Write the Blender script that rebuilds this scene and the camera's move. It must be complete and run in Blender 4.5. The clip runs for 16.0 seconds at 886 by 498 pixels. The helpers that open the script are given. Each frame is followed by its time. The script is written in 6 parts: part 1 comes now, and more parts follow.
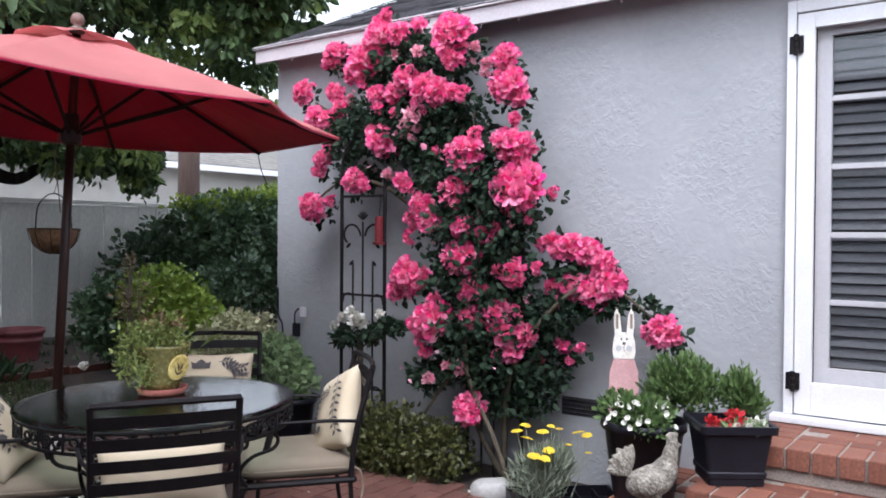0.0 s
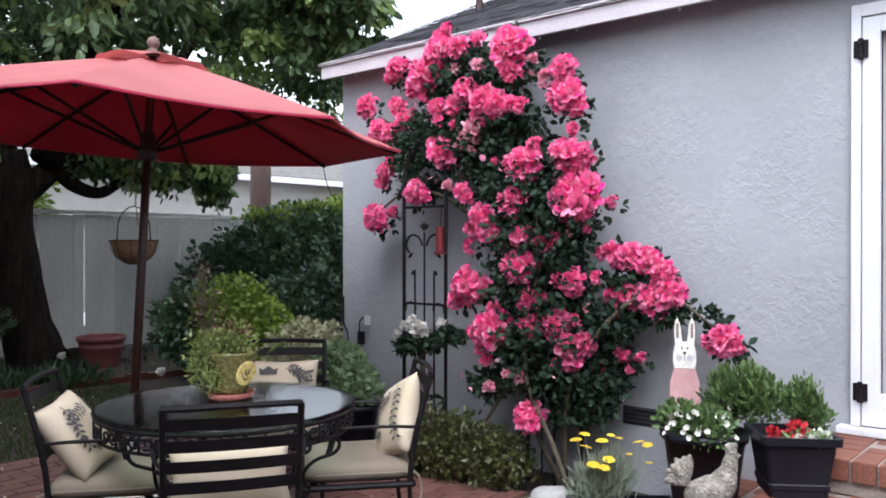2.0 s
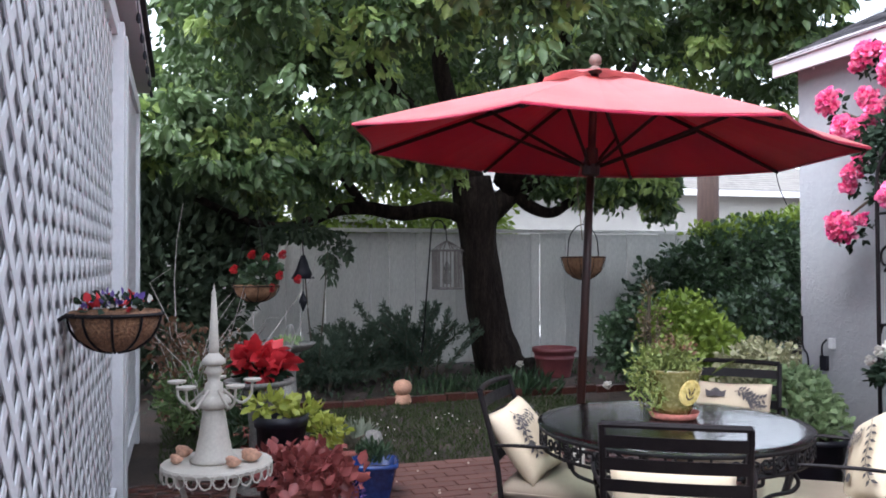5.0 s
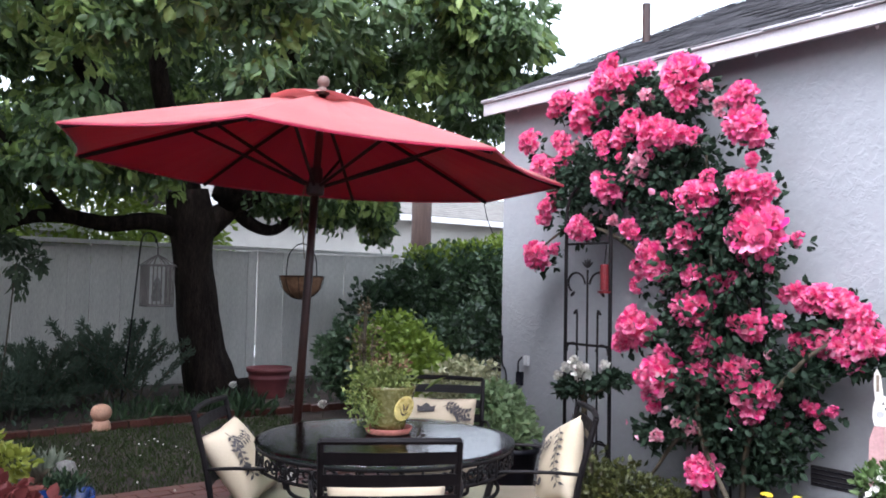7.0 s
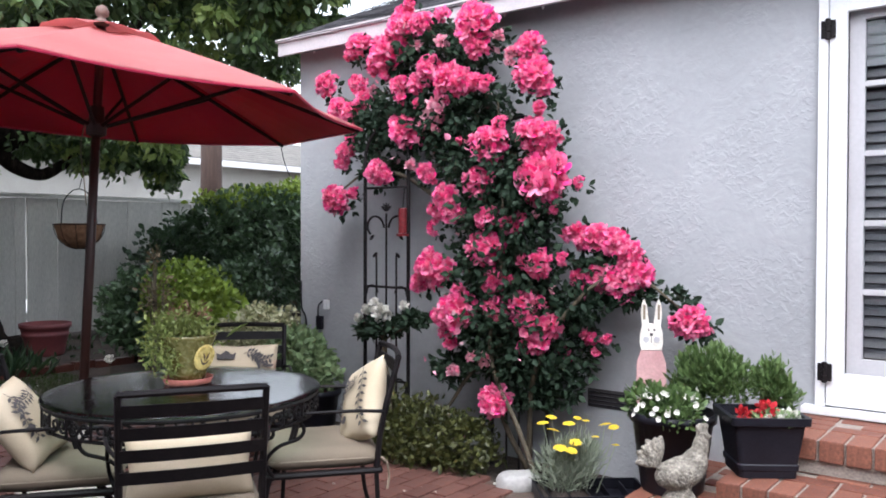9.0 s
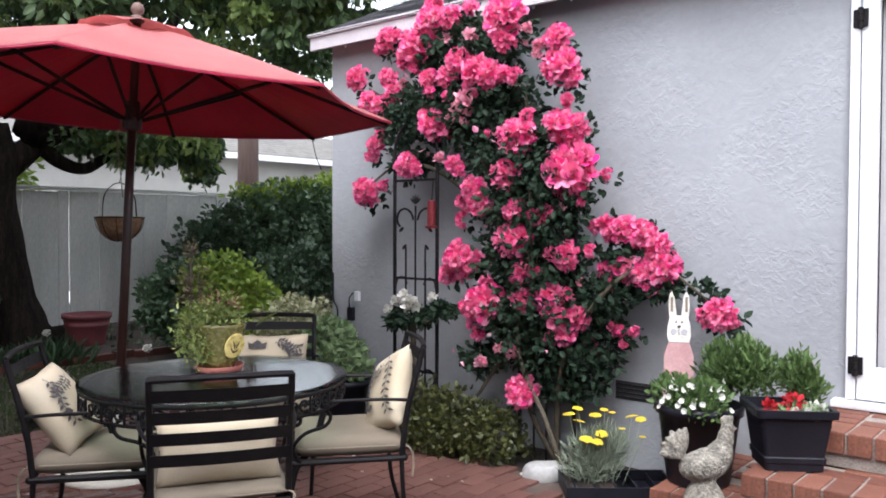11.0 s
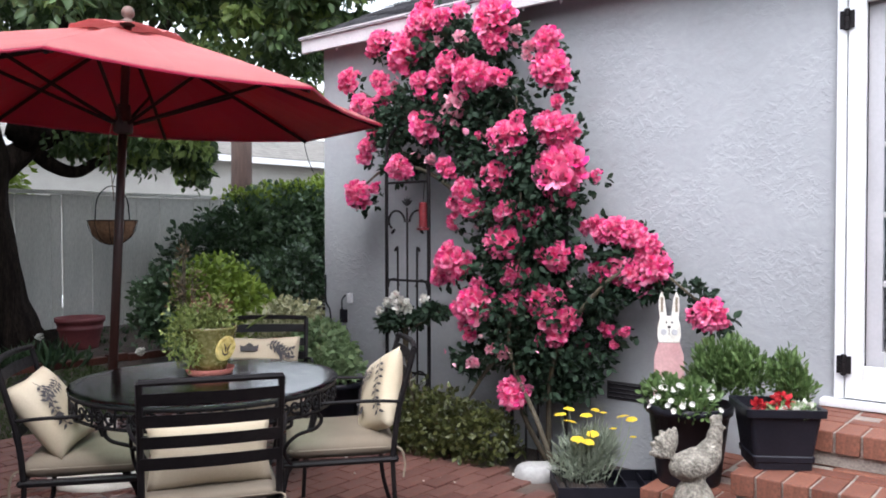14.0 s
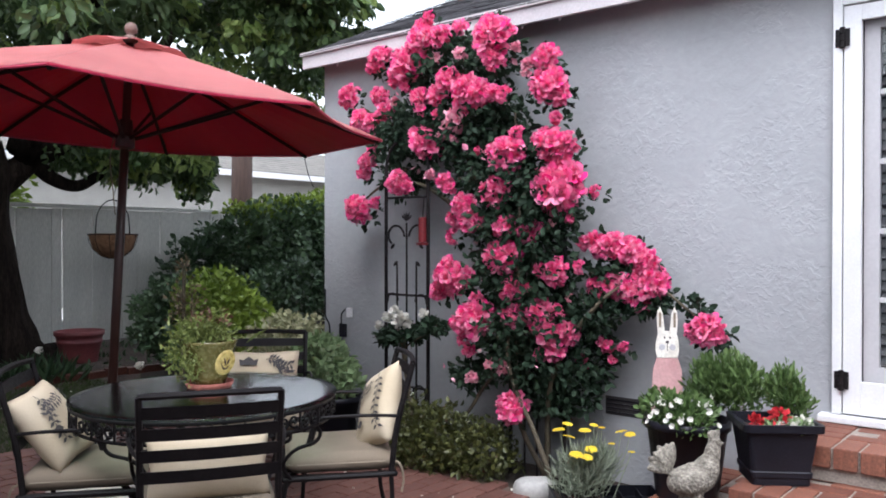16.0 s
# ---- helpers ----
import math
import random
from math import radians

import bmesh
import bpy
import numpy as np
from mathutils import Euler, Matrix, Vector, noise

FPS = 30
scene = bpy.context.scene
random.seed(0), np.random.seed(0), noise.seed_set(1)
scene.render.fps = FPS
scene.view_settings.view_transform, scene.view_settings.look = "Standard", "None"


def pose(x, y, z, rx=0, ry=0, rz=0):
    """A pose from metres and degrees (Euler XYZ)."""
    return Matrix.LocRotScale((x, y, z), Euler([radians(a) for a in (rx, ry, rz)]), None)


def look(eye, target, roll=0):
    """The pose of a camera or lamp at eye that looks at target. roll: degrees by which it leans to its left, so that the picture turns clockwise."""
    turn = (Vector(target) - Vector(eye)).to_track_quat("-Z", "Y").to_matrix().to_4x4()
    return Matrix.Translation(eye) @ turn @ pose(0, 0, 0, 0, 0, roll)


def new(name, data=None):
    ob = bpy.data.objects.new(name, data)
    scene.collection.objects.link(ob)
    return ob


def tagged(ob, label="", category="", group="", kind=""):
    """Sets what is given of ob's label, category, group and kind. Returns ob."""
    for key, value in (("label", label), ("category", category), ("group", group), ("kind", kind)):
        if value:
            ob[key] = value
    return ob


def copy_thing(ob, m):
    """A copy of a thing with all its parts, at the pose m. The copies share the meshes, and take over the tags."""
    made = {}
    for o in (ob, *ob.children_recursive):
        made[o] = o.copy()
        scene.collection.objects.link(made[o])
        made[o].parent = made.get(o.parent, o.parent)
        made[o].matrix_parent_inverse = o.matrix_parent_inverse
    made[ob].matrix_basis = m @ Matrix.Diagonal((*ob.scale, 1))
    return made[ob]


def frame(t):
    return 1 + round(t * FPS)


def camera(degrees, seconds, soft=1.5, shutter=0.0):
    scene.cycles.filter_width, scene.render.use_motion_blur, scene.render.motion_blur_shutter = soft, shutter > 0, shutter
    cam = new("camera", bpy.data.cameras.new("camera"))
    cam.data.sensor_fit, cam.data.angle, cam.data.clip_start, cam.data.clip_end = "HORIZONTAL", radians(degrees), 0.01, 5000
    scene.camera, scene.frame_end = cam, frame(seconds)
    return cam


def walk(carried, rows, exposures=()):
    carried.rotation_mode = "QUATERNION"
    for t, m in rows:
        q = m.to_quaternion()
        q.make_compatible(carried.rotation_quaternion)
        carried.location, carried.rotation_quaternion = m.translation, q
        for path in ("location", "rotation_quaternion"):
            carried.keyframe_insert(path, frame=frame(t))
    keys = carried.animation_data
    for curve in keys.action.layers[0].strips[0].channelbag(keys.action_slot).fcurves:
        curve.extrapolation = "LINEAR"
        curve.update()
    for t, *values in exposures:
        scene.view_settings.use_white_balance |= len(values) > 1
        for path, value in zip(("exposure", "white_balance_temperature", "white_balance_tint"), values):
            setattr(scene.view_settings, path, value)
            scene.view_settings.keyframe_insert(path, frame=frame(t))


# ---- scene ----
# ---------------- camera and its walk ----------------
cam = camera(57.5, 16.0, soft=1.8)
# seconds, place, turn
PATH = [
    (0, -0.418, 0.267, 1.385, 89.17, -0.35, 36.10),
    (0.5, -0.368, 0.261, 1.389, 89.11, -0.16, 38.53),
    (1, -0.357, 0.267, 1.390, 88.84, -0.02, 39.50),
    (1.5, -0.349, 0.257, 1.378, 89.49, -0.19, 39.74),
    (2, -0.333, 0.242, 1.392, 89.77, -0.02, 40.97),
    (2.5, -0.340, 0.235, 1.381, 89.45, -0.02, 41.52),
    (3, -0.337, 0.239, 1.392, 89.55, 0.07, 41.93),
    (3.5, -0.388, 0.271, 1.385, 89.93, 1.10, 47.24),
    (4, -0.429, 0.290, 1.395, 89.51, 1.96, 56.69),
    (4.2, -0.439, 0.324, 1.368, 90.30, 0.82, 59.69),
    (4.7, -0.438, 0.334, 1.368, 90.73, 0.50, 67.46),
    (5.25, -0.436, 0.358, 1.368, 91.81, -0.30, 74.84),
    (5.8, -0.434, 0.383, 1.369, 92.88, -1.10, 76.32),
    (6.3, -0.433, 0.393, 1.369, 93.31, -1.42, 68.47),
    (6.5, -0.438, 0.377, 1.375, 93.35, -1.51, 62.78),
    (7, -0.445, 0.317, 1.362, 92.64, -1.08, 52.05),
    (7.5, -0.446, 0.291, 1.347, 91.97, -1.09, 44.10),
    (8, -0.450, 0.278, 1.349, 91.10, -1.88, 38.93),
    (8.5, -0.453, 0.276, 1.346, 90.32, -1.19, 37.94),
    (9, -0.453, 0.278, 1.355, 88.90, -0.13, 37.54),
    (11.5, -0.377, 0.280, 1.344, 88.44, -0.12, 40.47),
    (12, -0.367, 0.280, 1.349, 88.36, 0.13, 40.36),
    (12.5, -0.363, 0.284, 1.347, 88.50, 0.07, 40.21),
    (13, -0.365, 0.285, 1.343, 88.62, 0.10, 40.23),
    (13.5, -0.363, 0.281, 1.343, 88.62, 0.20, 40.04),
    (14, -0.368, 0.283, 1.347, 88.56, 0.12, 39.77),
    (14.5, -0.369, 0.281, 1.352, 88.89, 0.24, 39.64),
    (15, -0.358, 0.272, 1.351, 89.20, 0.20, 39.36),
    (15.5, -0.353, 0.267, 1.351, 90.36, -0.37, 39.12),
    (16, -0.352, 0.268, 1.350, 89.58, -0.03, 39.75),
]
walk(cam, [(r[0], pose(*r[1:])) for r in PATH], exposures=[(0.0, -0.10, 5800, 14), (1.0, -0.02, 5800, 14), (2.0, -0.08, 5800, 14), (3.0, -0.06, 5800, 14), (3.5, -0.02, 5800, 14), (4.0, 0.46, 5750, 15), (4.2, 0.52, 5750, 15), (6.3, 0.38, 5700, 15), (7.0, 0.28, 5700, 15), (8.0, 0.1, 5850, 14), (11.5, 0.1, 5950, 13), (14.0, 0.08, 5950, 13), (15.0, 0.04, 5900, 13), (16.0, -0.12, 5900, 13)])

# ---------------- sky and sun: a bright overcast day ----------------
world = bpy.data.worlds.new("overcast_sky")
scene.world = world
world.use_nodes = True
wt = world.node_tree
sky = wt.nodes.new("ShaderNodeTexSky")
sky.sky_type, sky.sun_disc = 'NISHITA', False
sky.sun_elevation, sky.sun_rotation = radians(58), radians(150)
sky.air_density, sky.dust_density, sky.ozone_density = 1.6, 4.0, 1.0
haze = wt.nodes.new("ShaderNodeHueSaturation")
haze.inputs["Saturation"].default_value = 0.2
haze.inputs["Value"].default_value = 3.2
wt.links.new(sky.outputs[0], haze.inputs["Color"])
wt.links.new(haze.outputs[0], wt.nodes["Background"].inputs[0])
wt.nodes["Background"].inputs[1].default_value = 0.15
sun_data = bpy.data.lights.new("sun", 'SUN')
sun_data.energy, sun_data.angle, sun_data.color = 0.75, radians(40), (1.0, 0.97, 0.93)
sun = new("sun", sun_data)
sun.matrix_world = look((3, -6, 10), (0, 0, 0))

# ---------------- materials ----------------
def material(name, c1, c2, rough=0.6, scale=6.0, fine=60.0, bump=0.15, metal=0.0, island=0.0, obj=0.0, see=0.0, spec=0.5, stretch=(1, 1, 1), speck=0.35, depth=0.004):
    m = bpy.data.materials.new(name)
    m.use_nodes = True
    t = m.node_tree
    b = t.nodes["Principled BSDF"]
    co = t.nodes.new("ShaderNodeTexCoord")
    mp = t.nodes.new("ShaderNodeMapping")
    mp.inputs["Scale"].default_value = stretch
    t.links.new(co.outputs["Object"], mp.inputs["Vector"])
    big, small = t.nodes.new("ShaderNodeTexNoise"), t.nodes.new("ShaderNodeTexNoise")
    for n, s, d in ((big, scale, 4), (small, fine, 6)):
        n.inputs["Scale"].default_value, n.inputs["Detail"].default_value = s, d
        t.links.new(mp.outputs[0], n.inputs["Vector"])
    def mixer(a, bb, fac, kind='MIX'):
        x = t.nodes.new("ShaderNodeMix")
        x.data_type, x.blend_type = 'RGBA', kind
        for v, k in ((fac, 0), (a, 6), (bb, 7)):
            if isinstance(v, bpy.types.NodeSocket):
                t.links.new(v, x.inputs[k])
            else:
                x.inputs[k].default_value = v if k == 0 else (*v, 1)
        return x.outputs[2]
    def spread(src, lo, hi):
        r = t.nodes.new("ShaderNodeMapRange")
        r.inputs[1].default_value, r.inputs[2].default_value, r.inputs[3].default_value, r.inputs[4].default_value = 0.3, 0.7, lo, hi
        t.links.new(src, r.inputs[0])
        return r.outputs[0]
    fac = spread(big.outputs[0], 0, 1)
    if island or obj:
        if island:
            g = t.nodes.new("ShaderNodeNewGeometry").outputs["Random Per Island"]
        else:
            g = t.nodes.new("ShaderNodeObjectInfo").outputs["Random"]
        k = max(island, obj)
        x = t.nodes.new("ShaderNodeMix")
        x.data_type = 'FLOAT'
        x.inputs[0].default_value = k
        t.links.new(fac, x.inputs[2])
        t.links.new(g, x.inputs[3])
        fac = x.outputs[0]
    col = mixer(c1, c2, fac)
    tone = spread(small.outputs[0], 1 - speck, 1 + speck * 0.5)
    grey = t.nodes.new("ShaderNodeCombineColor")
    for k in range(3):
        t.links.new(tone, grey.inputs[k])
    col = mixer(col, grey.outputs[0], 1.0, 'MULTIPLY')
    t.links.new(col, b.inputs["Base Color"])
    b.inputs["Roughness"].default_value, b.inputs["Metallic"].default_value = rough, metal
    b.inputs["Specular IOR Level"].default_value = spec
    t.links.new(spread(small.outputs[0], max(0.02, rough - 0.1), min(1, rough + 0.1)), b.inputs["Roughness"])
    if bump:
        bp = t.nodes.new("ShaderNodeBump")
        bp.inputs["Strength"].default_value, bp.inputs["Distance"].default_value = bump, depth
        t.links.new(small.outputs[0], bp.inputs["Height"])
        t.links.new(bp.outputs[0], b.inputs["Normal"])
    if see:
        tr = t.nodes.new("ShaderNodeBsdfTranslucent")
        t.links.new(col, tr.inputs[0])
        mx = t.nodes.new("ShaderNodeMixShader")
        mx.inputs[0].default_value = see
        t.links.new(b.outputs[0], mx.inputs[1])
        t.links.new(tr.outputs[0], mx.inputs[2])
        t.links.new(mx.outputs[0], t.nodes["Material Output"].inputs[0])
    return m

STUCCO = material("grey_stucco", (0.300, 0.307, 0.316), (0.358, 0.365, 0.373), 0.9, 1.6, 33, 0.32, speck=0.06, depth=0.004)
def trowelled(m):
    """Skip-trowel relief: flat smears between torn, rougher patches."""
    t = m.node_tree
    b = t.nodes["Principled BSDF"]
    under = b.inputs["Normal"].links[0].from_socket
    co = t.nodes.new("ShaderNodeTexCoord")
    smear, tear, where = (t.nodes.new("ShaderNodeTexNoise") for _ in range(3))
    for n, sc, det, dis in ((smear, 5.5, 5, 1.6), (tear, 26, 4, 0.8), (where, 1.9, 2, 0.6)):
        n.inputs["Scale"].default_value, n.inputs["Detail"].default_value, n.inputs["Distortion"].default_value = sc, det, dis
        t.links.new(co.outputs["Object"], n.inputs["Vector"])
    def ramp(src, lo, hi):
        r = t.nodes.new("ShaderNodeMapRange")
        r.interpolation_type = 'SMOOTHSTEP'
        r.inputs[1].default_value, r.inputs[2].default_value = lo, hi
        t.links.new(src, r.inputs[0])
        return r.outputs[0]
    mul = t.nodes.new("ShaderNodeMath")
    mul.operation = 'MULTIPLY'
    t.links.new(ramp(tear.outputs[0], 0.44, 0.60), mul.inputs[0])
    t.links.new(ramp(where.outputs[0], 0.46, 0.62), mul.inputs[1])
    for src, strength, deep in ((ramp(smear.outputs[0], 0.40, 0.60), 0.14, 0.006), (mul.outputs[0], 0.30, 0.007)):
        bp = t.nodes.new("ShaderNodeBump")
        bp.inputs["Strength"].default_value, bp.inputs["Distance"].default_value = strength, deep
        t.links.new(src, bp.inputs["Height"])
        t.links.new(under, bp.inputs["Normal"])
        under = bp.outputs[0]
    t.links.new(under, b.inputs["Normal"])
trowelled(STUCCO)
WHITE = material("white_paint", (0.72, 0.72, 0.72), (0.66, 0.66, 0.67), 0.45, 5, 90, 0.05, speck=0.06)
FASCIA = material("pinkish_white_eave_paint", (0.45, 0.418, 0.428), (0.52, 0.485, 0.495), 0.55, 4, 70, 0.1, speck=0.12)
FENCE = material("weathered_white_fence_paint", (0.59, 0.58, 0.53), (0.48, 0.48, 0.44), 0.75, 2.5, 40, 0.2, stretch=(3, 3, 0.4), speck=0.22, obj=0.35)
SHINGLE = material("dark_grey_asphalt_shingle", (0.030, 0.030, 0.034), (0.075, 0.072, 0.076), 0.95, 9, 160, 0.5, island=0.5, speck=0.5, spec=0.1)
SHINGLE_FAR = material("pale_weathered_shingle", (0.19, 0.18, 0.165), (0.29, 0.275, 0.25), 0.95, 6, 120, 0.3, island=0.4)
CREAM = material("cream_plaster", (0.32, 0.31, 0.285), (0.38, 0.37, 0.34), 0.9, 2, 40, 0.3, speck=0.1)
BRICK = material("worn_red_brick", (0.125, 0.040, 0.024), (0.245, 0.095, 0.058), 0.75, 7, 90, 0.5, obj=0.55, speck=0.4)
PALERBRICK = material("paler_red_paving_brick", (0.100, 0.042, 0.033), (0.185, 0.088, 0.068), 0.55, 3, 70, 0.45, obj=0.5, speck=0.4)
WETBRICK = material("damp_red_paving_brick", (0.050, 0.017, 0.012), (0.105, 0.041, 0.030), 0.34, 3, 70, 0.45, obj=0.5, speck=0.4, spec=0.3)
WETBRICK_REST = material("damp_red_paving_brick_field", (0.056, 0.020, 0.015), (0.115, 0.047, 0.035), 0.36, 3, 70, 0.45, island=0.5, speck=0.4, spec=0.3)
MORTAR = material("pale_mortar", (0.25, 0.21, 0.18), (0.34, 0.29, 0.25), 0.95, 8, 90, 0.5)
JOINT = material("dark_sand_joint", (0.07, 0.05, 0.04), (0.13, 0.09, 0.07), 0.8, 8, 90, 0.5)
SOIL = material("dark_garden_soil", (0.022, 0.016, 0.012), (0.068, 0.046, 0.034), 0.95, 3, 60, 1.0, speck=0.6, depth=0.02)
GRASS = material("grass_blade", (0.032, 0.056, 0.020), (0.080, 0.110, 0.040), 0.7, 2, 20, 0, island=0.6, see=0.2, spec=0.1)
IRON = material("black_wrought_iron", (0.007, 0.006, 0.007), (0.015, 0.012, 0.012), 0.55, 10, 90, 0.15, spec=0.16)
BLACKPLASTIC = material("black_plastic", (0.008, 0.008, 0.012), (0.014, 0.014, 0.021), 0.42, 6, 120, 0.08, spec=0.3)
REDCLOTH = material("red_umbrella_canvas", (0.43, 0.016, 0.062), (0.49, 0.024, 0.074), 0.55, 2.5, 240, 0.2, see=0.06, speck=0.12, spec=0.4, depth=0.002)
# paler copy for the upward faces: skylight put into the canvas colour
SKYLITCLOTH = material("sky_lit_red_canvas", (0.62, 0.225, 0.22), (0.69, 0.27, 0.26), 0.6, 2.2, 220, 0.2, see=0.08, speck=0.1, spec=0.4, depth=0.002)
DARKWOOD = material("dark_varnished_wood", (0.030, 0.012, 0.010), (0.054, 0.021, 0.015), 0.4, 5, 60, 0.1, stretch=(6, 6, 0.6))
# ribs and struts: darker than the pole's wood
RIBWOOD = material("darker_rib_wood", (0.018, 0.008, 0.009), (0.032, 0.014, 0.013), 0.6, 5, 60, 0.1, spec=0.15)
FINIAL = material("worn_turned_wood", (0.13, 0.075, 0.06), (0.19, 0.11, 0.085), 0.6, 9, 60, 0.2)
CUSHION = material("beige_cushion_fabric", (0.185, 0.146, 0.103), (0.235, 0.192, 0.140), 0.95, 5, 260, 0.3, speck=0.12, depth=0.002)
PILLOW = material("cream_cotton_pillow", (0.48, 0.395, 0.27), (0.56, 0.475, 0.345), 0.95, 5, 240, 0.3, speck=0.08, depth=0.002)
EMBROID = material("dark_embroidery", (0.05, 0.045, 0.045), (0.09, 0.08, 0.08), 0.9, 8, 90, 0)
TERRACOTTA = material("red_terracotta", (0.23, 0.058, 0.046), (0.31, 0.10, 0.076), 0.75, 6, 70, 0.2)
PALECLAY = material("pale_terracotta", (0.50, 0.27, 0.17), (0.60, 0.36, 0.25), 0.85, 6, 70, 0.2)
GREENGLAZE = material("olive_green_glaze", (0.085, 0.082, 0.022), (0.19, 0.155, 0.05), 0.25, 5, 60, 0.05)
YELLOWGLAZE = material("tan_yellow_glaze", (0.50, 0.36, 0.10), (0.60, 0.46, 0.17), 0.3, 8, 60, 0)
# darker clay than the saucers' terracotta
MAROONPOT = material("maroon_clay", (0.115, 0.024, 0.028), (0.17, 0.042, 0.042), 0.55, 6, 70, 0.2)
BLUEGLAZE = material("cobalt_blue_glaze", (0.012, 0.035, 0.16), (0.02, 0.06, 0.24), 0.18, 5, 40, 0.03)
STONE = material("weathered_grey_stone", (0.17, 0.165, 0.15), (0.29, 0.28, 0.255), 0.9, 9, 70, 0.45, speck=0.4, depth=0.008)
GAPSLAB = material("pale_gap_slab", (0.48, 0.47, 0.45), (0.58, 0.57, 0.55), 0.9, 2, 40, 0.2, speck=0.12)
PALETWIG = material("bleached_twig", (0.30, 0.27, 0.24), (0.42, 0.39, 0.35), 0.8, 9, 60, 0.1)
PALESTONE = material("smooth_pale_stone", (0.34, 0.335, 0.315), (0.44, 0.43, 0.41), 0.85, 5, 40, 0.25, speck=0.15)
ROOSTER = material("grey_cast_stone", (0.15, 0.135, 0.11), (0.40, 0.365, 0.30), 0.9, 24, 90, 1.0, speck=0.5, depth=0.012)
ANTIQUE = material("antique_white_metal", (0.43, 0.40, 0.34), (0.54, 0.51, 0.44), 0.6, 5, 80, 0.15, speck=0.1)
COCO = material("brown_coco_fibre", (0.16, 0.078, 0.040), (0.29, 0.155, 0.08), 0.95, 20, 120, 1.0, speck=0.5, depth=0.01)
BARK = material("dark_ridged_bark", (0.012, 0.009, 0.008), (0.036, 0.027, 0.022), 0.95, 5, 30, 1.0, stretch=(3, 3, 0.5), speck=0.6, depth=0.03, spec=0.08)
POLEBARK = material("brown_pole_wood", (0.038, 0.021, 0.016), (0.068, 0.040, 0.030), 0.9, 5, 40, 0.6, stretch=(4, 4, 0.4))
CANE = material("woody_stem", (0.05, 0.040, 0.025), (0.10, 0.08, 0.048), 0.8, 12, 60, 0.4)
RUSTWIRE = material("rusty_wire", (0.13, 0.11, 0.10), (0.24, 0.21, 0.19), 0.7, 12, 60, 0.1)
RABBITWHITE = material("chalky_white_painted_wood", (0.62, 0.58, 0.50), (0.74, 0.71, 0.64), 0.8, 10, 70, 0.2, speck=0.2)
RABBITPINK = material("pink_painted_wood", (0.46, 0.25, 0.25), (0.54, 0.33, 0.32), 0.8, 9, 70, 0.2, speck=0.15)
REDTIN = material("red_painted_tin", (0.12, 0.010, 0.013), (0.17, 0.018, 0.022), 0.4, 8, 60, 0.1)
BLIND = material("grey_blind_slat", (0.27, 0.25, 0.25), (0.32, 0.30, 0.30), 0.6, 5, 60, 0, speck=0.08)
# grey twin of the white paint: shade of recessed parts put into the colour
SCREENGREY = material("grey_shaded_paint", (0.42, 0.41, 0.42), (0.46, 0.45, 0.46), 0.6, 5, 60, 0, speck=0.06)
# near black for flat panels that stand in for unlit spaces
SHADEPANEL = material("interior_shade", (0.05, 0.046, 0.048), (0.07, 0.065, 0.067), 0.9, 3, 30, 0)

cloth_node = REDCLOTH.node_tree.nodes["Principled BSDF"]
cloth_node.inputs["Sheen Weight"].default_value = 0.06
cloth_node.inputs["Coat Weight"].default_value = 0.45
cloth_node.inputs["Coat Roughness"].default_value = 0.38
cloth_node.inputs["Sheen Roughness"].default_value = 0.45
cloth_node.inputs["Sheen Tint"].default_value = (1.0, 0.80, 0.80, 1)

def leafmat(name, c1, c2, see=0.3, rough=0.45, spec=0.4):
    return material(name, c1, c2, rough, 1.3, 30, 0, island=0.9 if "petal" in name else 0.5, see=see, speck=0.2, spec=spec)

L_TREE = leafmat("tree_leaf", (0.036, 0.070, 0.027), (0.150, 0.225, 0.085), 0.3)
# lime copy of the tree leaf: light on clump tops put into the colour
L_SKYLIT = leafmat("sky_lit_tree_leaf", (0.17, 0.27, 0.060), (0.42, 0.52, 0.18), 0.45)
L_IVY = leafmat("dark_ivy_leaf", (0.018, 0.040, 0.021), (0.085, 0.140, 0.062), 0.15, 0.4)
L_ROSE = leafmat("rose_leaf", (0.011, 0.023, 0.014), (0.036, 0.060, 0.034), 0.15, 0.6, 0.16)
L_LIME = leafmat("lime_leaf", (0.10, 0.16, 0.02), (0.25, 0.33, 0.05), 0.3)
L_VARIE = leafmat("variegated_leaf", (0.16, 0.18, 0.07), (0.38, 0.36, 0.22), 0.2)
L_PALE = leafmat("pale_green_leaf", (0.17, 0.26, 0.10), (0.38, 0.50, 0.26), 0.25)
L_SHRUB = leafmat("olive_shrub_leaf", (0.020, 0.030, 0.009), (0.100, 0.104, 0.027), 0.2)
L_GREY = leafmat("silvery_leaf", (0.20, 0.24, 0.17), (0.38, 0.42, 0.32), 0.15)
L_JADE = leafmat("succulent_leaf", (0.045, 0.092, 0.026), (0.155, 0.230, 0.075), 0.2, 0.45)
L_CYCAD = leafmat("dusky_conifer_frond", (0.036, 0.060, 0.042), (0.095, 0.130, 0.082), 0.1, 0.7, 0.15)
L_DEEP = leafmat("deep_shade_leaf", (0.045, 0.066, 0.045), (0.11, 0.145, 0.085), 0.1, 0.8, 0.1)
L_STRAW = leafmat("straw_herb_leaf", (0.09, 0.14, 0.03), (0.27, 0.29, 0.09), 0.25)
L_CHART = leafmat("chartreuse_leaf", (0.26, 0.32, 0.03), (0.50, 0.54, 0.12), 0.3)
L_RED = leafmat("wine_red_leaf", (0.17, 0.035, 0.035), (0.48, 0.15, 0.135), 0.25)
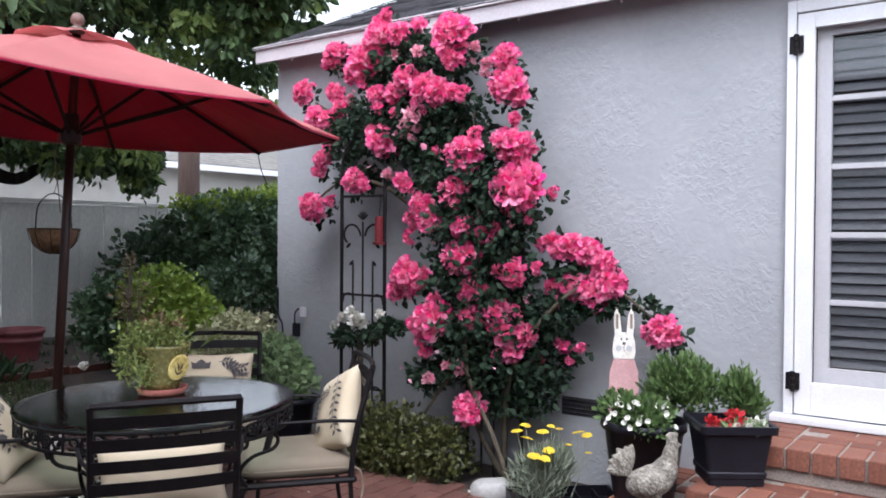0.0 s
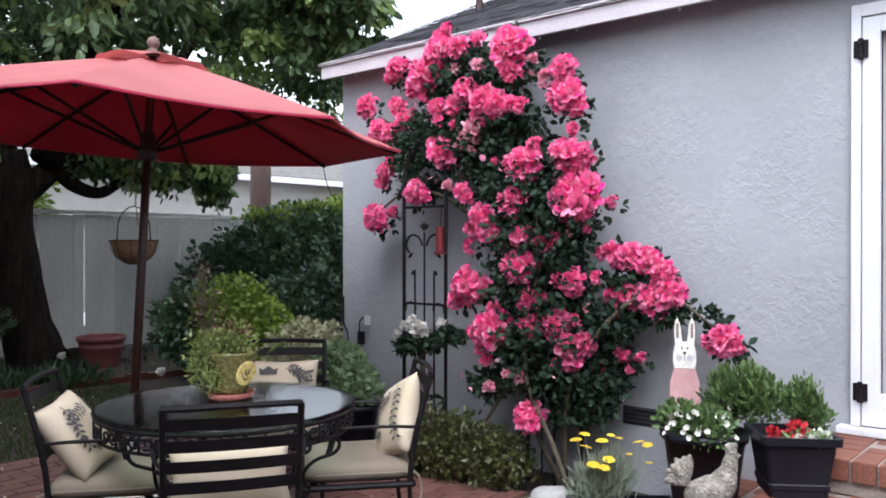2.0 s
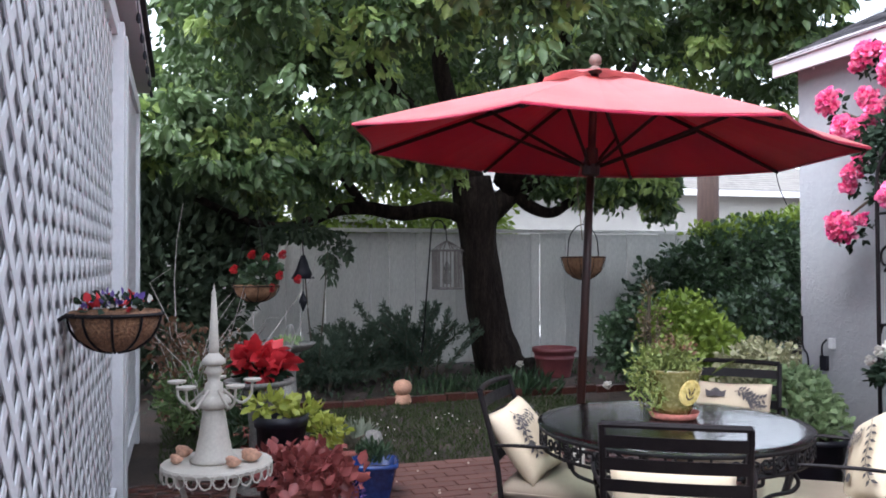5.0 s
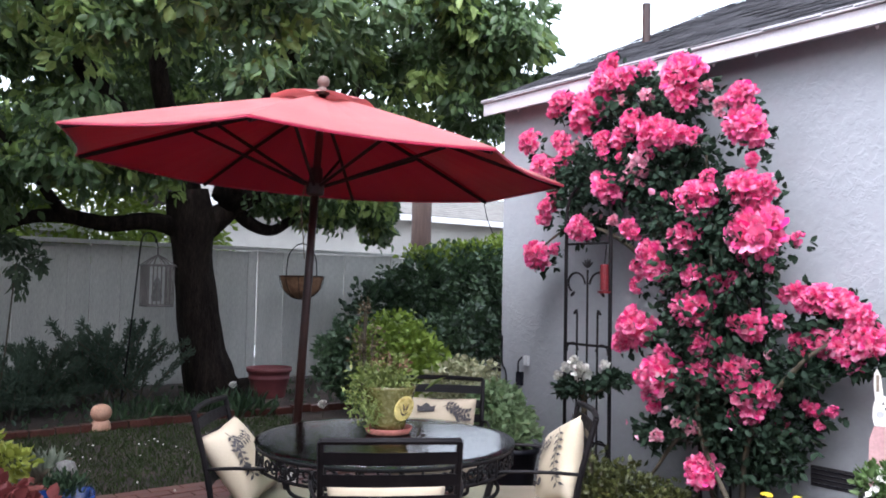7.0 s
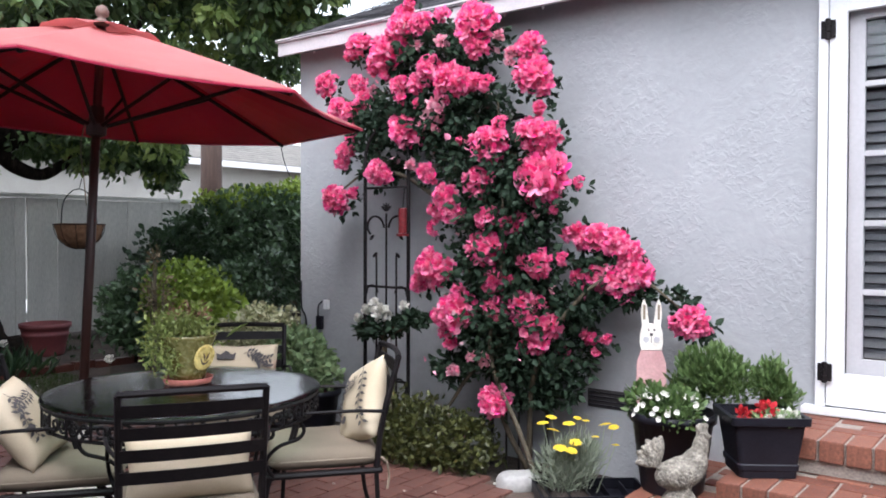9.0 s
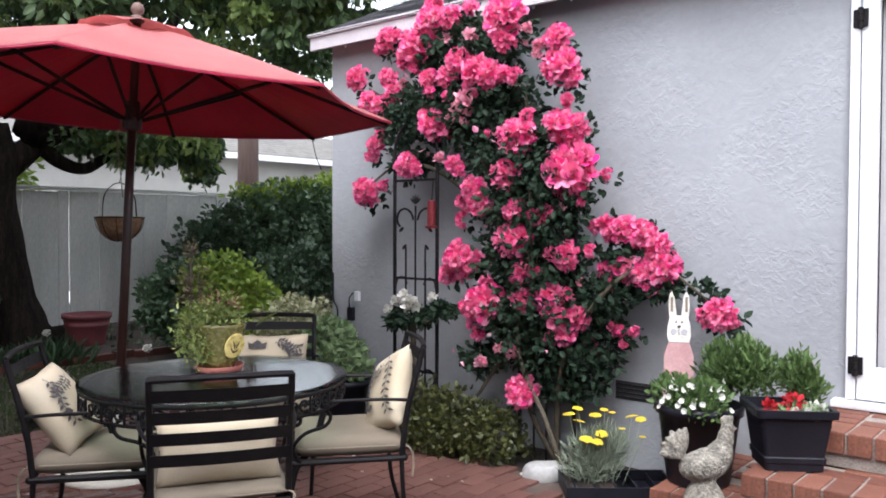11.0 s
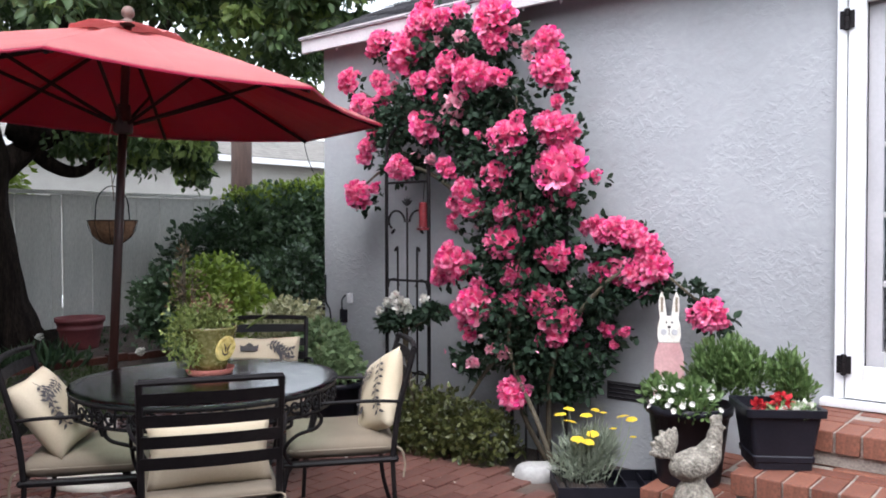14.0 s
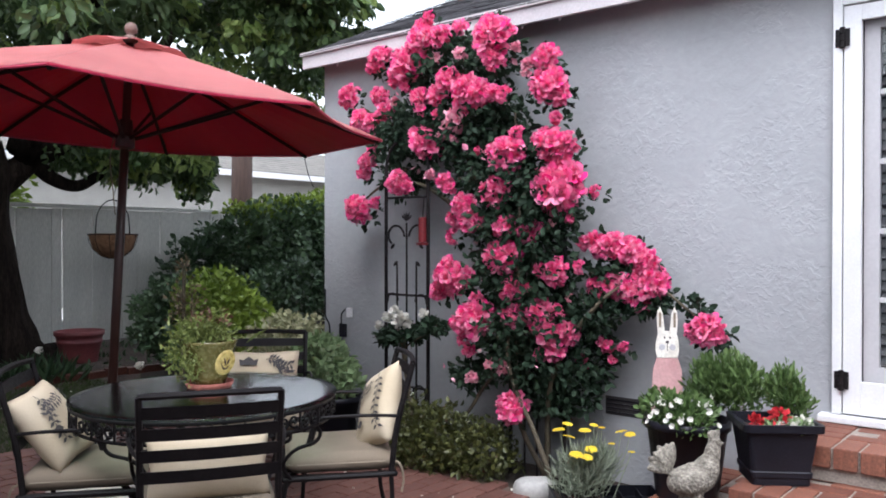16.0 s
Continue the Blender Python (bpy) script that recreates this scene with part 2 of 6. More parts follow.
L_MAROON = leafmat("rusty_leaf", (0.10, 0.045, 0.03), (0.18, 0.10, 0.05), 0.2)
L_DRY = leafmat("dry_olive_leaf", (0.085, 0.075, 0.035), (0.20, 0.14, 0.08), 0.2)
P_PINK = leafmat("hot_pink_petal", (0.86, 0.022, 0.25), (1.0, 0.40, 0.57), 0.35, 0.6, 0.2)
P_PALE = leafmat("pale_pink_petal", (0.85, 0.24, 0.40), (0.95, 0.64, 0.68), 0.3, 0.6, 0.2)
P_WHITE = leafmat("white_petal", (0.66, 0.64, 0.56), (0.80, 0.78, 0.72), 0.25, 0.6, 0.2)
P_YELLOW = leafmat("yellow_floret", (0.66, 0.46, 0.02), (0.80, 0.62, 0.06), 0.15, 0.7, 0.2)
P_RED = leafmat("scarlet_petal", (0.46, 0.014, 0.024), (0.70, 0.06, 0.07), 0.2, 0.5, 0.3)
P_PURPLE = leafmat("violet_petal", (0.10, 0.06, 0.26), (0.22, 0.15, 0.42), 0.2, 0.6, 0.2)

def glass(name, rough=0.02, tint=(0.9, 0.96, 0.94), ior=1.55, drops=0.0):
    m = bpy.data.materials.new(name)
    m.use_nodes = True
    t = m.node_tree
    t.nodes.remove(t.nodes["Principled BSDF"])
    g, tr, mx, fr = (t.nodes.new(k) for k in ("ShaderNodeBsdfGlossy", "ShaderNodeBsdfTransparent", "ShaderNodeMixShader", "ShaderNodeFresnel"))
    g.inputs["Roughness"].default_value = rough
    tr.inputs[0].default_value = (*tint, 1)
    fr.inputs[0].default_value = ior
    if drops:
        ns, bp = t.nodes.new("ShaderNodeTexNoise"), t.nodes.new("ShaderNodeBump")
        ns.inputs["Scale"].default_value = 45
        bp.inputs["Strength"].default_value, bp.inputs["Distance"].default_value = drops, 0.004
        t.links.new(t.nodes.new("ShaderNodeTexCoord").outputs["Object"], ns.inputs["Vector"])
        t.links.new(ns.outputs[0], bp.inputs["Height"])
        t.links.new(bp.outputs[0], g.inputs["Normal"])
    t.links.new(fr.outputs[0], mx.inputs[0])
    t.links.new(tr.outputs[0], mx.inputs[1])
    t.links.new(g.outputs[0], mx.inputs[2])
    t.links.new(mx.outputs[0], t.nodes["Material Output"].inputs[0])
    return m

GLASS = glass("window_glass", 0.02, (0.85, 0.88, 0.9))
TABLEGLASS = glass("green_tinted_table_glass", 0.06, (0.82, 0.94, 0.88), 1.5, 0.30)

# ---------------- builders ----------------
rng = np.random.default_rng(7)

def part(name, bm, mat, parent=None, label="", smooth=False, at=None):
    me = bpy.data.meshes.new(name)
    bm.normal_update()
    bm.to_mesh(me)
    bm.free()
    if smooth:
        me.polygons.foreach_set("use_smooth", [True] * len(me.polygons))
    return piece(name, me, mat, parent, label, at)

def piece(name, me, mat, parent=None, label="", at=None):
    if mat and not me.materials:
        me.materials.append(mat)
    ob = new(name, me)
    if parent:
        ob.parent = parent
    if at is not None:
        ob.matrix_basis = at
    if label:
        ob["label"] = label
    return ob

def thing(name, label, category, m=None, group="", kind=""):
    ob = tagged(new(name), label, category, group, kind)
    ob.empty_display_size = 0.1
    if m is not None:
        ob.matrix_basis = m
    return ob

def bm_box(x0, x1, y0, y1, z0, z1, bevel=0.0, bm=None):
    bm = bm or bmesh.new()
    r = bmesh.ops.create_cube(bm, size=1, matrix=Matrix.LocRotScale(((x0 + x1) / 2, (y0 + y1) / 2, (z0 + z1) / 2), None, (x1 - x0, y1 - y0, z1 - z0)))
    if bevel:
        es = list({e for v in r["verts"] for e in v.link_edges})
        bmesh.ops.bevel(bm, geom=es, offset=bevel, segments=2, affect='EDGES', profile=0.6)
    return bm

def bm_lathe(profile, n=24, bm=None, square=0.0):
    """Turns (radius, height) pairs round the z axis; square > 0 pulls the outline towards a rounded square."""
    bm = bm or bmesh.new()
    rings = []
    for r, z in profile:
        ring = []
        for i in range(n):
            a = 2 * math.pi * i / n
            k = 1.0
            if square:
                k = 1 / (abs(math.cos(a)) ** square + abs(math.sin(a)) ** square) ** (1 / square)
            ring.append(bm.verts.new((r * k * math.cos(a), r * k * math.sin(a), z)))
        rings.append(ring)
    for a, b in zip(rings, rings[1:]):
        for i in range(n):
            bm.faces.new((a[i], a[(i + 1) % n], b[(i + 1) % n], b[i]))
    bm.faces.new(rings[0][::-1])
    bm.faces.new(rings[-1])
    return bm

def bm_tube(points, radii, n=8, bm=None):
    bm = bm or bmesh.new()
    pts = [Vector(p) for p in points]
    if not hasattr(radii, "__len__"):
        radii = [radii] * len(pts)
    side, rings = Vector((0.31, 0.17, 0.93)), []
    for i, p in enumerate(pts):
        d = (pts[min(i + 1, len(pts) - 1)] - pts[max(i - 1, 0)]).normalized()
        side = side - d * side.dot(d)
        if side.length < 1e-3:
            side = d.orthogonal()
        side.normalize()
        up = d.cross(side)
        rings.append([bm.verts.new(p + (side * math.cos(2 * math.pi * k / n) + up * math.sin(2 * math.pi * k / n)) * radii[i]) for k in range(n)])
    for a, b in zip(rings, rings[1:]):
        for k in range(n):
            bm.faces.new((a[k], a[(k + 1) % n], b[(k + 1) % n], b[k]))
    bm.faces.new(rings[0][::-1])
    bm.faces.new(rings[-1])
    return bm

def curve(points, steps=6):
    """A smooth line through the points."""
    P = [Vector(p) for p in points]
    P = [P[0] * 2 - P[1]] + P + [P[-1] * 2 - P[-2]]
    out = []
    for i in range(1, len(P) - 2):
        a, b, c, d = P[i - 1:i + 3]
        for k in range(steps):
            t = k / steps
            out.append(0.5 * ((2 * b) + (c - a) * t + (2 * a - 5 * b + 4 * c - d) * t * t + (3 * b - a - 3 * c + d) * t ** 3))
    return out + [P[-2]]

def scroll(cx, cz, r0, r1, a0, a1, n=18):
    return [Vector((cx + (r0 + (r1 - r0) * i / n) * math.cos(a0 + (a1 - a0) * i / n), 0, cz + (r0 + (r1 - r0) * i / n) * math.sin(a0 + (a1 - a0) * i / n))) for i in range(n + 1)]

def unit(v):
    return v / np.maximum(np.linalg.norm(v, axis=-1, keepdims=True), 1e-9)

def leaf_mesh(name, P, D, L, width=0.45, fold=0.25, curl=0.15):
    """Many small folded, curled leaves: their feet P, directions D and lengths L."""
    n = len(P)
    L = np.broadcast_to(np.asarray(L, float), (n,))[:, None]
    D = unit(D)
    S = unit(np.cross(D, rng.normal(size=(n, 3))))
    U = np.cross(S, D)
    w = L * width * 0.5
    a = P + D * L * 0.35
    b = P + D * L * 0.72 - U * L * curl * 0.4
    tip = P + D * L - U * L * curl
    V = np.stack([P, a - S * w + U * w * fold, b - S * w * 0.75 + U * w * fold, tip, b + S * w * 0.75 + U * w * fold, a + S * w + U * w * fold], 1).reshape(-1, 3)
    k = np.arange(n)[:, None] * 6
    F = np.concatenate([k + np.array([[0, 1, 2, 3]]), k + np.array([[0, 3, 4, 5]])], 1).reshape(-1, 4)
    return raw_mesh(name, V, F)

def raw_mesh(name, V, F):
    me = bpy.data.meshes.new(name)
    me.vertices.add(len(V))
    me.vertices.foreach_set("co", np.asarray(V, np.float32).ravel())
    me.loops.add(F.size)
    me.loops.foreach_set("vertex_index", F.astype(np.int32).ravel())
    me.polygons.add(len(F))
    me.polygons.foreach_set("loop_start", np.arange(0, F.size, F.shape[1], dtype=np.int32))
    me.update(calc_edges=True)
    return me

def in_blobs(n, blobs, shell=0.55):
    """Random places in a set of ellipsoids (x, y, z, rx, ry, rz), more of them near their skins, and the ways outward."""
    B = np.array(blobs, float)
    vol = (B[:, 3] * B[:, 4] * B[:, 5]) ** (2 / 3)
    k = rng.choice(len(B), n, p=vol / vol.sum())
    d = unit(rng.normal(size=(n, 3)))
    r = shell + (1 - shell) * rng.random(n)[:, None] ** 0.7
    wob = 1 + 0.16 * np.sin(d[:, :1] * 7 + k[:, None]) * np.cos(d[:, 2:] * 6 + d[:, 1:2] * 5)
    return B[k, :3] + d * B[k, 3:] * r * wob, d

def foliage(name, n, blobs, size, mat, parent, width=0.5, out=0.8, up=0.3, shell=0.55, jit=0.6, label="", kind="stuff", vary=0.35):
    P, d = in_blobs(n, blobs, shell)
    keep = P[:, 2] > 0.015
    P, d = P[keep], d[keep]
    D = unit(rng.normal(size=P.shape)) * jit + d * out + np.array([0, 0, up])
    L = size * (1 - vary + 2 * vary * rng.random(len(P)))
    ob = piece(name, leaf_mesh(name, P, D, L, width), mat, parent, label)
    if kind:
        ob["kind"] = kind
    return ob

# ---------------- ground ----------------
WY = 4.44          # the stucco wall's face
g = bmesh.new()
bmesh.ops.create_grid(g, x_segments=60, y_segments=60, size=60)
for v in g.verts:
    far = max(0, v.co.length - 16)
    v.co.z = -0.012 - 0.004 * far
part("ground", g, SOIL)["kind"] = "structure"
tagged(bpy.data.objects["ground"], "dark garden soil with leaf litter", "ground")

# joint bed of the patio, its bricks are laid at the end
part("patio_bed", bm_box(-5.75, 2.6, 0.05, 3.92, -0.05, 0.004), JOINT)["kind"] = "structure"
tagged(bpy.data.objects["patio_bed"], "dark sandy joints of a damp brick patio", "patio")

# ---------------- the stucco house ----------------
house = thing("house", "grey stucco bungalow with a low dark shingle roof", "house")
w = bmesh.new()
DX0, DX1, DZ0, DZ1 = -1.385, -0.40, 0.52, 2.53
bm_box(-5.0, DX0, WY, WY + 0.18, -0.02, 2.72, bm=w)
bm_box(DX1, 3.4, WY, WY + 0.18, -0.02, 2.72, bm=w)
bm_box(DX0, DX1, WY, WY + 0.18, DZ1, 2.72, bm=w)
bm_box(DX0, DX1, WY, WY + 0.18, -0.02, DZ0, bm=w)
part("wall", w, STUCCO, house)
gable = bmesh.new()
for x in (-4.995, -4.83):
    for y, z in ((4.62, 0), (10.2, 0), (10.2, 2.72), (7.4, 4.1), (4.62, 2.72)):
        gable.verts.new((x, y, z))
gable.verts.ensure_lookup_table()
gv = list(gable.verts)
gable.faces.new(gv[0:5]), gable.faces.new(gv[9:4:-1])
for i in range(5):
    gable.faces.new((gv[i], gv[i + 5], gv[(i + 1) % 5 + 5], gv[(i + 1) % 5]))
part("gable_wall", gable, STUCCO, house)
part("back_wall", bm_box(-4.83, 3.4, 10.02, 10.2, 0, 2.72), STUCCO, house)
part("side_wall", bm_box(3.22, 3.4, 4.62, 10.02, 0, 2.72), STUCCO, house)

# roof deck, courses of shingles, fascia and rake boards
PITCH = 0.465
def roof_z(y):
    return 2.757 + PITCH * (y - 4.24)
deck = bmesh.new()
for x in (-5.02, 3.5):
    for y, d in ((4.27, 0.0), (7.4, 0.0), (10.5, 0.0), (10.5, -0.03), (7.4, -0.03), (4.27, -0.03)):
        deck.verts.new((x, y, (roof_z(y) if y < 7.5 else roof_z(14.8 - y)) - 0.02 + d))
dv = list(deck.verts)
for i in range(6):
    deck.faces.new((dv[i], dv[(i + 1) % 6], dv[(i + 1) % 6 + 6], dv[i + 6]))
deck.faces.new(dv[5::-1]), deck.faces.new(dv[6:])
roof = part("roof", deck, SHINGLE, house)
V, F = [], []
random.seed(3)
for r in range(24):
    y0 = 4.225 + r * 0.13
    x = -5.04 - random.random() * 0.2
    while x < 3.4:
        wd = random.choice((0.16, 0.22, 0.30, 0.26))
        xa, xb = max(x, -5.048), x + wd - 0.006
        lift = random.uniform(0.008, 0.022)
        k = len(V)
        for yy, up in ((y0, lift), (y0 + 0.17, 0.004)):
            for xx in (xa, xb):
                for dz in (0, -0.008):
                    V.append((xx, yy, roof_z(yy) + up + dz - 0.012))
        F += [(k, k + 2, k + 6, k + 4), (k + 1, k, k + 4, k + 5), (k, k + 1, k + 3, k + 2), (k + 2, k + 3, k + 7, k + 6)]
        x += wd
me = raw_mesh("shingles", np.array(V), np.array(F))
piece("shingles", me, SHINGLE, roof)["kind"] = "stuff"
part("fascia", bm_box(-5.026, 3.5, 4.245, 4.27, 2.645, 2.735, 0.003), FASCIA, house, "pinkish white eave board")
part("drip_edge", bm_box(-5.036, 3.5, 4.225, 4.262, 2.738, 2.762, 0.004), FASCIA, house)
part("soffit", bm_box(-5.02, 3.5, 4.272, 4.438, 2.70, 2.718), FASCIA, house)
rake = bmesh.new()
for x in (-5.028, -5.004):
    for y, z in ((4.272, 2.645), (7.4, 4.095), (7.4, 4.19), (4.272, 2.735)):
        rake.verts.new((x, y, z))
rv = list(rake.verts)
rake.faces.new(rv[3::-1]), rake.faces.new(rv[4:])
for i in range(4):
    rake.faces.new((rv[i], rv[(i + 1) % 4], rv[(i + 1) % 4 + 4], rv[i + 4]))
part("rake_board", rake, FASCIA, house)
part("vent_pipe", bm_lathe([(0.033, 3.3), (0.033, 3.70), (0.028, 3.70), (0.028, 3.66)], 14), DARKWOOD, house, "dark roof vent pipe", at=pose(-4.58, 5.6, 0))
for x in (-4.7, -3.09, -2.83, -2.2):
    h = bm_tube(curve([(0, 0, 0.07), (0.004, 0, 0.03), (0.012, 0, 0.0), (0.016, 0, 0.02)], 4), 0.006, 6)
    part("light_hook", h, WHITE, house, "small clear eave hook", at=pose(x, 4.285, 2.635))
# crawl space vent: a dark panel on the wall, its shade in the colour
vent = part("crawl_space_vent", bm_box(-2.60, -2.14, WY - 0.004, WY + 0.02, 0.37, 0.475), SHADEPANEL, house, "dark panel for the slot under the house wall")
for i in range(4):
    part("louvre", bm_box(-2.59, -2.15, WY - 0.012, WY - 0.005, 0.383 + i * 0.024, 0.389 + i * 0.024), BLACKPLASTIC, vent)

# ---------------- french door behind a white screen door ----------------
door = tagged(thing("door_1", "white framed glazed door with blinds and black hinges", "door"), kind="structure")
part("casing", bm_box(DX0, -1.343, WY - 0.035, WY + 0.10, DZ0 + 0.02, DZ1, 0.004), WHITE, door)
part("casing", bm_box(-0.46, DX1, WY - 0.035, WY + 0.10, DZ0 + 0.02, DZ1, 0.004), WHITE, door)
part("head_casing", bm_box(-1.342, -0.461, WY - 0.035, WY + 0.10, 2.472, DZ1, 0.004), WHITE, door)
part("sill", bm_box(-1.44, -0.36, WY - 0.075, WY + 0.12, 0.503, 0.537, 0.006), WHITE, door)
leaf = bmesh.new()
for a in ((-1.338, -1.262, 0.545, 2.466), (-0.54, -0.466, 0.545, 2.466)):
    bm_box(a[0], a[1], WY - 0.028, WY + 0.004, a[2], a[3], 0.003, bm=leaf)
bm_box(-1.262, -0.54, WY - 0.026, WY + 0.004, 0.545, 0.70, 0.003, bm=leaf)
bm_box(-1.262, -0.54, WY - 0.026, WY + 0.004, 2.393, 2.466, 0.003, bm=leaf)
part("screen_door_frame", leaf, WHITE, door)
inner = bmesh.new()
bm_box(-1.262, -1.196, WY + 0.03, WY + 0.07, 0.56, 2.46, bm=inner)
bm_box(-0.60, -0.54, WY + 0.03, WY + 0.07, 0.56, 2.46, bm=inner)
bm_box(-1.196, -0.60, WY + 0.03, WY + 0.07, 0.56, 0.767, bm=inner)
bm_box(-1.196, -0.60, WY + 0.03, WY + 0.07, 2.36, 2.46, bm=inner)
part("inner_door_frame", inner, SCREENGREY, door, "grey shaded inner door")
for z in (2.058, 1.733, 1.407, 1.084):
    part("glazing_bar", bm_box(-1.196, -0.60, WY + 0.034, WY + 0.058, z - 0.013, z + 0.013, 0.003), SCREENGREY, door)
zs = (0.767, 1.084, 1.407, 1.733, 2.058, 2.36)
for a, b in zip(zs, zs[1:]):
    p = part("pane", bm_box(-1.196, -0.60, WY + 0.046, WY + 0.050, a + 0.0135, b - 0.0135), GLASS, door)
    p.visible_shadow = False
for i in range(31):
    z = 0.79 + i * 0.051
    sl = bmesh.new()
    bm_box(-0.30, 0.30, -0.024, 0.024, -0.0012, 0.0012, bm=sl)
    part("blind_slat", sl, BLIND, door, at=pose(-0.90, WY + 0.10, z, 58, 0, 0))
# dark sheet in place of the unlit room behind the blinds
part("room_behind", bm_box(-1.34, -0.46, WY + 0.13, WY + 0.16, 0.54, 2.47), SHADEPANEL, door)
for z in (0.703, 2.318):
    hinge = part("hinge", bm_box(-1.374, -1.310, WY - 0.041, WY - 0.034, z - 0.042, z + 0.042, 0.004), IRON, door, "black iron hinge")
    part("knuckle", bm_lathe([(0.007, -0.05), (0.013, -0.046), (0.013, -0.018), (0.008, -0.016), (0.013, -0.013), (0.013, 0.013), (0.008, 0.016), (0.013, 0.018), (0.013, 0.046), (0.007, 0.05)], 10), IRON, hinge, at=pose(-1.342, WY - 0.044, z))

# ---------------- back fence with its boards ----------------
FX = -11.04
fence = thing("fence", "weathered white painted board fence", "fence")
random.seed(11)
SEAMS = [1.24, 1.65, 1.84, 2.17, 2.77, 3.03, 3.40, 3.98, 4.66, 5.11, 5.262, 5.66, 6.09, 6.31, 6.67, 6.99]
while SEAMS[0] > -9.0:
    SEAMS.insert(0, SEAMS[0] - random.choice((0.19, 0.24, 0.29, 0.36)))
while SEAMS[-1] < 13:
    SEAMS.append(SEAMS[-1] + random.choice((0.19, 0.24, 0.29, 0.36)))
for y, y1 in zip(SEAMS, SEAMS[1:]):
    gap = 0.024 if y1 == 5.262 else 0.007
    top = 1.80 + random.uniform(-0.006, 0.006)
    b = bm_box(-0.010, 0.010, 0, y1 - y - gap, 0.03, top, 0.003)
    part("board", b, FENCE, fence, at=pose(FX + random.uniform(-0.008, 0.006), y, 0, 0, random.uniform(-0.25, 0.25), 0))
part("cap_rail", bm_box(FX - 0.05, FX + 0.04, -9.0, 13.0, 1.81, 1.862, 0.005), FENCE, fence)
part("top_rail", bm_box(FX - 0.06, FX - 0.02, -9.0, 13.0, 1.66, 1.76, 0.004), FENCE, fence)
part("bottom_rail", bm_box(FX - 0.06, FX - 0.02, -9.0, 13.0, 0.22, 0.32, 0.004), FENCE, fence)
for y in (-8, -5.6, -3.2, -0.8, 1.6, 4.0, 6.4, 8.8, 11.2):
    part("post", bm_box(FX - 0.15, FX - 0.062, y - 0.045, y + 0.045, 0, 1.80, 0.005), FENCE, fence)

# ---------------- what shows over the fence ----------------
# added pale slab that makes the view through the fence gap bright
part("neighbour_paving", bm_box(-16.9, -11.25, -2.0, 14.0, -0.10, 0.012), GAPSLAB)["kind"] = "structure"
tagged(bpy.data.objects["neighbour_paving"], "pale slab added beyond the fence to brighten its gap", "pavement")
nb = thing("neighbour_house", "cream neighbouring house with a pale shingle roof", "house")
part("wall", bm_box(-21, -17.2, 6.6, 22, 0, 3.10), CREAM, nb)
NR = bmesh.new()
for y in (6.3, 22.5):
    for x, z in ((-16.8, 3.15), (-19.1, 4.02), (-21.4, 3.15), (-21.4, 3.07), (-19.1, 3.94), (-16.8, 3.07)):
        NR.verts.new((x, y, z))
q = list(NR.verts)
for i in range(6):
    NR.faces.new((q[i], q[(i + 1) % 6], q[(i + 1) % 6 + 6], q[i + 6]))
NR.faces.new(q[5::-1]), NR.faces.new(q[6:])
nroof = part("roof", NR, SHINGLE_FAR, nb)
V, F = [], []
for r in range(12):
    x0 = -16.75 - r * 0.2
    for j in range(53):
        k = len(V)
        ya = 6.4 + j * 0.3 + 0.1 * (r % 3)
        for xx, up in ((x0, 0.03), (x0 - 0.24, 0.006)):
            zz = 3.15 + (-16.8 - xx) * 0.378 + up
            V += [(xx, ya, zz), (xx, ya + 0.29, zz), (xx, ya, zz - 0.012), (xx, ya + 0.29, zz - 0.012)]
        F += [(k, k + 1, k + 5, k + 4), (k, k + 2, k + 3, k + 1)]
piece("shingles", raw_mesh("far_shingles", np.array(V), np.array(F)), SHINGLE_FAR, nroof)["kind"] = "stuff"
part("eave_board", bm_box(-16.80, -16.74, 6.3, 22.5, 2.98, 3.13, 0.01), WHITE, nb, "white eave board")

shed = thing("neighbour_shed", "low white garden shed roof beyond the fence", "shed")
part("wall", bm_box(-14.6, -13.0, 2.72, 3.42, 0, 2.05), CREAM, shed)
part("roof", bm_box(-14.8, -12.85, 2.60, 3.52, 2.055, 2.15, 0.03), WHITE, shed)

pole = thing("utility_pole", "brown wooden utility pole behind the fence", "pole")
part("shaft", bm_tube([(-12.35, 9.07, 0), (-12.35, 9.07, 2), (-12.35, 9.08, 3.3)], [0.19, 0.185, 0.18], 14), POLEBARK, pole, smooth=True)
part("cap", bm_lathe([(0.16, 3.3), (0.17, 3.32), (0.03, 3.38)], 14), POLEBARK, pole, at=pose(-12.35, 9.08, 0))

# ---------------- the lattice clad wall beside the camera ----------------
LY = 0.02
lw = tagged(thing("wall_south", "pale garden room wall clad in white lattice", "wall"), kind="structure")
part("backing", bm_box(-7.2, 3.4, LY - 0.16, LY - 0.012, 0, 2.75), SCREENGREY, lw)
def lattice(x0, x1, z0, z1):
    w, h = x1 - x0, z1 - z0
    for s, dy in ((1, 0.004), (-1, 0.0005)):
        c = -h
        while c < w:
            a, b = max(0, c), min(w, c + h)
            if b - a > 0.05:
                za, zb = (a - c, b - c) if s > 0 else (h - (a - c), h - (b - c))
                p0, p1 = Vector((x0 + a, 0, z0 + za)), Vector((x0 + b, 0, z0 + zb))
                mid, ln = (p0 + p1) / 2, (p1 - p0).length
                sb = bm_box(-ln / 2 + 0.015, ln / 2 - 0.015, -0.0025, 0.0015, -0.017, 0.017)
                part("lattice_strip", sb, WHITE, lw, at=pose(mid.x, LY - 0.006 + dy, mid.z, 0, -math.degrees(math.atan2(p1.z - p0.z, p1.x - p0.x)), 0))
            c += 0.15
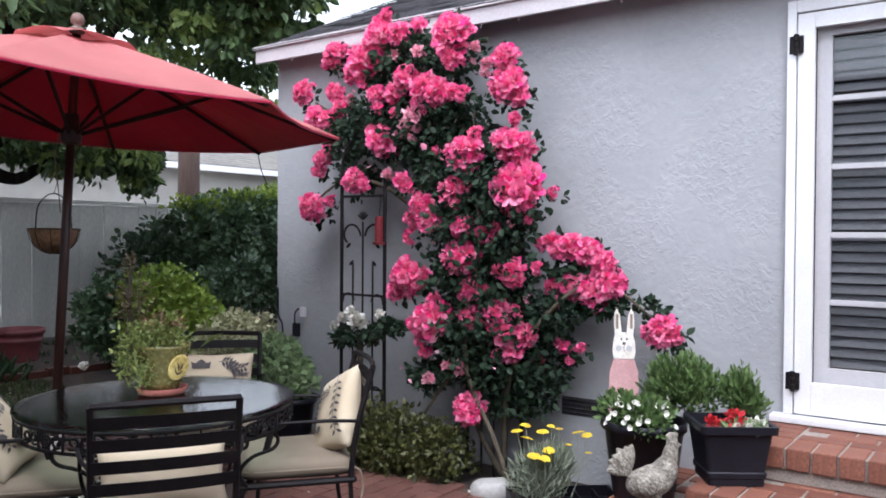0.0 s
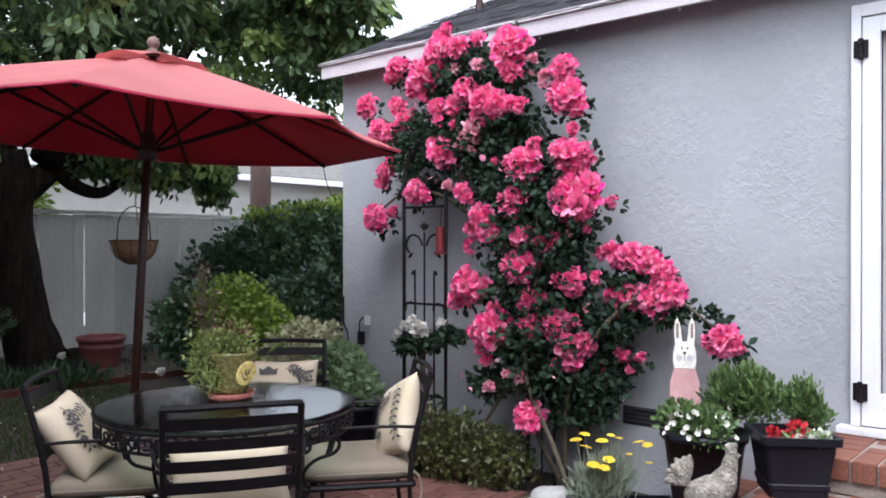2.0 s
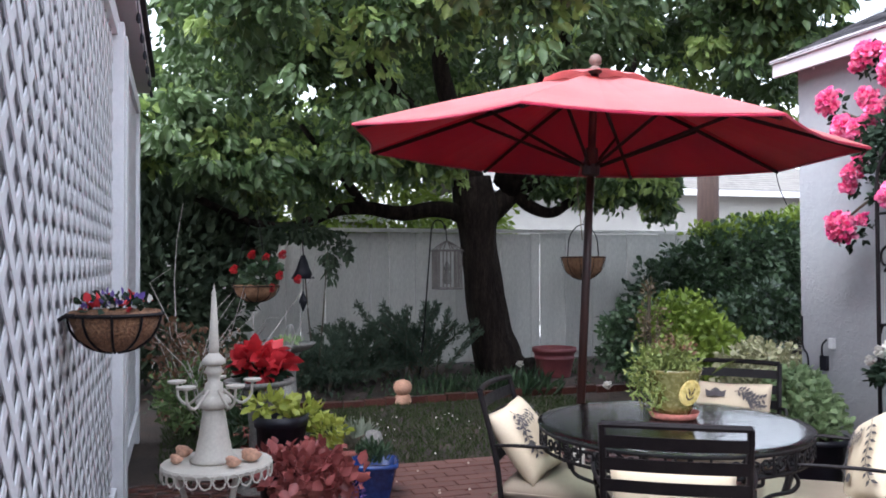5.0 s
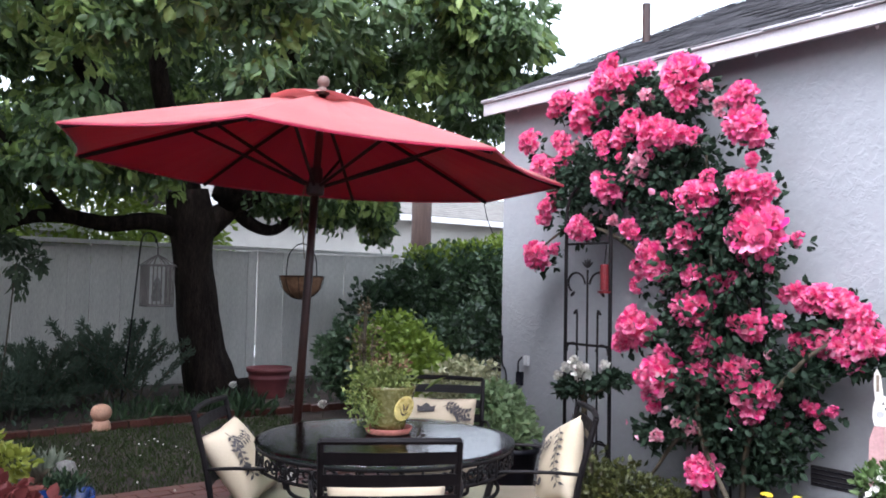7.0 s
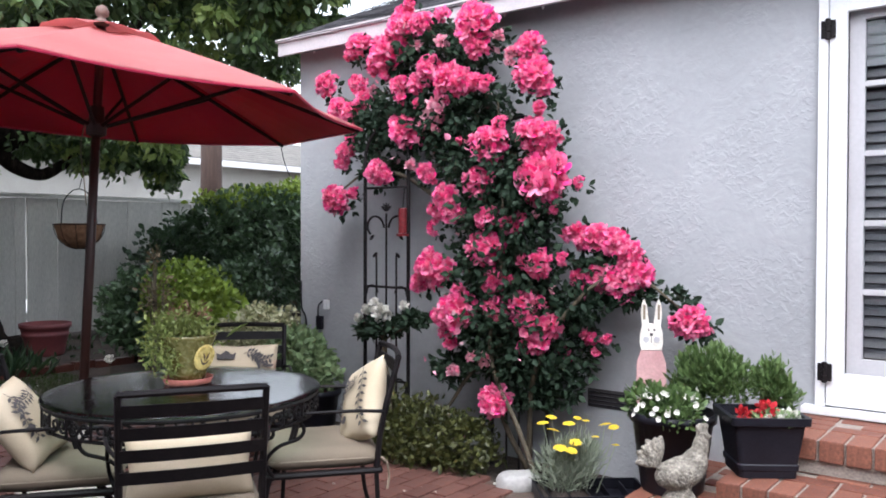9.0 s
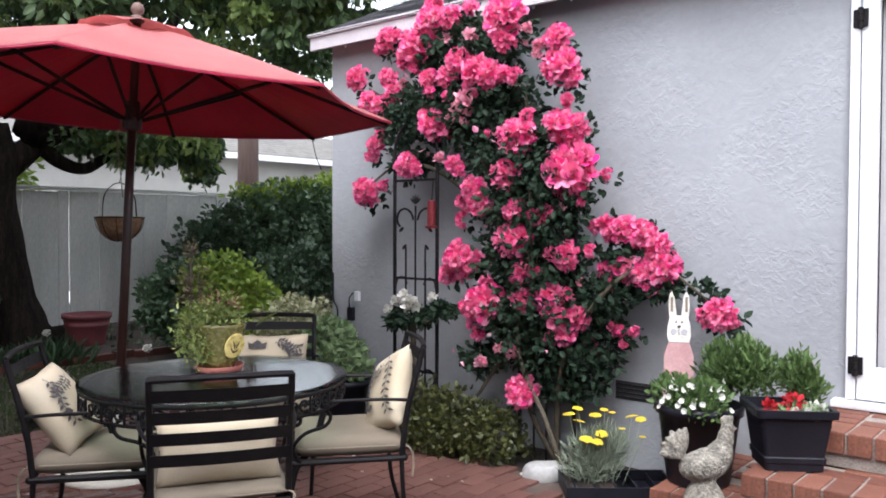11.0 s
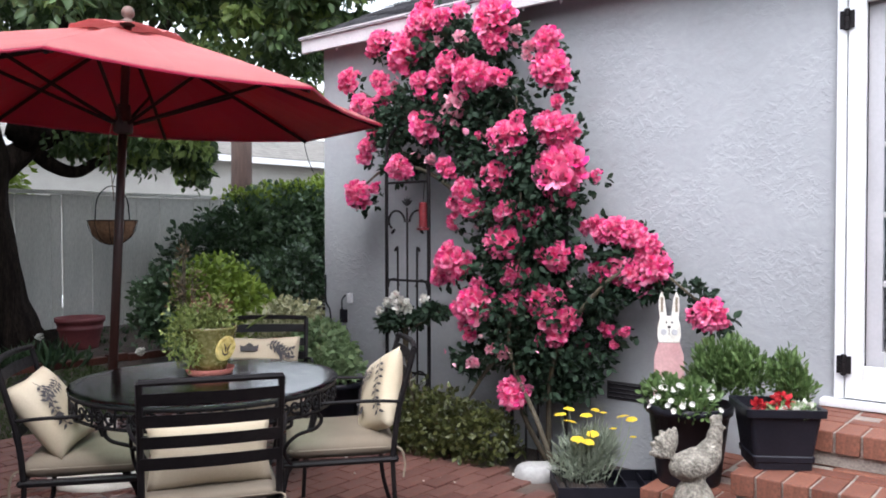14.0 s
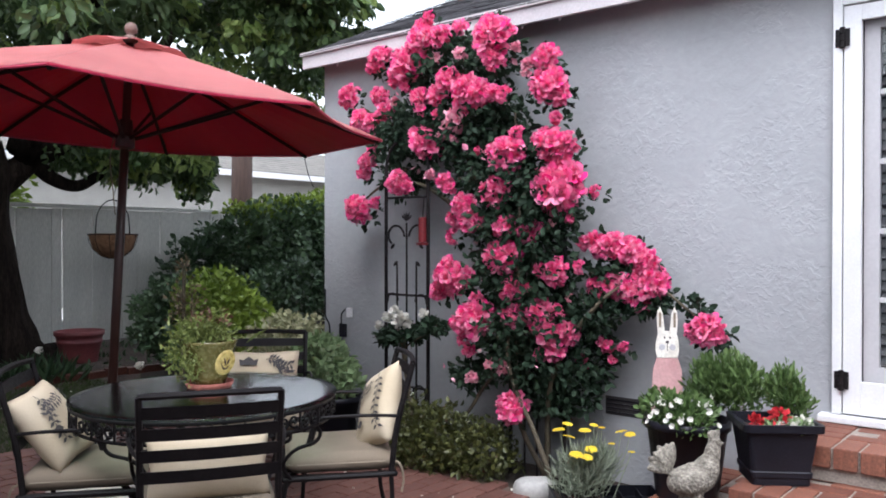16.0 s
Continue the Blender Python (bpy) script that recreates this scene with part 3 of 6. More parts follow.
lattice(-7.1, -5.25, 0.25, 2.55)
lattice(-4.85, -1.0, 0.25, 2.55)
for x0, x1, t in ((-7.2, -7.1, 0.025), (-5.25, -5.12, 0.05), (-4.97, -4.85, 0.05), (-1.0, -0.9, 0.025)):
    part("post", bm_box(x0, x1, LY - 0.011, LY + t, 0, 2.62, 0.004), WHITE, lw)
# grey strip whose colour stands in for the shadow between the posts
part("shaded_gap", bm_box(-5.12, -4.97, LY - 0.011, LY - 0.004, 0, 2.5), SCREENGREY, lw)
part("top_rail", bm_box(-7.2, -0.9, LY - 0.0115, LY + 0.022, 2.55, 2.66, 0.004), WHITE, lw)
part("base_rail", bm_box(-7.2, -0.9, LY - 0.0115, LY + 0.022, 0.14, 0.25, 0.004), WHITE, lw)
part("eave_board", bm_box(-7.35, 3.4, LY - 0.16, LY + 0.10, 2.76, 2.90, 0.006), FASCIA, lw, "pinkish grey eave")
part("roof_edge", bm_box(-7.4, 3.4, LY - 3.5, LY + 0.13, 2.905, 2.95, 0.006), SHINGLE, lw)
string = bmesh.new()
bm_tube([(-7.2 + i * 0.2, LY + 0.112, 2.74 - 0.03 * (i % 2)) for i in range(30)], 0.004, 5, bm=string)
lights = thing("string_lights", "dark cable of small unlit string lights under the eave", "string lights")
part("cable", string, BLACKPLASTIC, lights)
for i in range(1, 29, 2):
    part("bulb", bm_lathe([(0.006, 0.02), (0.010, 0.01), (0.014, -0.01), (0.009, -0.03), (0.002, -0.036)], 8), BLACKPLASTIC, lights, at=pose(-7.2 + i * 0.2, LY + 0.112, 2.695))
# plain walls that close the garden
part("wall_west_end", bm_box(-11.3, -7.4, -9.0, -8.8, 0, 1.9), FENCE)["kind"] = "structure"
tagged(bpy.data.objects["wall_west_end"], "weathered white board side fence", "fence")
part("wall_east", bm_box(3.4, 3.6, -9.0, 10.2, 0, 2.72), STUCCO)["kind"] = "structure"
tagged(bpy.data.objects["wall_east"], "plain grey stucco wall closing the patio", "wall")

# ---------------- umbrella ----------------
UM = Matrix.Translation((-4.531, 2.453, 0)) @ Vector((0.024, 0.0445, 0.9987)).to_track_quat('Z', 'X').to_matrix().to_4x4()
umb = thing("patio_umbrella", "red canvas market umbrella on a dark wooden pole", "umbrella", UM)
base = part("base", bm_lathe([(0.29, 0.0), (0.30, 0.02), (0.29, 0.045), (0.10, 0.075), (0.035, 0.085), (0.033, 0.34), (0.026, 0.34)], 36), ANTIQUE, umb, "pale round umbrella base", True)
part("clamp_knob", bm_lathe([(0.008, 0), (0.008, 0.03), (0.022, 0.032), (0.024, 0.05), (0.0, 0.055)], 12), BLACKPLASTIC, base, at=pose(0.03, -0.01, 0.27, 0, 90, 0))
part("pole", bm_tube([(0, 0, 0.09), (0, 0, 1.2), (0, 0, 2.44)], [0.024, 0.024, 0.022], 14), DARKWOOD, umb, smooth=True)
RIM, APEX, RR = 2.01, 2.44, 1.395
A0 = -7.769
AX = UM.to_3x3() @ Vector((0, 0, 1))
E1 = Vector((0, 1, 0)).cross(AX).normalized()
way = UM.to_3x3().inverted() @ (E1 * math.cos(A0) + AX.cross(E1) * math.sin(A0))
ang0 = math.atan2(way.y, way.x)
def spoke(k, r, z):
    a = ang0 + k * math.pi / 4
    return Vector((r * math.cos(a), r * math.sin(a), z))
def canopy(r0, r1, thick, n=10, sag=0.0, zadd=0.0):
    bm = bmesh.new()
    def zat(r):
        u = r / RR
        return APEX - (APEX - RIM) * (0.88 * u + 0.12 * u * u) + zadd
    rings = []
    for i in range(n + 1):
        r = r0 + (r1 - r0) * i / n
        ring = []
        for k in range(8):
            for s in range(6):
                u = s / 6
                p = spoke(k, r, zat(r)).lerp(spoke(k + 1, r, zat(r)), u)
                bow = math.sin(math.pi * u)
                inward = 0.035 * bow * r / RR
                p.x, p.y = p.x * (1 - inward), p.y * (1 - inward)
                p.z -= sag * bow * (r / RR) * (1.15 - r / RR) * 1.5
                ring.append(bm.verts.new(p))
        rings.append(ring)
    m = 48
    for a, b in zip(rings, rings[1:]):
        for k in range(m):
            bm.faces.new((a[k], b[k], b[(k + 1) % m], a[(k + 1) % m]))
    g = bmesh.ops.solidify(bm, geom=bm.faces[:], thickness=thick)
    return bm
# deep red below, paler layer on top: lit and shaded side by colour
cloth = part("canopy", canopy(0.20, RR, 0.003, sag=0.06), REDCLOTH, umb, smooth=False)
part("outer_canvas", canopy(0.20, RR + 0.004, 0.002, sag=0.06, zadd=0.006), SKYLITCLOTH, cloth, "outer face of the canvas, skylight in its paler red")
part("vent_flap", canopy(0.035, 0.31, 0.003, 5, sag=-0.08, zadd=0.026), SKYLITCLOTH, umb, "red vent flap under the finial")
for k in range(8):
    hem = bmesh.new()
    a, b = spoke(k, RR, RIM), spoke(k + 1, RR, RIM)
    pts = []
    for s in range(7):
        p = a.lerp(b, s / 6)
        f = 1 - 0.035 * math.sin(math.pi * s / 6)
        pts.append((p.x * f, p.y * f, RIM - 0.004 - 0.0135 * math.sin(math.pi * s / 6)))
    bm_tube(pts, 0.006, 5, bm=hem)
    part("hem", hem, REDCLOTH, umb)
part("finial", bm_lathe([(0.020, 2.435), (0.038, 2.448), (0.040, 2.466), (0.022, 2.480), (0.018, 2.486), (0.032, 2.498), (0.035, 2.520), (0.026, 2.542), (0.006, 2.552)], 18), FINIAL, umb, "turned wooden finial", True)
part("hub", bm_lathe([(0.024, 2.35), (0.05, 2.36), (0.05, 2.40), (0.024, 2.42)], 16), DARKWOOD, umb)
runner = part("runner", bm_lathe([(0.026, 1.86), (0.05, 1.87), (0.052, 1.93), (0.04, 1.95), (0.034, 2.02), (0.026, 2.02)], 16), DARKWOOD, umb)
for k in range(8):
    rib = part("rib", bm_tube([spoke(k, 0.05, 2.385), spoke(k, 0.7, 2.205), spoke(k, RR - 0.02, RIM - 0.012)], 0.012, 6), RIBWOOD, umb)
    part("strut", bm_tube([spoke(k, 0.05, 1.92), spoke(k, 0.72, 2.185)], 0.010, 6), RIBWOOD, rib)
part("pull_cord", bm_tube(curve([(0.05, 0.01, 1.95), (0.07, 0.0, 1.8), (0.045, -0.01, 1.62), (0.03, 0, 1.5)]), 0.003, 5), CUSHION, umb)
part("rim_cord", bm_tube(curve([spoke(4, RR - 0.03, RIM - 0.02), spoke(4, RR + 0.01, RIM - 0.12), spoke(4, RR + 0.07, RIM - 0.21)]), 0.003, 5), BLACKPLASTIC, umb)

# ---------------- round glass table ----------------
TX, TY = -3.25, 2.22
table = thing("patio_table", "round glass topped black wrought iron patio table", "table", pose(TX, TY, 0))
top = part("glass_top", bm_lathe([(0.50, 0.7215), (0.532, 0.7215), (0.535, 0.7255), (0.532, 0.7295), (0.50, 0.7297)], 64), TABLEGLASS, table, "green tinted glass with raindrops", True)
top.visible_shadow = False
part("rim", bm_tube([(0.522 * math.cos(a), 0.522 * math.sin(a), 0.7115) for a in np.linspace(0, 2 * math.pi, 65)], 0.008, 8), IRON, table)
part("apron_band", bm_tube([(0.515 * math.cos(a), 0.515 * math.sin(a), 0.635) for a in np.linspace(0, 2 * math.pi, 65)], 0.007, 6), IRON, table)
random.seed(5)
for i in range(28):
    a = 2 * math.pi * i / 28
    s = bm_tube(scroll(-0.024, 0.676, 0.026, 0.008, -2.2, 4.6), 0.005, 5)
    bm_tube(scroll(0.028, 0.678, 0.026, 0.008, 5.3, -1.4), 0.005, 5, bm=s)
    bm_tube([(0.055, 0, 0.64), (0.057, 0, 0.71)], 0.005, 5, bm=s)
    part("apron_scroll", s, IRON, table, at=Matrix.Rotation(a, 4, 'Z') @ pose(0, -0.522, 0))
for k in range(4):
    a = math.pi / 4 + k * math.pi / 2
    c, sn = math.cos(a), math.sin(a)
    pts = curve([(0.47 * c, 0.47 * sn, 0.70), (0.40 * c, 0.40 * sn, 0.45), (0.28 * c, 0.28 * sn, 0.25), (0.36 * c, 0.36 * sn, 0.08), (0.44 * c, 0.44 * sn, 0.012)])
    part("leg", bm_tube(pts, 0.014, 8), IRON, table)
part("lower_ring", bm_tube([(0.285 * math.cos(a), 0.285 * math.sin(a), 0.25) for a in np.linspace(0, 2 * math.pi, 41)], 0.008, 6), IRON, table)
part("underframe", bm_tube([(-0.50, 0, 0.70), (0.50, 0, 0.70)], 0.008, 6, bm=bm_tube([(0, -0.50, 0.70), (0, 0.50, 0.70)], 0.008, 6)), IRON, table)

# ---------------- chairs: seat, slatted back, scrolled arms ----------------
def make_chair():
    ch = thing("patio_chair", "black wrought iron patio armchair with a beige seat cushion", "chair", group="chairs round the glass table")
    H = 0.855
    for s in (-1, 1):
        part("back_upright", bm_tube(curve([(s * 0.225, -0.20, 0.40), (s * 0.225, -0.225, 0.60), (s * 0.226, -0.29, H), ]), 0.012, 8), IRON, ch)
        part("back_leg", bm_tube(curve([(s * 0.225, -0.20, 0.40), (s * 0.225, -0.215, 0.2), (s * 0.226, -0.27, 0.012)]), 0.010, 8), IRON, ch)
        part("front_leg", bm_tube(curve([(s * 0.235, 0.22, 0.40), (s * 0.245, 0.25, 0.22), (s * 0.235, 0.225, 0.012)]), 0.010, 8), IRON, ch)
        arm = bm_tube(curve([(s * 0.226, -0.235, 0.64), (s * 0.262, -0.10, 0.655), (s * 0.275, 0.10, 0.655), (s * 0.268, 0.22, 0.64), (s * 0.262, 0.262, 0.605), (s * 0.262, 0.245, 0.565), (s * 0.262, 0.21, 0.57), (s * 0.262, 0.205, 0.60)]), 0.0072, 7)
        part("arm", arm, IRON, ch)
        part("arm_support", bm_tube(curve([(s * 0.236, 0.20, 0.40), (s * 0.262, 0.235, 0.47), (s * 0.268, 0.19, 0.53), (s * 0.268, 0.11, 0.56), (s * 0.266, 0.09, 0.60), (s * 0.27, 0.13, 0.645)]), 0.0075, 7), IRON, ch)
    fr = bmesh.new()
    loop = [(-0.235, 0.235, 0.405), (0.235, 0.235, 0.405), (0.228, -0.215, 0.405), (-0.228, -0.215, 0.405), (-0.235, 0.235, 0.405)]
    for a, b in zip(loop, loop[1:]):
        bm_tube([a, b], 0.013, 7, bm=fr)
    for i in range(5):
        bm_box(-0.20 + i * 0.1 - 0.015, -0.20 + i * 0.1 + 0.015, -0.21, 0.23, 0.402, 0.408, bm=fr)
    part("seat_frame", fr, IRON, ch)
    def back_y(z):
        return -0.20 - 0.09 * max(0, (z - 0.40) / 0.455) ** 1.3
    part("top_rail", bm_tube(curve([(-0.228, back_y(H), H), (-0.08, back_y(H) - 0.02, H + 0.004), (0.08, back_y(H) - 0.02, H + 0.004), (0.228, back_y(H), H)]), 0.012, 7), IRON, ch)
    for z in (0.80, 0.725, 0.652, 0.578):
        s = bmesh.new()
        rows = []
        for i in range(9):
            x = -0.226 + i * 0.0565
            bow = -0.022 * math.cos(math.pi * (i - 4) / 9.4)
            rows.append([s.verts.new((x, back_y(z + dz) + bow + dy, z + dz)) for dz, dy in ((-0.021, -0.003), (0.021, -0.003), (0.021, 0.003), (-0.021, 0.003))])
        for a, b in zip(rows, rows[1:]):
            for k in range(4):
                s.faces.new((a[k], a[(k + 1) % 4], b[(k + 1) % 4], b[k]))
        s.faces.new(rows[0][::-1]), s.faces.new(rows[-1])
        part("back_slat", s, IRON, ch)
    return ch

def soft_box(wx, wy, h, puff=1.0, n=14, power=2.6, ears=0.0):
    """A stuffed cushion: full in the middle, thin and pinched at its seam."""
    bm = bmesh.new()
    for side in (1, -1):
        grid = []
        for i in range(n + 1):
            row = []
            for j in range(n + 1):
                u, v = 2 * i / n - 1, 2 * j / n - 1
                e = (1 - abs(u) ** power) * (1 - abs(v) ** power)
                pinch = 1 - ears * (1 - min(abs(u), abs(v))) * max(abs(u), abs(v)) ** 3
                crease = 0.05 * math.sin(9 * u + 5 * v) * (abs(u * v)) + 0.035 * math.sin(5 * v - 3 * u)
                row.append(bm.verts.new((u * wx / 2 * pinch, v * wy / 2 * pinch, side * h / 2 * (e ** 0.42) * (1 + crease))))
            grid.append(row)
        for i in range(n):
            for j in range(n):
                f = (grid[i][j], grid[i + 1][j], grid[i + 1][j + 1], grid[i][j + 1])
                bm.faces.new(f if side > 0 else f[::-1])
    bmesh.ops.remove_doubles(bm, verts=bm.verts[:], dist=0.0012)
    return bm

def seat_cushion(m):
    c = thing("seat_cushion", "beige fabric seat cushion with corner ties on a chair", "cushion", m, group="seat cushions")
    part("pad", soft_box(0.46, 0.45, 0.085, power=8), CUSHION, c, smooth=True)
    pip = [(0.225 * math.copysign(min(1, abs(math.cos(a)) * 1.35), math.cos(a)), 0.22 * math.copysign(min(1, abs(math.sin(a)) * 1.35), math.sin(a)), 0) for a in np.linspace(0, 2 * math.pi, 41)]
    part("piping", bm_tube(pip, 0.005, 6), CUSHION, c)
    for s in (-1, 1):
        part("tie", bm_tube(curve([(s * 0.215, -0.205, 0.0), (s * 0.24, -0.235, -0.01), (s * 0.235, -0.25, -0.07), (s * 0.25, -0.24, -0.12)]), 0.005, 5), CUSHION, c)
    return c

def sprig(bm, x0, y0, ang, ln, z):
    """An embroidered stem with paired leaves, flat on the cushion."""
    d, s = Vector((math.cos(ang), math.sin(ang), 0)), Vector((-math.sin(ang), math.cos(ang), 0))
    o = Vector((x0, y0, 0))
    stem = [o + d * ln * i / 8 + s * 0.012 * math.sin(i * 0.8) for i in range(9)]
    pieces = []
    for i in range(1, 9):
        for side in (1, -1):
            c = stem[i] + s * side * 0.002
            t = (d * 0.6 + s * side).normalized()
            n2 = Vector((-t.y, t.x, 0))
            pieces.append([c, c + t * 0.014 + n2 * 0.007, c + t * 0.032, c + t * 0.014 - n2 * 0.007])
    for a, b in zip(stem, stem[1:]):
        pieces.append([a + s * 0.002, a - s * 0.002, b - s * 0.002, b + s * 0.002])
    for q in pieces:
        bm.faces.new([bm.verts.new((p.x, p.y, z(p.x, p.y))) for p in q])
    bmesh.ops.remove_doubles(bm, verts=bm.verts[:], dist=0.0006)

def throw_pillow(m, label, wx=0.40, wy=0.40, motif=1):
    p = thing("throw_pillow", label, "pillow", m, group="throw pillows")
    part("cover", soft_box(wx, wy, 0.125, power=2.4, ears=0.07, n=18), PILLOW, p, smooth=True)
    def top(x, y):
        u, v = min(0.97, abs(2 * x / wx)), min(0.97, abs(2 * y / wy))
        return 0.0625 * ((1 - u ** 2.4) * (1 - v ** 2.4)) ** 0.42 * 1.07 + 0.006
    if motif:
        if motif == 1:
            sprays = ((-0.09, -0.13, 1.75, 0.24), (0.06, -0.13, 1.5, 0.20), (-0.06, -0.10, 0.4, 0.15))
        else:
            sprays = ((0.03, 0.095, -0.2, 0.13), (0.06, 0.085, -0.6, 0.11))
        for s in sprays:
            e = bmesh.new()
            sprig(e, *s, top)
            part("embroidered_sprig", e, EMBROID, p, "dark embroidered plant sprig")
        e = bmesh.new()
        if motif == 1:
            for cx, cy in ((0.02, 0.08), (0.08, 0.03)):
                e.faces.new([e.verts.new((cx + 0.022 * math.cos(a), cy + 0.018 * math.sin(a), top(cx, cy) + 0.001)) for a in np.linspace(0, 5.6, 9)])
        else:
            for k in range(3):
                cx = -0.09 + k * 0.03
                e.faces.new([e.verts.new((x, y, top(x, y) + 0.001)) for x, y in ((cx - 0.014, 0.065), (cx + 0.014, 0.065), (cx + 0.02, 0.10), (cx, 0.092 + 0.02 * (k == 1)), (cx - 0.02, 0.10))])
        part("embroidered_motif", e, EMBROID, p, "dark embroidered motif")
    return p

chair_front = make_chair()
CH = ((-2.879, 1.972, 58.6), (-2.93, 2.66, 141.0), (-3.51, 1.865, -38.0), (-3.76, 2.87, -133.8))
chair_front.matrix_basis = pose(CH[0][0], CH[0][1], 0, 0, 0, CH[0][2])
for x, y, a in CH[1:]:
    copy_thing(chair_front, pose(x, y, 0, 0, 0, a))
for k, (x, y, a) in enumerate(CH):   # the front one is lowered and flattened to fit the camera's view
    seat_cushion(pose(x, y, 0.437 if k == 0 else 0.455, 0, 0, a) @ Matrix.Diagonal((1, 1, 0.55 if k == 0 else 1, 1)))
def on_chair(k, dx, dy, z, tilt, spin=0.0, lean=0.0):
    x, y, a = CH[k]
    return pose(x, y, 0, 0, 0, a) @ pose(dx, dy, z, tilt, lean, spin)
throw_pillow(pose(-2.81, 2.79, 0.628, 0, 0, 150) @ pose(0, 0, 0, -74, 0, 0) @ pose(0, 0, 0, 0, 0, 24), "cream cotton pillow with dark embroidered sprigs leaning on a chair", 0.35, 0.35)
throw_pillow(pose(-3.55, 1.715, 0.638, 0, 0, -56) @ pose(0, 0, 0, -55, 0, 0) @ pose(0, 0, 0, 0, 0, 10), "cream cotton pillow with dark embroidered sprigs leaning on a chair", 0.30, 0.335)
# tilted so the back seen from the camera faces up to the sky
throw_pillow(on_chair(0, 0.0, -0.085, 0.560, -106, 0, 0), "plain cream back of a pillow tilted forward on a chair", 0.42, 0.225, 0)
throw_pillow(on_chair(3, 0.0, -0.12, 0.625, -74, 0, 0) @ pose(0, 0, 0, 0, 0, 180), "cream oblong pillow with a dark crown motif", 0.40, 0.30, 2)

# ---------------- glazed pot with herbs on the table ----------------
hp = thing("herb_pot", "olive green glazed pot of straggly herbs with a yellow medallion", "potted plant", pose(-3.33, 2.285, 0.731) @ Matrix.Diagonal((0.92, 0.92, 0.95, 1)))
part("saucer", bm_lathe([(0.075, 0.0), (0.10, 0.004), (0.112, 0.03), (0.106, 0.03), (0.09, 0.012)], 28), TERRACOTTA, hp, "terracotta saucer", True)
part("pot", bm_lathe([(0.072, 0.014), (0.085, 0.05), (0.108, 0.14), (0.122, 0.20), (0.128, 0.215), (0.118, 0.215), (0.10, 0.18)], 28), GREENGLAZE, hp, smooth=True)
part("soil", bm_lathe([(0.112, 0.18), (0.06, 0.19), (0.01, 0.195)], 20), SOIL, hp)
fa = math.radians(6)
med = part("medallion", bm_lathe([(0.056, 0), (0.058, 0.004), (0.05, 0.009), (0.02, 0.010)], 22), YELLOWGLAZE, hp, "yellow round medallion", at=Matrix.Rotation(fa, 4, 'Z') @ pose(0.104, 0, 0.122, 0, 103, 0))
for line in ([(0.014, -0.004), (-0.004, -0.006), (-0.024, -0.017)], [(0.012, 0.004), (-0.002, 0.010), (-0.022, 0.020)], [(-0.004, -0.027), (0.020, -0.016), (0.027, 0.002), (0.014, 0.020)]):
    mark = bm_tube(curve([(x, y, 0.0095) for x, y in line], 4), list(np.interp(np.linspace(0, 1, 4 * len(line) - 3), (0, 0.5, 1), (0.0015, 0.0055, 0.0015))), 6)
    part("medallion_mark", mark, DARKWOOD, med, "dark painted leaf mark")
foliage("herb_foliage", 1700, [(0, 0, 0.23, 0.13, 0.13, 0.06), (-0.05, -0.03, 0.27, 0.13, 0.13, 0.05), (-0.06, -0.12, 0.17, 0.09, 0.07, 0.12), (0.03, -0.11, 0.14, 0.05, 0.05, 0.11), (0.0, 0.05, 0.30, 0.06, 0.06, 0.05)], 0.024, L_STRAW, hp, 0.42, 0.5, 0.1, 0.2, 1.1)
P = rng.normal(size=(60, 3)) * np.array([0.05, 0.05, 0.01]) + np.array([0, 0, 0.2])
D = rng.normal(size=(60, 3)) * 0.6 + np.array([0, 0, 0.8])
piece("stalk_tuft", leaf_mesh("stalk_tuft", P, D, 0.05 + 0.07 * rng.random(60), 0.06, 0.1, 0.3), L_STRAW, hp)["kind"] = "stuff"
foliage("leaf_tips", 60, [(0.0, 0.0, 0.30, 0.09, 0.09, 0.06)], 0.03, L_MAROON, hp, 0.4, 0.4, 0.2, 0.1)

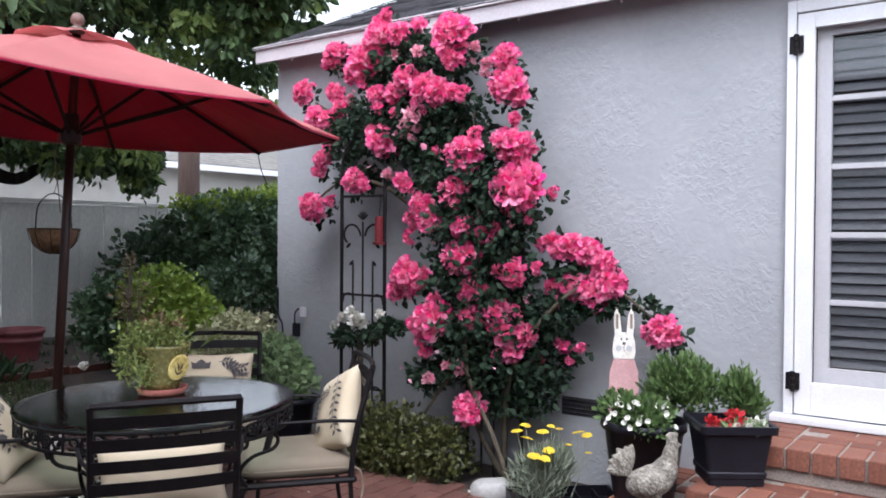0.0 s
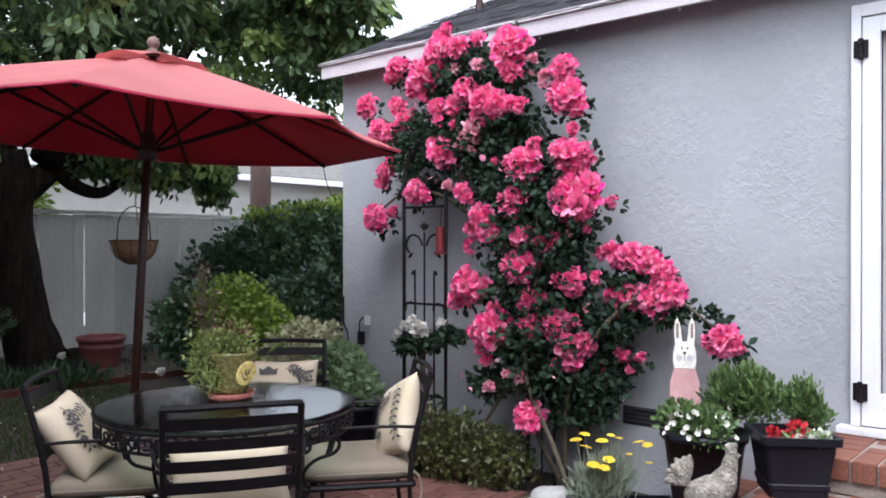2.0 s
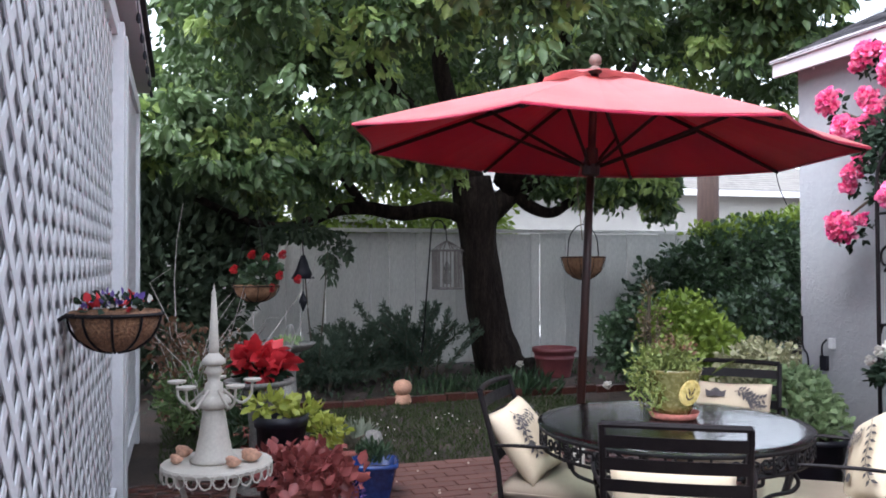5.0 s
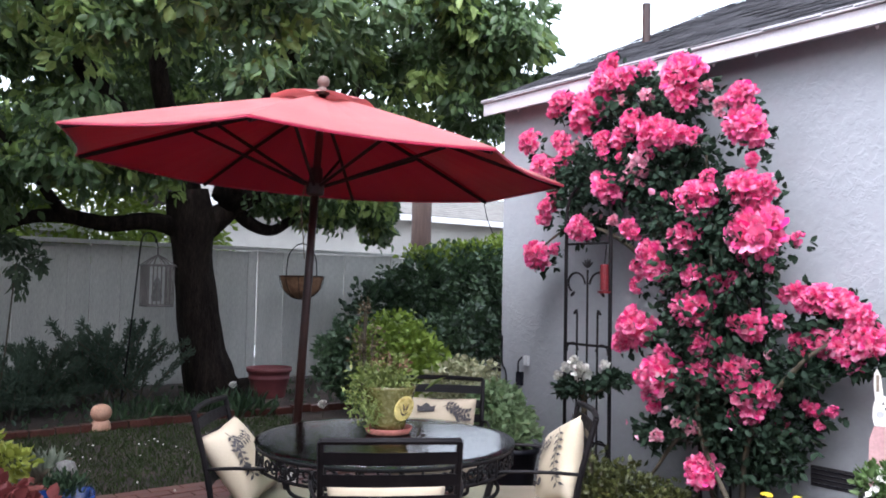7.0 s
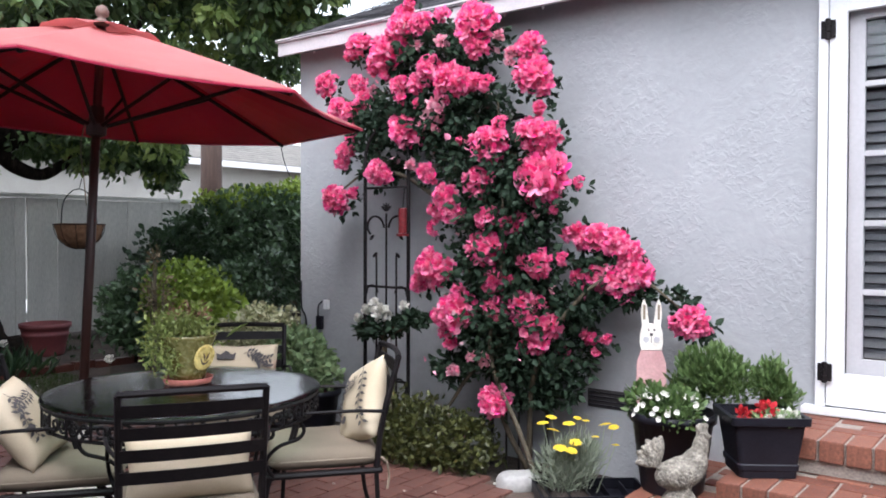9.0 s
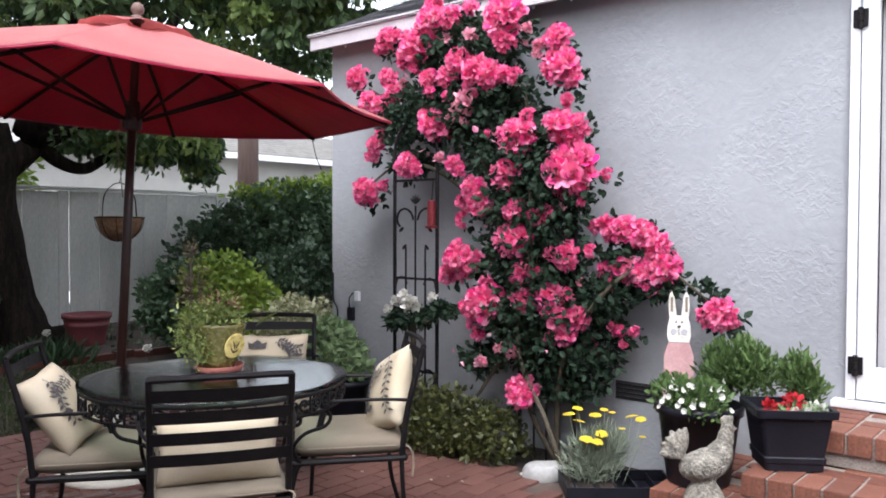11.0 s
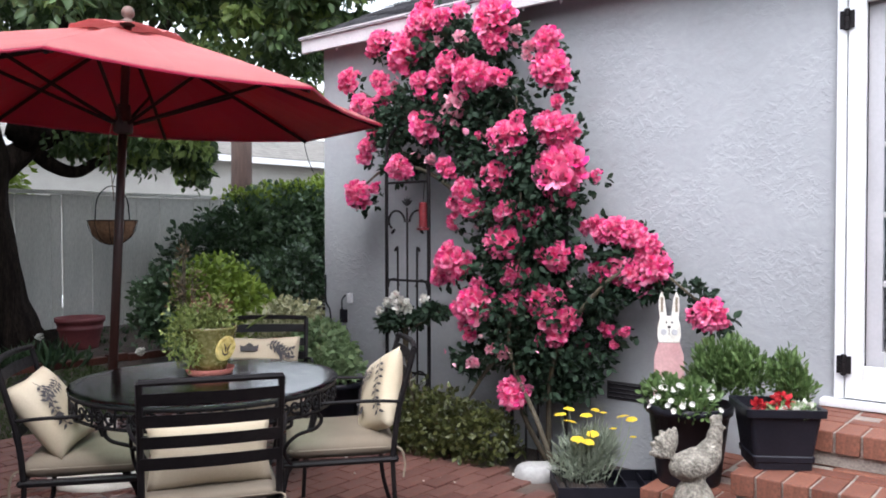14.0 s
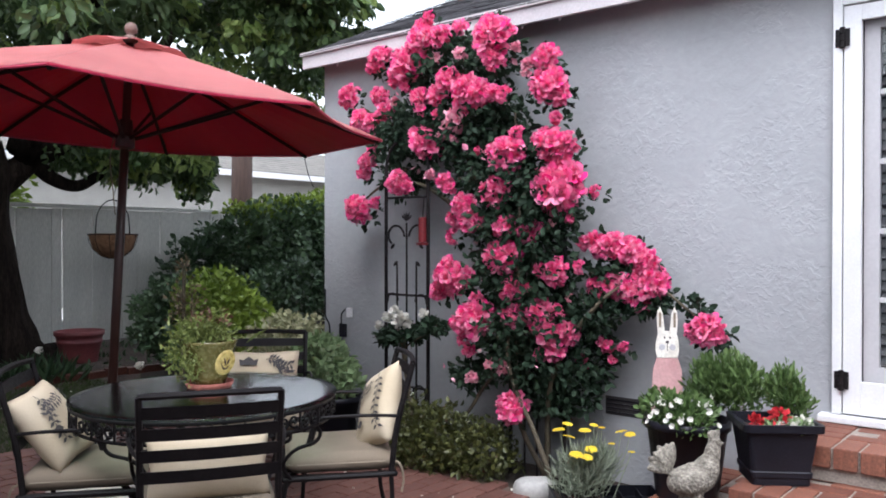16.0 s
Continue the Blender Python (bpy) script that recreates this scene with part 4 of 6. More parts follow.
# ---------------- wrought iron trellises ----------------
def trellis(m, label, w=0.37, h=1.64, lower=0.0):
    t = thing("trellis", label, "trellis", m, group="iron trellises")
    for s in (0, 1):
        part("post", bm_tube([(s * w, 0, lower), (s * w, 0, h + 0.18)], 0.012, 8), IRON, t)
    part("arch", bm_tube([(w / 2 - w / 2 * math.cos(a), 0, h + 0.18 + 0.20 * math.sin(a)) for a in np.linspace(0, math.pi, 17)], 0.010, 7), IRON, t)
    for z in (h, h - 0.62, h - 1.2):
        part("crossbar", bm_tube([(0, 0, z), (w, 0, z)], 0.008, 7), IRON, t)
    for k, x in enumerate((0.27, 0.5, 0.73)):
        part("rod", bm_tube([(x * w, 0, lower), (x * w, 0, h - (0.16 if k == 1 else 0.42))], 0.0065, 6), IRON, t)
    for s in (-1, 1):
        a = bm_tube([Vector((w / 2 + s * v.x, 0, v.z)) for v in scroll(0.105, h - 0.25, 0.085, 0.05, math.pi, -0.9)], 0.007, 6)
        part("scroll", a, IRON, t)
        b = bm_tube([Vector((w / 2 + s * v.x, 0, v.z)) for v in scroll(0.125, h - 0.66, 0.05, 0.045, 3.1, -0.2)], 0.006, 6)
        part("scroll", b, IRON, t)
        b = bm_tube([Vector((w / 2 + s * v.x, 0, v.z)) for v in scroll(0.115, h - 1.24, 0.06, 0.05, 3.1, -0.6)], 0.006, 6)
        part("scroll", b, IRON, t)
        for x, z in ((0.125, h - 0.31), (0.085, h - 0.42)):
            lf = bmesh.new()
            bmesh.ops.create_icosphere(lf, subdivisions=1, radius=1, matrix=Matrix.Translation((w / 2 + s * x * (1 if z > h - 0.4 else 1.15), 0, z)) @ Matrix.Rotation(s * 0.7, 4, 'Y') @ Matrix.Diagonal((0.026, 0.008, 0.012, 1)))
            part("iron_leaf", lf, IRON, t)
    fin = bmesh.new()
    for a in (-0.9, -0.45, 0, 0.45, 0.9):
        bmesh.ops.create_icosphere(fin, subdivisions=1, radius=1, matrix=Matrix.Translation((w / 2 + 0.028 * math.sin(a), 0, h - 0.15 + 0.03 * math.cos(a))) @ Matrix.Rotation(a, 4, 'Y') @ Matrix.Diagonal((0.008, 0.006, 0.032, 1)))
    part("fleur_tip", fin, IRON, t)
    return t
trellis(pose(-3.985, 4.06, 0, 0, 0, -2), "black wrought iron trellis with scrolls against the house wall")
trellis(pose(-3.10, 4.20, 0), "black iron trellis hidden in the climbing rose")

fd = thing("hanging_tin", "small red painted tin hung on the trellis", "ornament", pose(-3.645, 4.03, 1.43))
part("body", bm_lathe([(0.022, -0.075), (0.027, -0.073), (0.027, 0.075), (0.022, 0.08)], 14), REDTIN, fd)
part("tray", bm_lathe([(0.040, -0.092), (0.042, -0.077), (0.027, -0.077)], 14), REDTIN, fd)
part("wire", bm_tube([(0, 0, 0.078), (0.005, 0.01, 0.21)], 0.003, 5), IRON, fd)

# ---------------- the climbing rose ----------------
rose = thing("climbing_rose", "climbing rose covered in variegated hot pink blooms", "rose bush")
def rosette(c, out, r, V, F, petals=22):
    """One open rose: cupped petals in rings round its middle."""
    out = Vector(out).normalized()
    s = out.orthogonal().normalized()
    u = out.cross(s)
    for k in range(petals):
        ring = k / petals
        a = k * 2.399 + random.uniform(-0.3, 0.3)
        d = s * math.cos(a) + u * math.sin(a)
        tilt = 0.15 + 1.15 * ring
        ax = (out * math.cos(tilt) + d * math.sin(tilt)).normalized()
        side = d.cross(out).normalized()
        rr = r * (0.55 + 0.5 * ring) * random.uniform(0.7, 1.3)
        w = rr * 0.42
        p = Vector(c) + d * r * 0.10 * ring
        nrm = ax.cross(side).normalized()
        i = len(V)
        roll = 0.28 * rr * random.uniform(0.2, 1.2)
        V.extend([p, p + ax * rr * 0.55 - side * w + nrm * 0.12 * rr, p + ax * rr * 0.95 - side * w * 0.6 - nrm * roll, p + ax * rr * 1.02 - nrm * roll * 0.5,
                  p + ax * rr * 0.95 + side * w * 0.6 - nrm * roll, p + ax * rr * 0.55 + side * w + nrm * 0.12 * rr])
        F.extend([(i, i + 1, i + 2, i + 3), (i, i + 3, i + 4, i + 5)])
def bloom_mesh(seed, petal=18, count=17, size=0.046):
    """A cluster of roses on the outside of a ball of radius 0.1, facing the garden."""
    random.seed(seed)
    V, F = [], []
    for k in range(count):
        z = 1 - 2 * (k + 0.5) / count
        a = k * 2.399 + seed
        d = Vector((math.sqrt(1 - z * z) * math.cos(a), math.sqrt(1 - z * z) * math.sin(a), z))
        if d.y > 0.6:
            continue
        r = size * random.uniform(0.8, 1.2)
        rosette(d * random.uniform(0.085, 0.115) - d * r, d * 0.8 + Vector((0, -0.6, 0.15)), r, V, F, petal)
    if count > 8:
        rosette(Vector((0.01, -0.065, 0.005)), Vector((0.1, -1, 0.2)), size, V, F, petal)
    return raw_mesh("bloom_cluster", np.array([tuple(v) for v in V]), np.array(F))
BM = [bloom_mesh(k, 26, 24, 0.040) for k in range(7)]
BS = [bloom_mesh(10 + k, 26, 7, 0.062) for k in range(5)]
BP = [bloom_mesh(20 + k, 18, 6, 0.060) for k in range(3)]
# x along the wall, how far it stands out, height, radius
ROSES_CROWN = [(-3.60, 0.40, 2.73, 0.047), (-3.69, 0.38, 2.70, 0.048), (-3.65, 0.39, 2.61, 0.102), (-3.50, 0.41, 2.60, 0.071), (-3.33, 0.44, 2.62, 0.049), (-3.75, 0.37, 2.58, 0.059), (-3.07, 0.46, 2.52, 0.107),
               (-3.10, 0.46, 2.59, 0.060), (-3.07, 0.46, 2.40, 0.066), (-3.81, 0.36, 2.48, 0.107), (-3.92, 0.34, 2.42, 0.064), (-3.82, 0.36, 2.36, 0.048), (-4.18, 0.24, 2.60, 0.075), (-4.25, 0.24, 2.55, 0.052),
               (-4.11, 0.24, 2.62, 0.039), (-4.47, 0.24, 2.37, 0.077), (-4.18, 0.24, 2.34, 0.063), (-4.12, 0.24, 2.23, 0.070), (-4.35, 0.24, 2.19, 0.080), (-4.24, 0.24, 2.16, 0.067)]
ROSES_TOP = [(-3.42, 0.43, 2.32, 0.076), (-3.52, 0.41, 2.25, 0.060), (-3.25, 0.45, 2.22, 0.101), (-3.17, 0.46, 2.21, 0.083), (-3.07, 0.46, 2.20, 0.053), (-3.01, 0.45, 2.19, 0.049), (-3.69, 0.38, 2.26, 0.061),
             (-3.68, 0.38, 2.19, 0.047), (-3.52, 0.41, 2.13, 0.039), (-3.64, 0.39, 1.98, 0.099), (-2.77, 0.38, 2.38, 0.071), (-2.75, 0.37, 2.22, 0.103), (-2.70, 0.35, 2.17, 0.061), (-2.71, 0.36, 2.04, 0.042),
             (-2.93, 0.43, 1.97, 0.042), (-3.18, 0.46, 1.88, 0.026), (-2.99, 0.44, 1.85, 0.104), (-2.76, 0.37, 1.90, 0.086), (-2.65, 0.34, 1.90, 0.063), (-2.68, 0.35, 1.83, 0.057)]
ROSES_MID = [(-4.22, 0.24, 1.98, 0.055), (-4.29, 0.24, 1.90, 0.063), (-4.33, 0.24, 1.83, 0.047), (-3.91, 0.34, 1.74, 0.081), (-3.81, 0.36, 1.71, 0.036), (-3.46, 0.42, 1.72, 0.058), (-3.41, 0.43, 1.68, 0.038),
             (-4.39, 0.24, 1.58, 0.091), (-4.22, 0.24, 1.62, 0.047), (-3.05, 0.45, 1.64, 0.091), (-2.70, 0.35, 1.65, 0.136), (-2.56, 0.22, 1.63, 0.042), (-2.62, 0.34, 1.75, 0.041), (-2.64, 0.34, 1.48, 0.031),
             (-3.27, 0.45, 1.56, 0.083), (-3.24, 0.46, 1.48, 0.070), (-3.36, 0.44, 1.49, 0.051), (-3.39, 0.43, 1.39, 0.048), (-3.00, 0.45, 1.44, 0.061), (-2.88, 0.41, 1.40, 0.054), (-2.82, 0.39, 1.44, 0.038)]
ROSES_LOW = [(-3.01, 0.45, 1.27, 0.094), (-2.94, 0.43, 1.29, 0.048), (-3.37, 0.44, 1.15, 0.105), (-3.50, 0.42, 1.06, 0.062), (-2.80, 0.39, 1.20, 0.041), (-2.71, 0.36, 1.19, 0.070), (-2.59, 0.33, 1.22, 0.038),
             (-2.96, 0.44, 1.09, 0.068), (-2.88, 0.41, 1.10, 0.029), (-3.19, 0.46, 1.03, 0.040), (-3.20, 0.46, 0.91, 0.103), (-3.33, 0.44, 0.88, 0.057), (-2.95, 0.43, 0.94, 0.068), (-2.81, 0.39, 0.96, 0.080),
             (-2.70, 0.35, 0.98, 0.041), (-2.82, 0.39, 0.88, 0.045), (-2.74, 0.37, 0.84, 0.080), (-2.65, 0.34, 0.86, 0.067), (-2.72, 0.36, 0.76, 0.064), (-2.79, 0.38, 0.73, 0.048), (-2.62, 0.22, 0.69, 0.039)]
ROSES_EAST = [(-2.56, 0.22, 1.37, 0.048), (-2.62, 0.22, 1.35, 0.039), (-2.45, 0.22, 1.33, 0.079), (-2.33, 0.22, 1.31, 0.078), (-2.25, 0.22, 1.25, 0.068), (-2.53, 0.22, 1.31, 0.041), (-2.55, 0.22, 1.11, 0.054),
              (-2.50, 0.22, 1.05, 0.048), (-2.42, 0.22, 1.12, 0.069), (-2.32, 0.22, 1.10, 0.081), (-2.22, 0.22, 1.14, 0.083), (-2.27, 0.22, 1.18, 0.056), (-2.28, 0.22, 1.03, 0.047), (-1.92, 0.22, 0.91, 0.081),
              (-1.99, 0.22, 0.91, 0.049), (-1.85, 0.22, 0.90, 0.045), (-3.28, 0.45, 0.79, 0.047), (-3.25, 0.45, 0.72, 0.037), (-2.48, 0.22, 0.80, 0.045), (-2.38, 0.22, 0.79, 0.032), (-2.44, 0.22, 0.72, 0.029),
              (-2.95, 0.43, 0.42, 0.089)]
ROSES_FADED = [(-3.32, 0.45, 2.46, 0.045), (-3.54, 0.41, 2.48, 0.036), (-2.93, 0.43, 2.45, 0.039), (-2.87, 0.41, 2.35, 0.042), (-2.88, 0.41, 2.30, 0.033), (-2.77, 0.38, 2.31, 0.032), (-3.36, 0.44, 2.08, 0.075),
               (-3.45, 0.42, 2.05, 0.041), (-3.50, 0.41, 2.00, 0.038), (-3.13, 0.46, 1.88, 0.020), (-3.37, 0.44, 1.97, 0.031), (-3.59, 0.40, 1.77, 0.042), (-3.78, 0.36, 2.40, 0.040), (-3.01, 0.45, 0.65, 0.049),
               (-3.10, 0.46, 0.66, 0.033), (-3.22, 0.46, 0.57, 0.044), (-2.74, 0.37, 1.46, 0.025), (-2.64, 0.34, 1.05, 0.025), (-4.04, 0.24, 2.29, 0.038), (-3.43, 0.43, 2.38, 0.031)]
BLOOMS = ROSES_CROWN + ROSES_TOP + ROSES_MID + ROSES_LOW + ROSES_EAST
random.seed(9)
for pool, mat in ((BLOOMS, P_PINK), (ROSES_FADED, P_PALE)):
    for x, o, z, r in pool:
        k = r / 0.10 * 1.17
        mesh = random.choice(BP if mat is P_PALE else BM if r > 0.058 else BS)
        m = pose(x, WY - o, z, random.uniform(-20, 20), random.uniform(-60, 60), random.uniform(-18, 18)) @ Matrix.Diagonal((k * random.uniform(0.92, 1.06), k, k * random.uniform(0.86, 1.02), 1))
        piece("rose_bloom", mesh, mat, rose, at=m)
# canes
CANES = (((-2.85, 4.2, 0), (-2.95, 4.05, 0.4), (-3.0, 4.1, 1.0), (-3.15, 4.1, 1.7), (-3.5, 4.15, 2.3)), ((-2.62, 3.95, 0.0), (-2.78, 3.98, 0.3), (-2.98, 4.0, 0.7), (-2.9, 4.0, 1.3), (-3.0, 4.1, 2.1)),
         ((-2.86, 4.22, 0), (-2.75, 4.1, 0.6), (-2.5, 4.12, 1.0), (-2.25, 4.2, 1.15), (-1.95, 4.25, 0.95)), ((-3.1, 4.1, 1.5), (-3.5, 4.15, 1.9), (-4.0, 4.2, 2.1), (-4.4, 4.24, 2.3)),
         ((-3.2, 4.1, 1.4), (-3.7, 4.15, 1.7), (-4.1, 4.2, 1.75), (-4.42, 4.24, 1.62)), ((-2.9, 4.1, 0.8), (-3.15, 4.05, 0.55), (-3.3, 4.05, 0.35), (-3.45, 4.05, 0.22)))
for c in CANES:
    pts = curve(c, 6)
    part("cane", bm_tube(pts, [0.017 - 0.011 * i / len(pts) for i in range(len(pts))], 7), CANE, rose, smooth=True)
body = [(-3.44, 4.16, 2.45, 0.47, 0.20, 0.18), (-3.76, 4.16, 2.08, 0.34, 0.18, 0.22), (-3.31, 4.14, 2.04, 0.42, 0.24, 0.26), (-3.04, 4.12, 1.75, 0.37, 0.26, 0.20), (-2.94, 4.12, 1.49, 0.37, 0.26, 0.23), (-2.98, 4.12, 1.19, 0.37, 0.26, 0.21),
        (-2.95, 4.12, 0.90, 0.37, 0.26, 0.22), (-2.90, 4.14, 0.66, 0.33, 0.22, 0.15), (-2.56, 4.18, 0.97, 0.21, 0.16, 0.13), (-2.40, 4.24, 1.15, 0.20, 0.10, 0.16), (-2.25, 4.24, 1.02, 0.16, 0.08, 0.05), (-2.00, 4.26, 1.03, 0.09, 0.05, 0.05),
        (-3.94, 4.20, 1.78, 0.18, 0.12, 0.07), (-4.07, 4.20, 2.05, 0.18, 0.12, 0.18), (-3.29, 4.06, 0.57, 0.13, 0.10, 0.10), (-2.54, 4.24, 0.72, 0.12, 0.08, 0.18), (-2.62, 4.20, 0.52, 0.10, 0.09, 0.12), (-2.85, 4.18, 0.46, 0.22, 0.14, 0.10)]
foliage("leaves", 11900, body, 0.046, L_ROSE, rose, 0.62, 0.5, -0.1, 0.25)
near = []
for x, o, z, r in BLOOMS + ROSES_FADED:
    near.append((x, WY - o + 0.05, z - r * 0.3, r * 1.25, r * 0.9, r * 1.15))
foliage("bloom_leaves", 2600, near, 0.045, L_ROSE, rose, 0.62, 0.5, -0.1, 0.5)
foliage("loose_petals", 30, [(b[0], b[1] - 0.1, b[2], b[3] * 1.05, b[4], b[5]) for b in body], 0.035, P_PALE, rose, 0.8, 0.5, 0.1, 0.8)

# ---------------- white standard rose in front of the trellis ----------------
wr = thing("white_rose", "small standard rose with white blooms", "rose bush")
part("stem", bm_tube(curve([(-3.70, 3.98, 0), (-3.69, 3.97, 0.35), (-3.73, 3.96, 0.6), (-3.74, 3.95, 0.78)]), [0.014] * 19, 7), CANE, wr)
for q in ((-3.9, 3.93, 0.84), (-3.55, 3.95, 0.8), (-3.68, 3.9, 0.9)):
    part("branch", bm_tube(curve([(-3.73, 3.96, 0.60), (-3.72, 3.95, 0.7), q]), 0.006, 5), CANE, wr)
foliage("leaves", 620, [(-3.72, 3.95, 0.79, 0.15, 0.12, 0.07), (-3.50, 3.97, 0.85, 0.13, 0.08, 0.05), (-3.86, 3.94, 0.76, 0.08, 0.06, 0.06)], 0.042, L_ROSE, wr, 0.6, 0.5, 0.0, 0.2)
for x, y, z, k in ((-3.91, 3.93, 0.834, 0.34), (-3.75, 3.90, 0.915, 0.5), (-3.69, 3.89, 0.878, 0.62), (-3.54, 3.93, 0.93, 0.34), (-3.836, 3.92, 0.892, 0.36)):
    piece("bloom", bloom_mesh(40 + int(k * 10), 20, 4, 0.075), P_WHITE, wr, at=pose(x, y, z, 0, random.uniform(0, 90), 0) @ Matrix.Diagonal((k, k, k, 1)))

# ---------------- a leafy shrub function and the planting by the house ----------------
def shrub(name, label, blobs, n, size, mat, category="shrub", stems=5, width=0.5, **kw):
    t = thing(name, label, category)
    c = np.mean(np.array(blobs)[:, :3], axis=0)
    for k in range(stems):
        b = blobs[k % len(blobs)]
        p0 = (c[0] + random.uniform(-0.06, 0.06), c[1] + random.uniform(-0.06, 0.06), 0)
        q = (b[0] + random.uniform(-0.4, 0.4) * b[3], b[1] + random.uniform(-0.4, 0.4) * b[4], b[2] + 0.4 * b[5])
        mid = ((p0[0] + q[0]) / 2, (p0[1] + q[1]) / 2, q[2] * 0.4)
        part("stem", bm_tube(curve([p0, mid, q]), [0.012 * (1 - 0.04 * i) for i in range(13)], 6), CANE, t)
    foliage("leaves", n, blobs, size, mat, t, width, **kw)
    return t
shrub("low_shrub", "low olive green shrub along the house wall", [(-3.72, 3.98, 0.17, 0.26, 0.20, 0.24), (-3.42, 3.95, 0.18, 0.30, 0.22, 0.22), (-3.14, 3.97, 0.15, 0.22, 0.20, 0.20), (-3.55, 3.85, 0.12, 0.3, 0.15, 0.14)], 4600, 0.034, L_SHRUB, shell=0.45, width=0.62, jit=1.2, out=0.6)
st = thing("stepping_stone", "rough pale boulder on the patio edge", "stone", pose(-2.73, 3.90, 0.035, 0, 0, 38))
sb = bmesh.new()
bmesh.ops.create_icosphere(sb, subdivisions=3, radius=1)
for v in sb.verts:
    v.co = Vector((v.co.x * 0.120, v.co.y * 0.080, max(-0.5, min(0.55, v.co.z + 0.12 * v.co.x)) * 0.092)) * (1 + 0.10 * noise.noise(v.co * 2.2))
part("boulder", sb, PALESTONE, st, smooth=True)

# wall tap and hose plug near the corner
tap = thing("wall_socket", "dark outdoor socket with a cord on the wall", "socket", pose(-4.78, WY, 0.70))
part("cover", bm_box(-0.03, 0.03, -0.03, -0.002, -0.05, 0.05, 0.006), BLACKPLASTIC, tap)
part("cord", bm_tube(curve([(0.0, -0.03, 0.04), (0.02, -0.05, 0.12), (0.04, -0.03, 0.16)]), 0.006, 6), BLACKPLASTIC, tap)
part("holder", bm_box(0.05, 0.09, -0.03, -0.002, 0.10, 0.17, 0.004), WHITE, tap)
cable = thing("wall_cable", "thin dark cable running down the house corner", "cable")
part("cord", bm_tube(curve([(-4.985, WY - 0.008, 1.0), (-4.98, WY - 0.01, 0.8), (-4.93, WY - 0.014, 0.72), (-4.925, WY - 0.014, 0.5)]), 0.006, 6), BLACKPLASTIC, cable)

# light green bush in a black pot at the corner
def black_pot(parent, r, h, m=None, label="black plastic nursery pot"):
    p = part("pot", bm_lathe([(r * 0.72, 0), (r * 0.74, 0.01), (r * 0.95, h * 0.88), (r * 1.03, h * 0.885), (r * 1.05, h), (r * 0.97, h), (r * 0.93, h * 0.86)], 26), BLACKPLASTIC, parent, label, True, at=m)
    part("soil", bm_lathe([(r * 0.93, h * 0.86), (r * 0.5, h * 0.89), (0.01, h * 0.9)], 18), SOIL, parent, at=m)
    return p
cb = thing("corner_bush", "pale green leafy bush in a black pot", "potted plant", pose(-4.38, 3.98, 0))
black_pot(cb, 0.18, 0.33)
foliage("leaves", 3000, [(-0.15, -0.02, 0.52, 0.25, 0.22, 0.15), (-0.02, 0.0, 0.44, 0.22, 0.2, 0.13), (-0.24, 0.08, 0.58, 0.18, 0.18, 0.13)], 0.046, L_PALE, cb, 0.65, shell=0.35, jit=1.2, out=0.5)
shrub("variegated_shrub", "straw and cream variegated shrub", [(-5.75, 4.75, 0.45, 0.42, 0.38, 0.33), (-5.45, 4.55, 0.35, 0.30, 0.30, 0.30), (-6.1, 5.0, 0.40, 0.35, 0.3, 0.3)], 3000, 0.055, L_VARIE, shell=0.35, width=0.6, jit=1.2, out=0.5)
shrub("rounded_shrub", "clipped round dark green shrub", [(-7.85, 4.98, 0.55, 0.50, 0.46, 0.44)], 3400, 0.065, L_IVY, shell=0.55, width=0.7, jit=1.1, out=0.6)
shrub("golden_shrub", "rounded shrub with yellow green new leaves", [(-7.25, 5.00, 0.76, 0.46, 0.40, 0.34), (-7.05, 5.16, 0.5, 0.42, 0.36, 0.38), (-7.1, 4.85, 0.55, 0.3, 0.3, 0.3)], 2700, 0.072, L_LIME, shell=0.4, width=0.7, jit=1.2, out=0.5)
shrub("brown_sapling", "dry brownish shrub with upright stems", [(-6.6, 4.27, 0.80, 0.16, 0.16, 0.30), (-6.6, 4.24, 1.14, 0.07, 0.07, 0.10)], 260, 0.04, L_DRY, stems=8, shell=0.2)
hedge = [(-10.2, 6.72 + 0.42 * i, 0.75 + 0.32 * (i % 2), 0.55 + 0.06 * (i % 3), 0.50, 0.70 - 0.1 * (i % 2)) for i in range(13)]
hedge += [(-9.9, 7.35 + 0.5 * i, 1.30 + 0.10 * (i % 3), 0.55, 0.5, 0.55) for i in range(10)] + [(-10.3, 8.2 + 0.6 * i, 1.62 + 0.06 * i, 0.5, 0.5, 0.42) for i in range(6)]
shrub("leafy_shrub", "loose mid green shrub before the hedge", [(-8.6, 6.75, 0.72, 0.42, 0.42, 0.34), (-8.5, 7.1, 0.95, 0.3, 0.3, 0.2)], 1300, 0.075, L_IVY, shell=0.3, width=0.65, jit=1.2, out=0.5)
shrub("ivy_hedge", "tall dark ivy hedge against the fence", hedge, 26000, 0.085, L_IVY, "hedge", 10, 0.7, shell=0.6, out=0.9, up=-0.1)
shrub("hedge_tips", "fresh green shoots above the hedge", [(-10.0, 9.2, 2.02, 0.5, 0.7, 0.2), (-10.1, 8.3, 1.93, 0.4, 0.6, 0.14), (-10.0, 7.5, 1.80, 0.3, 0.5, 0.14)], 1500, 0.08, L_LIME, "hedge", 3, 0.6, shell=0.2)

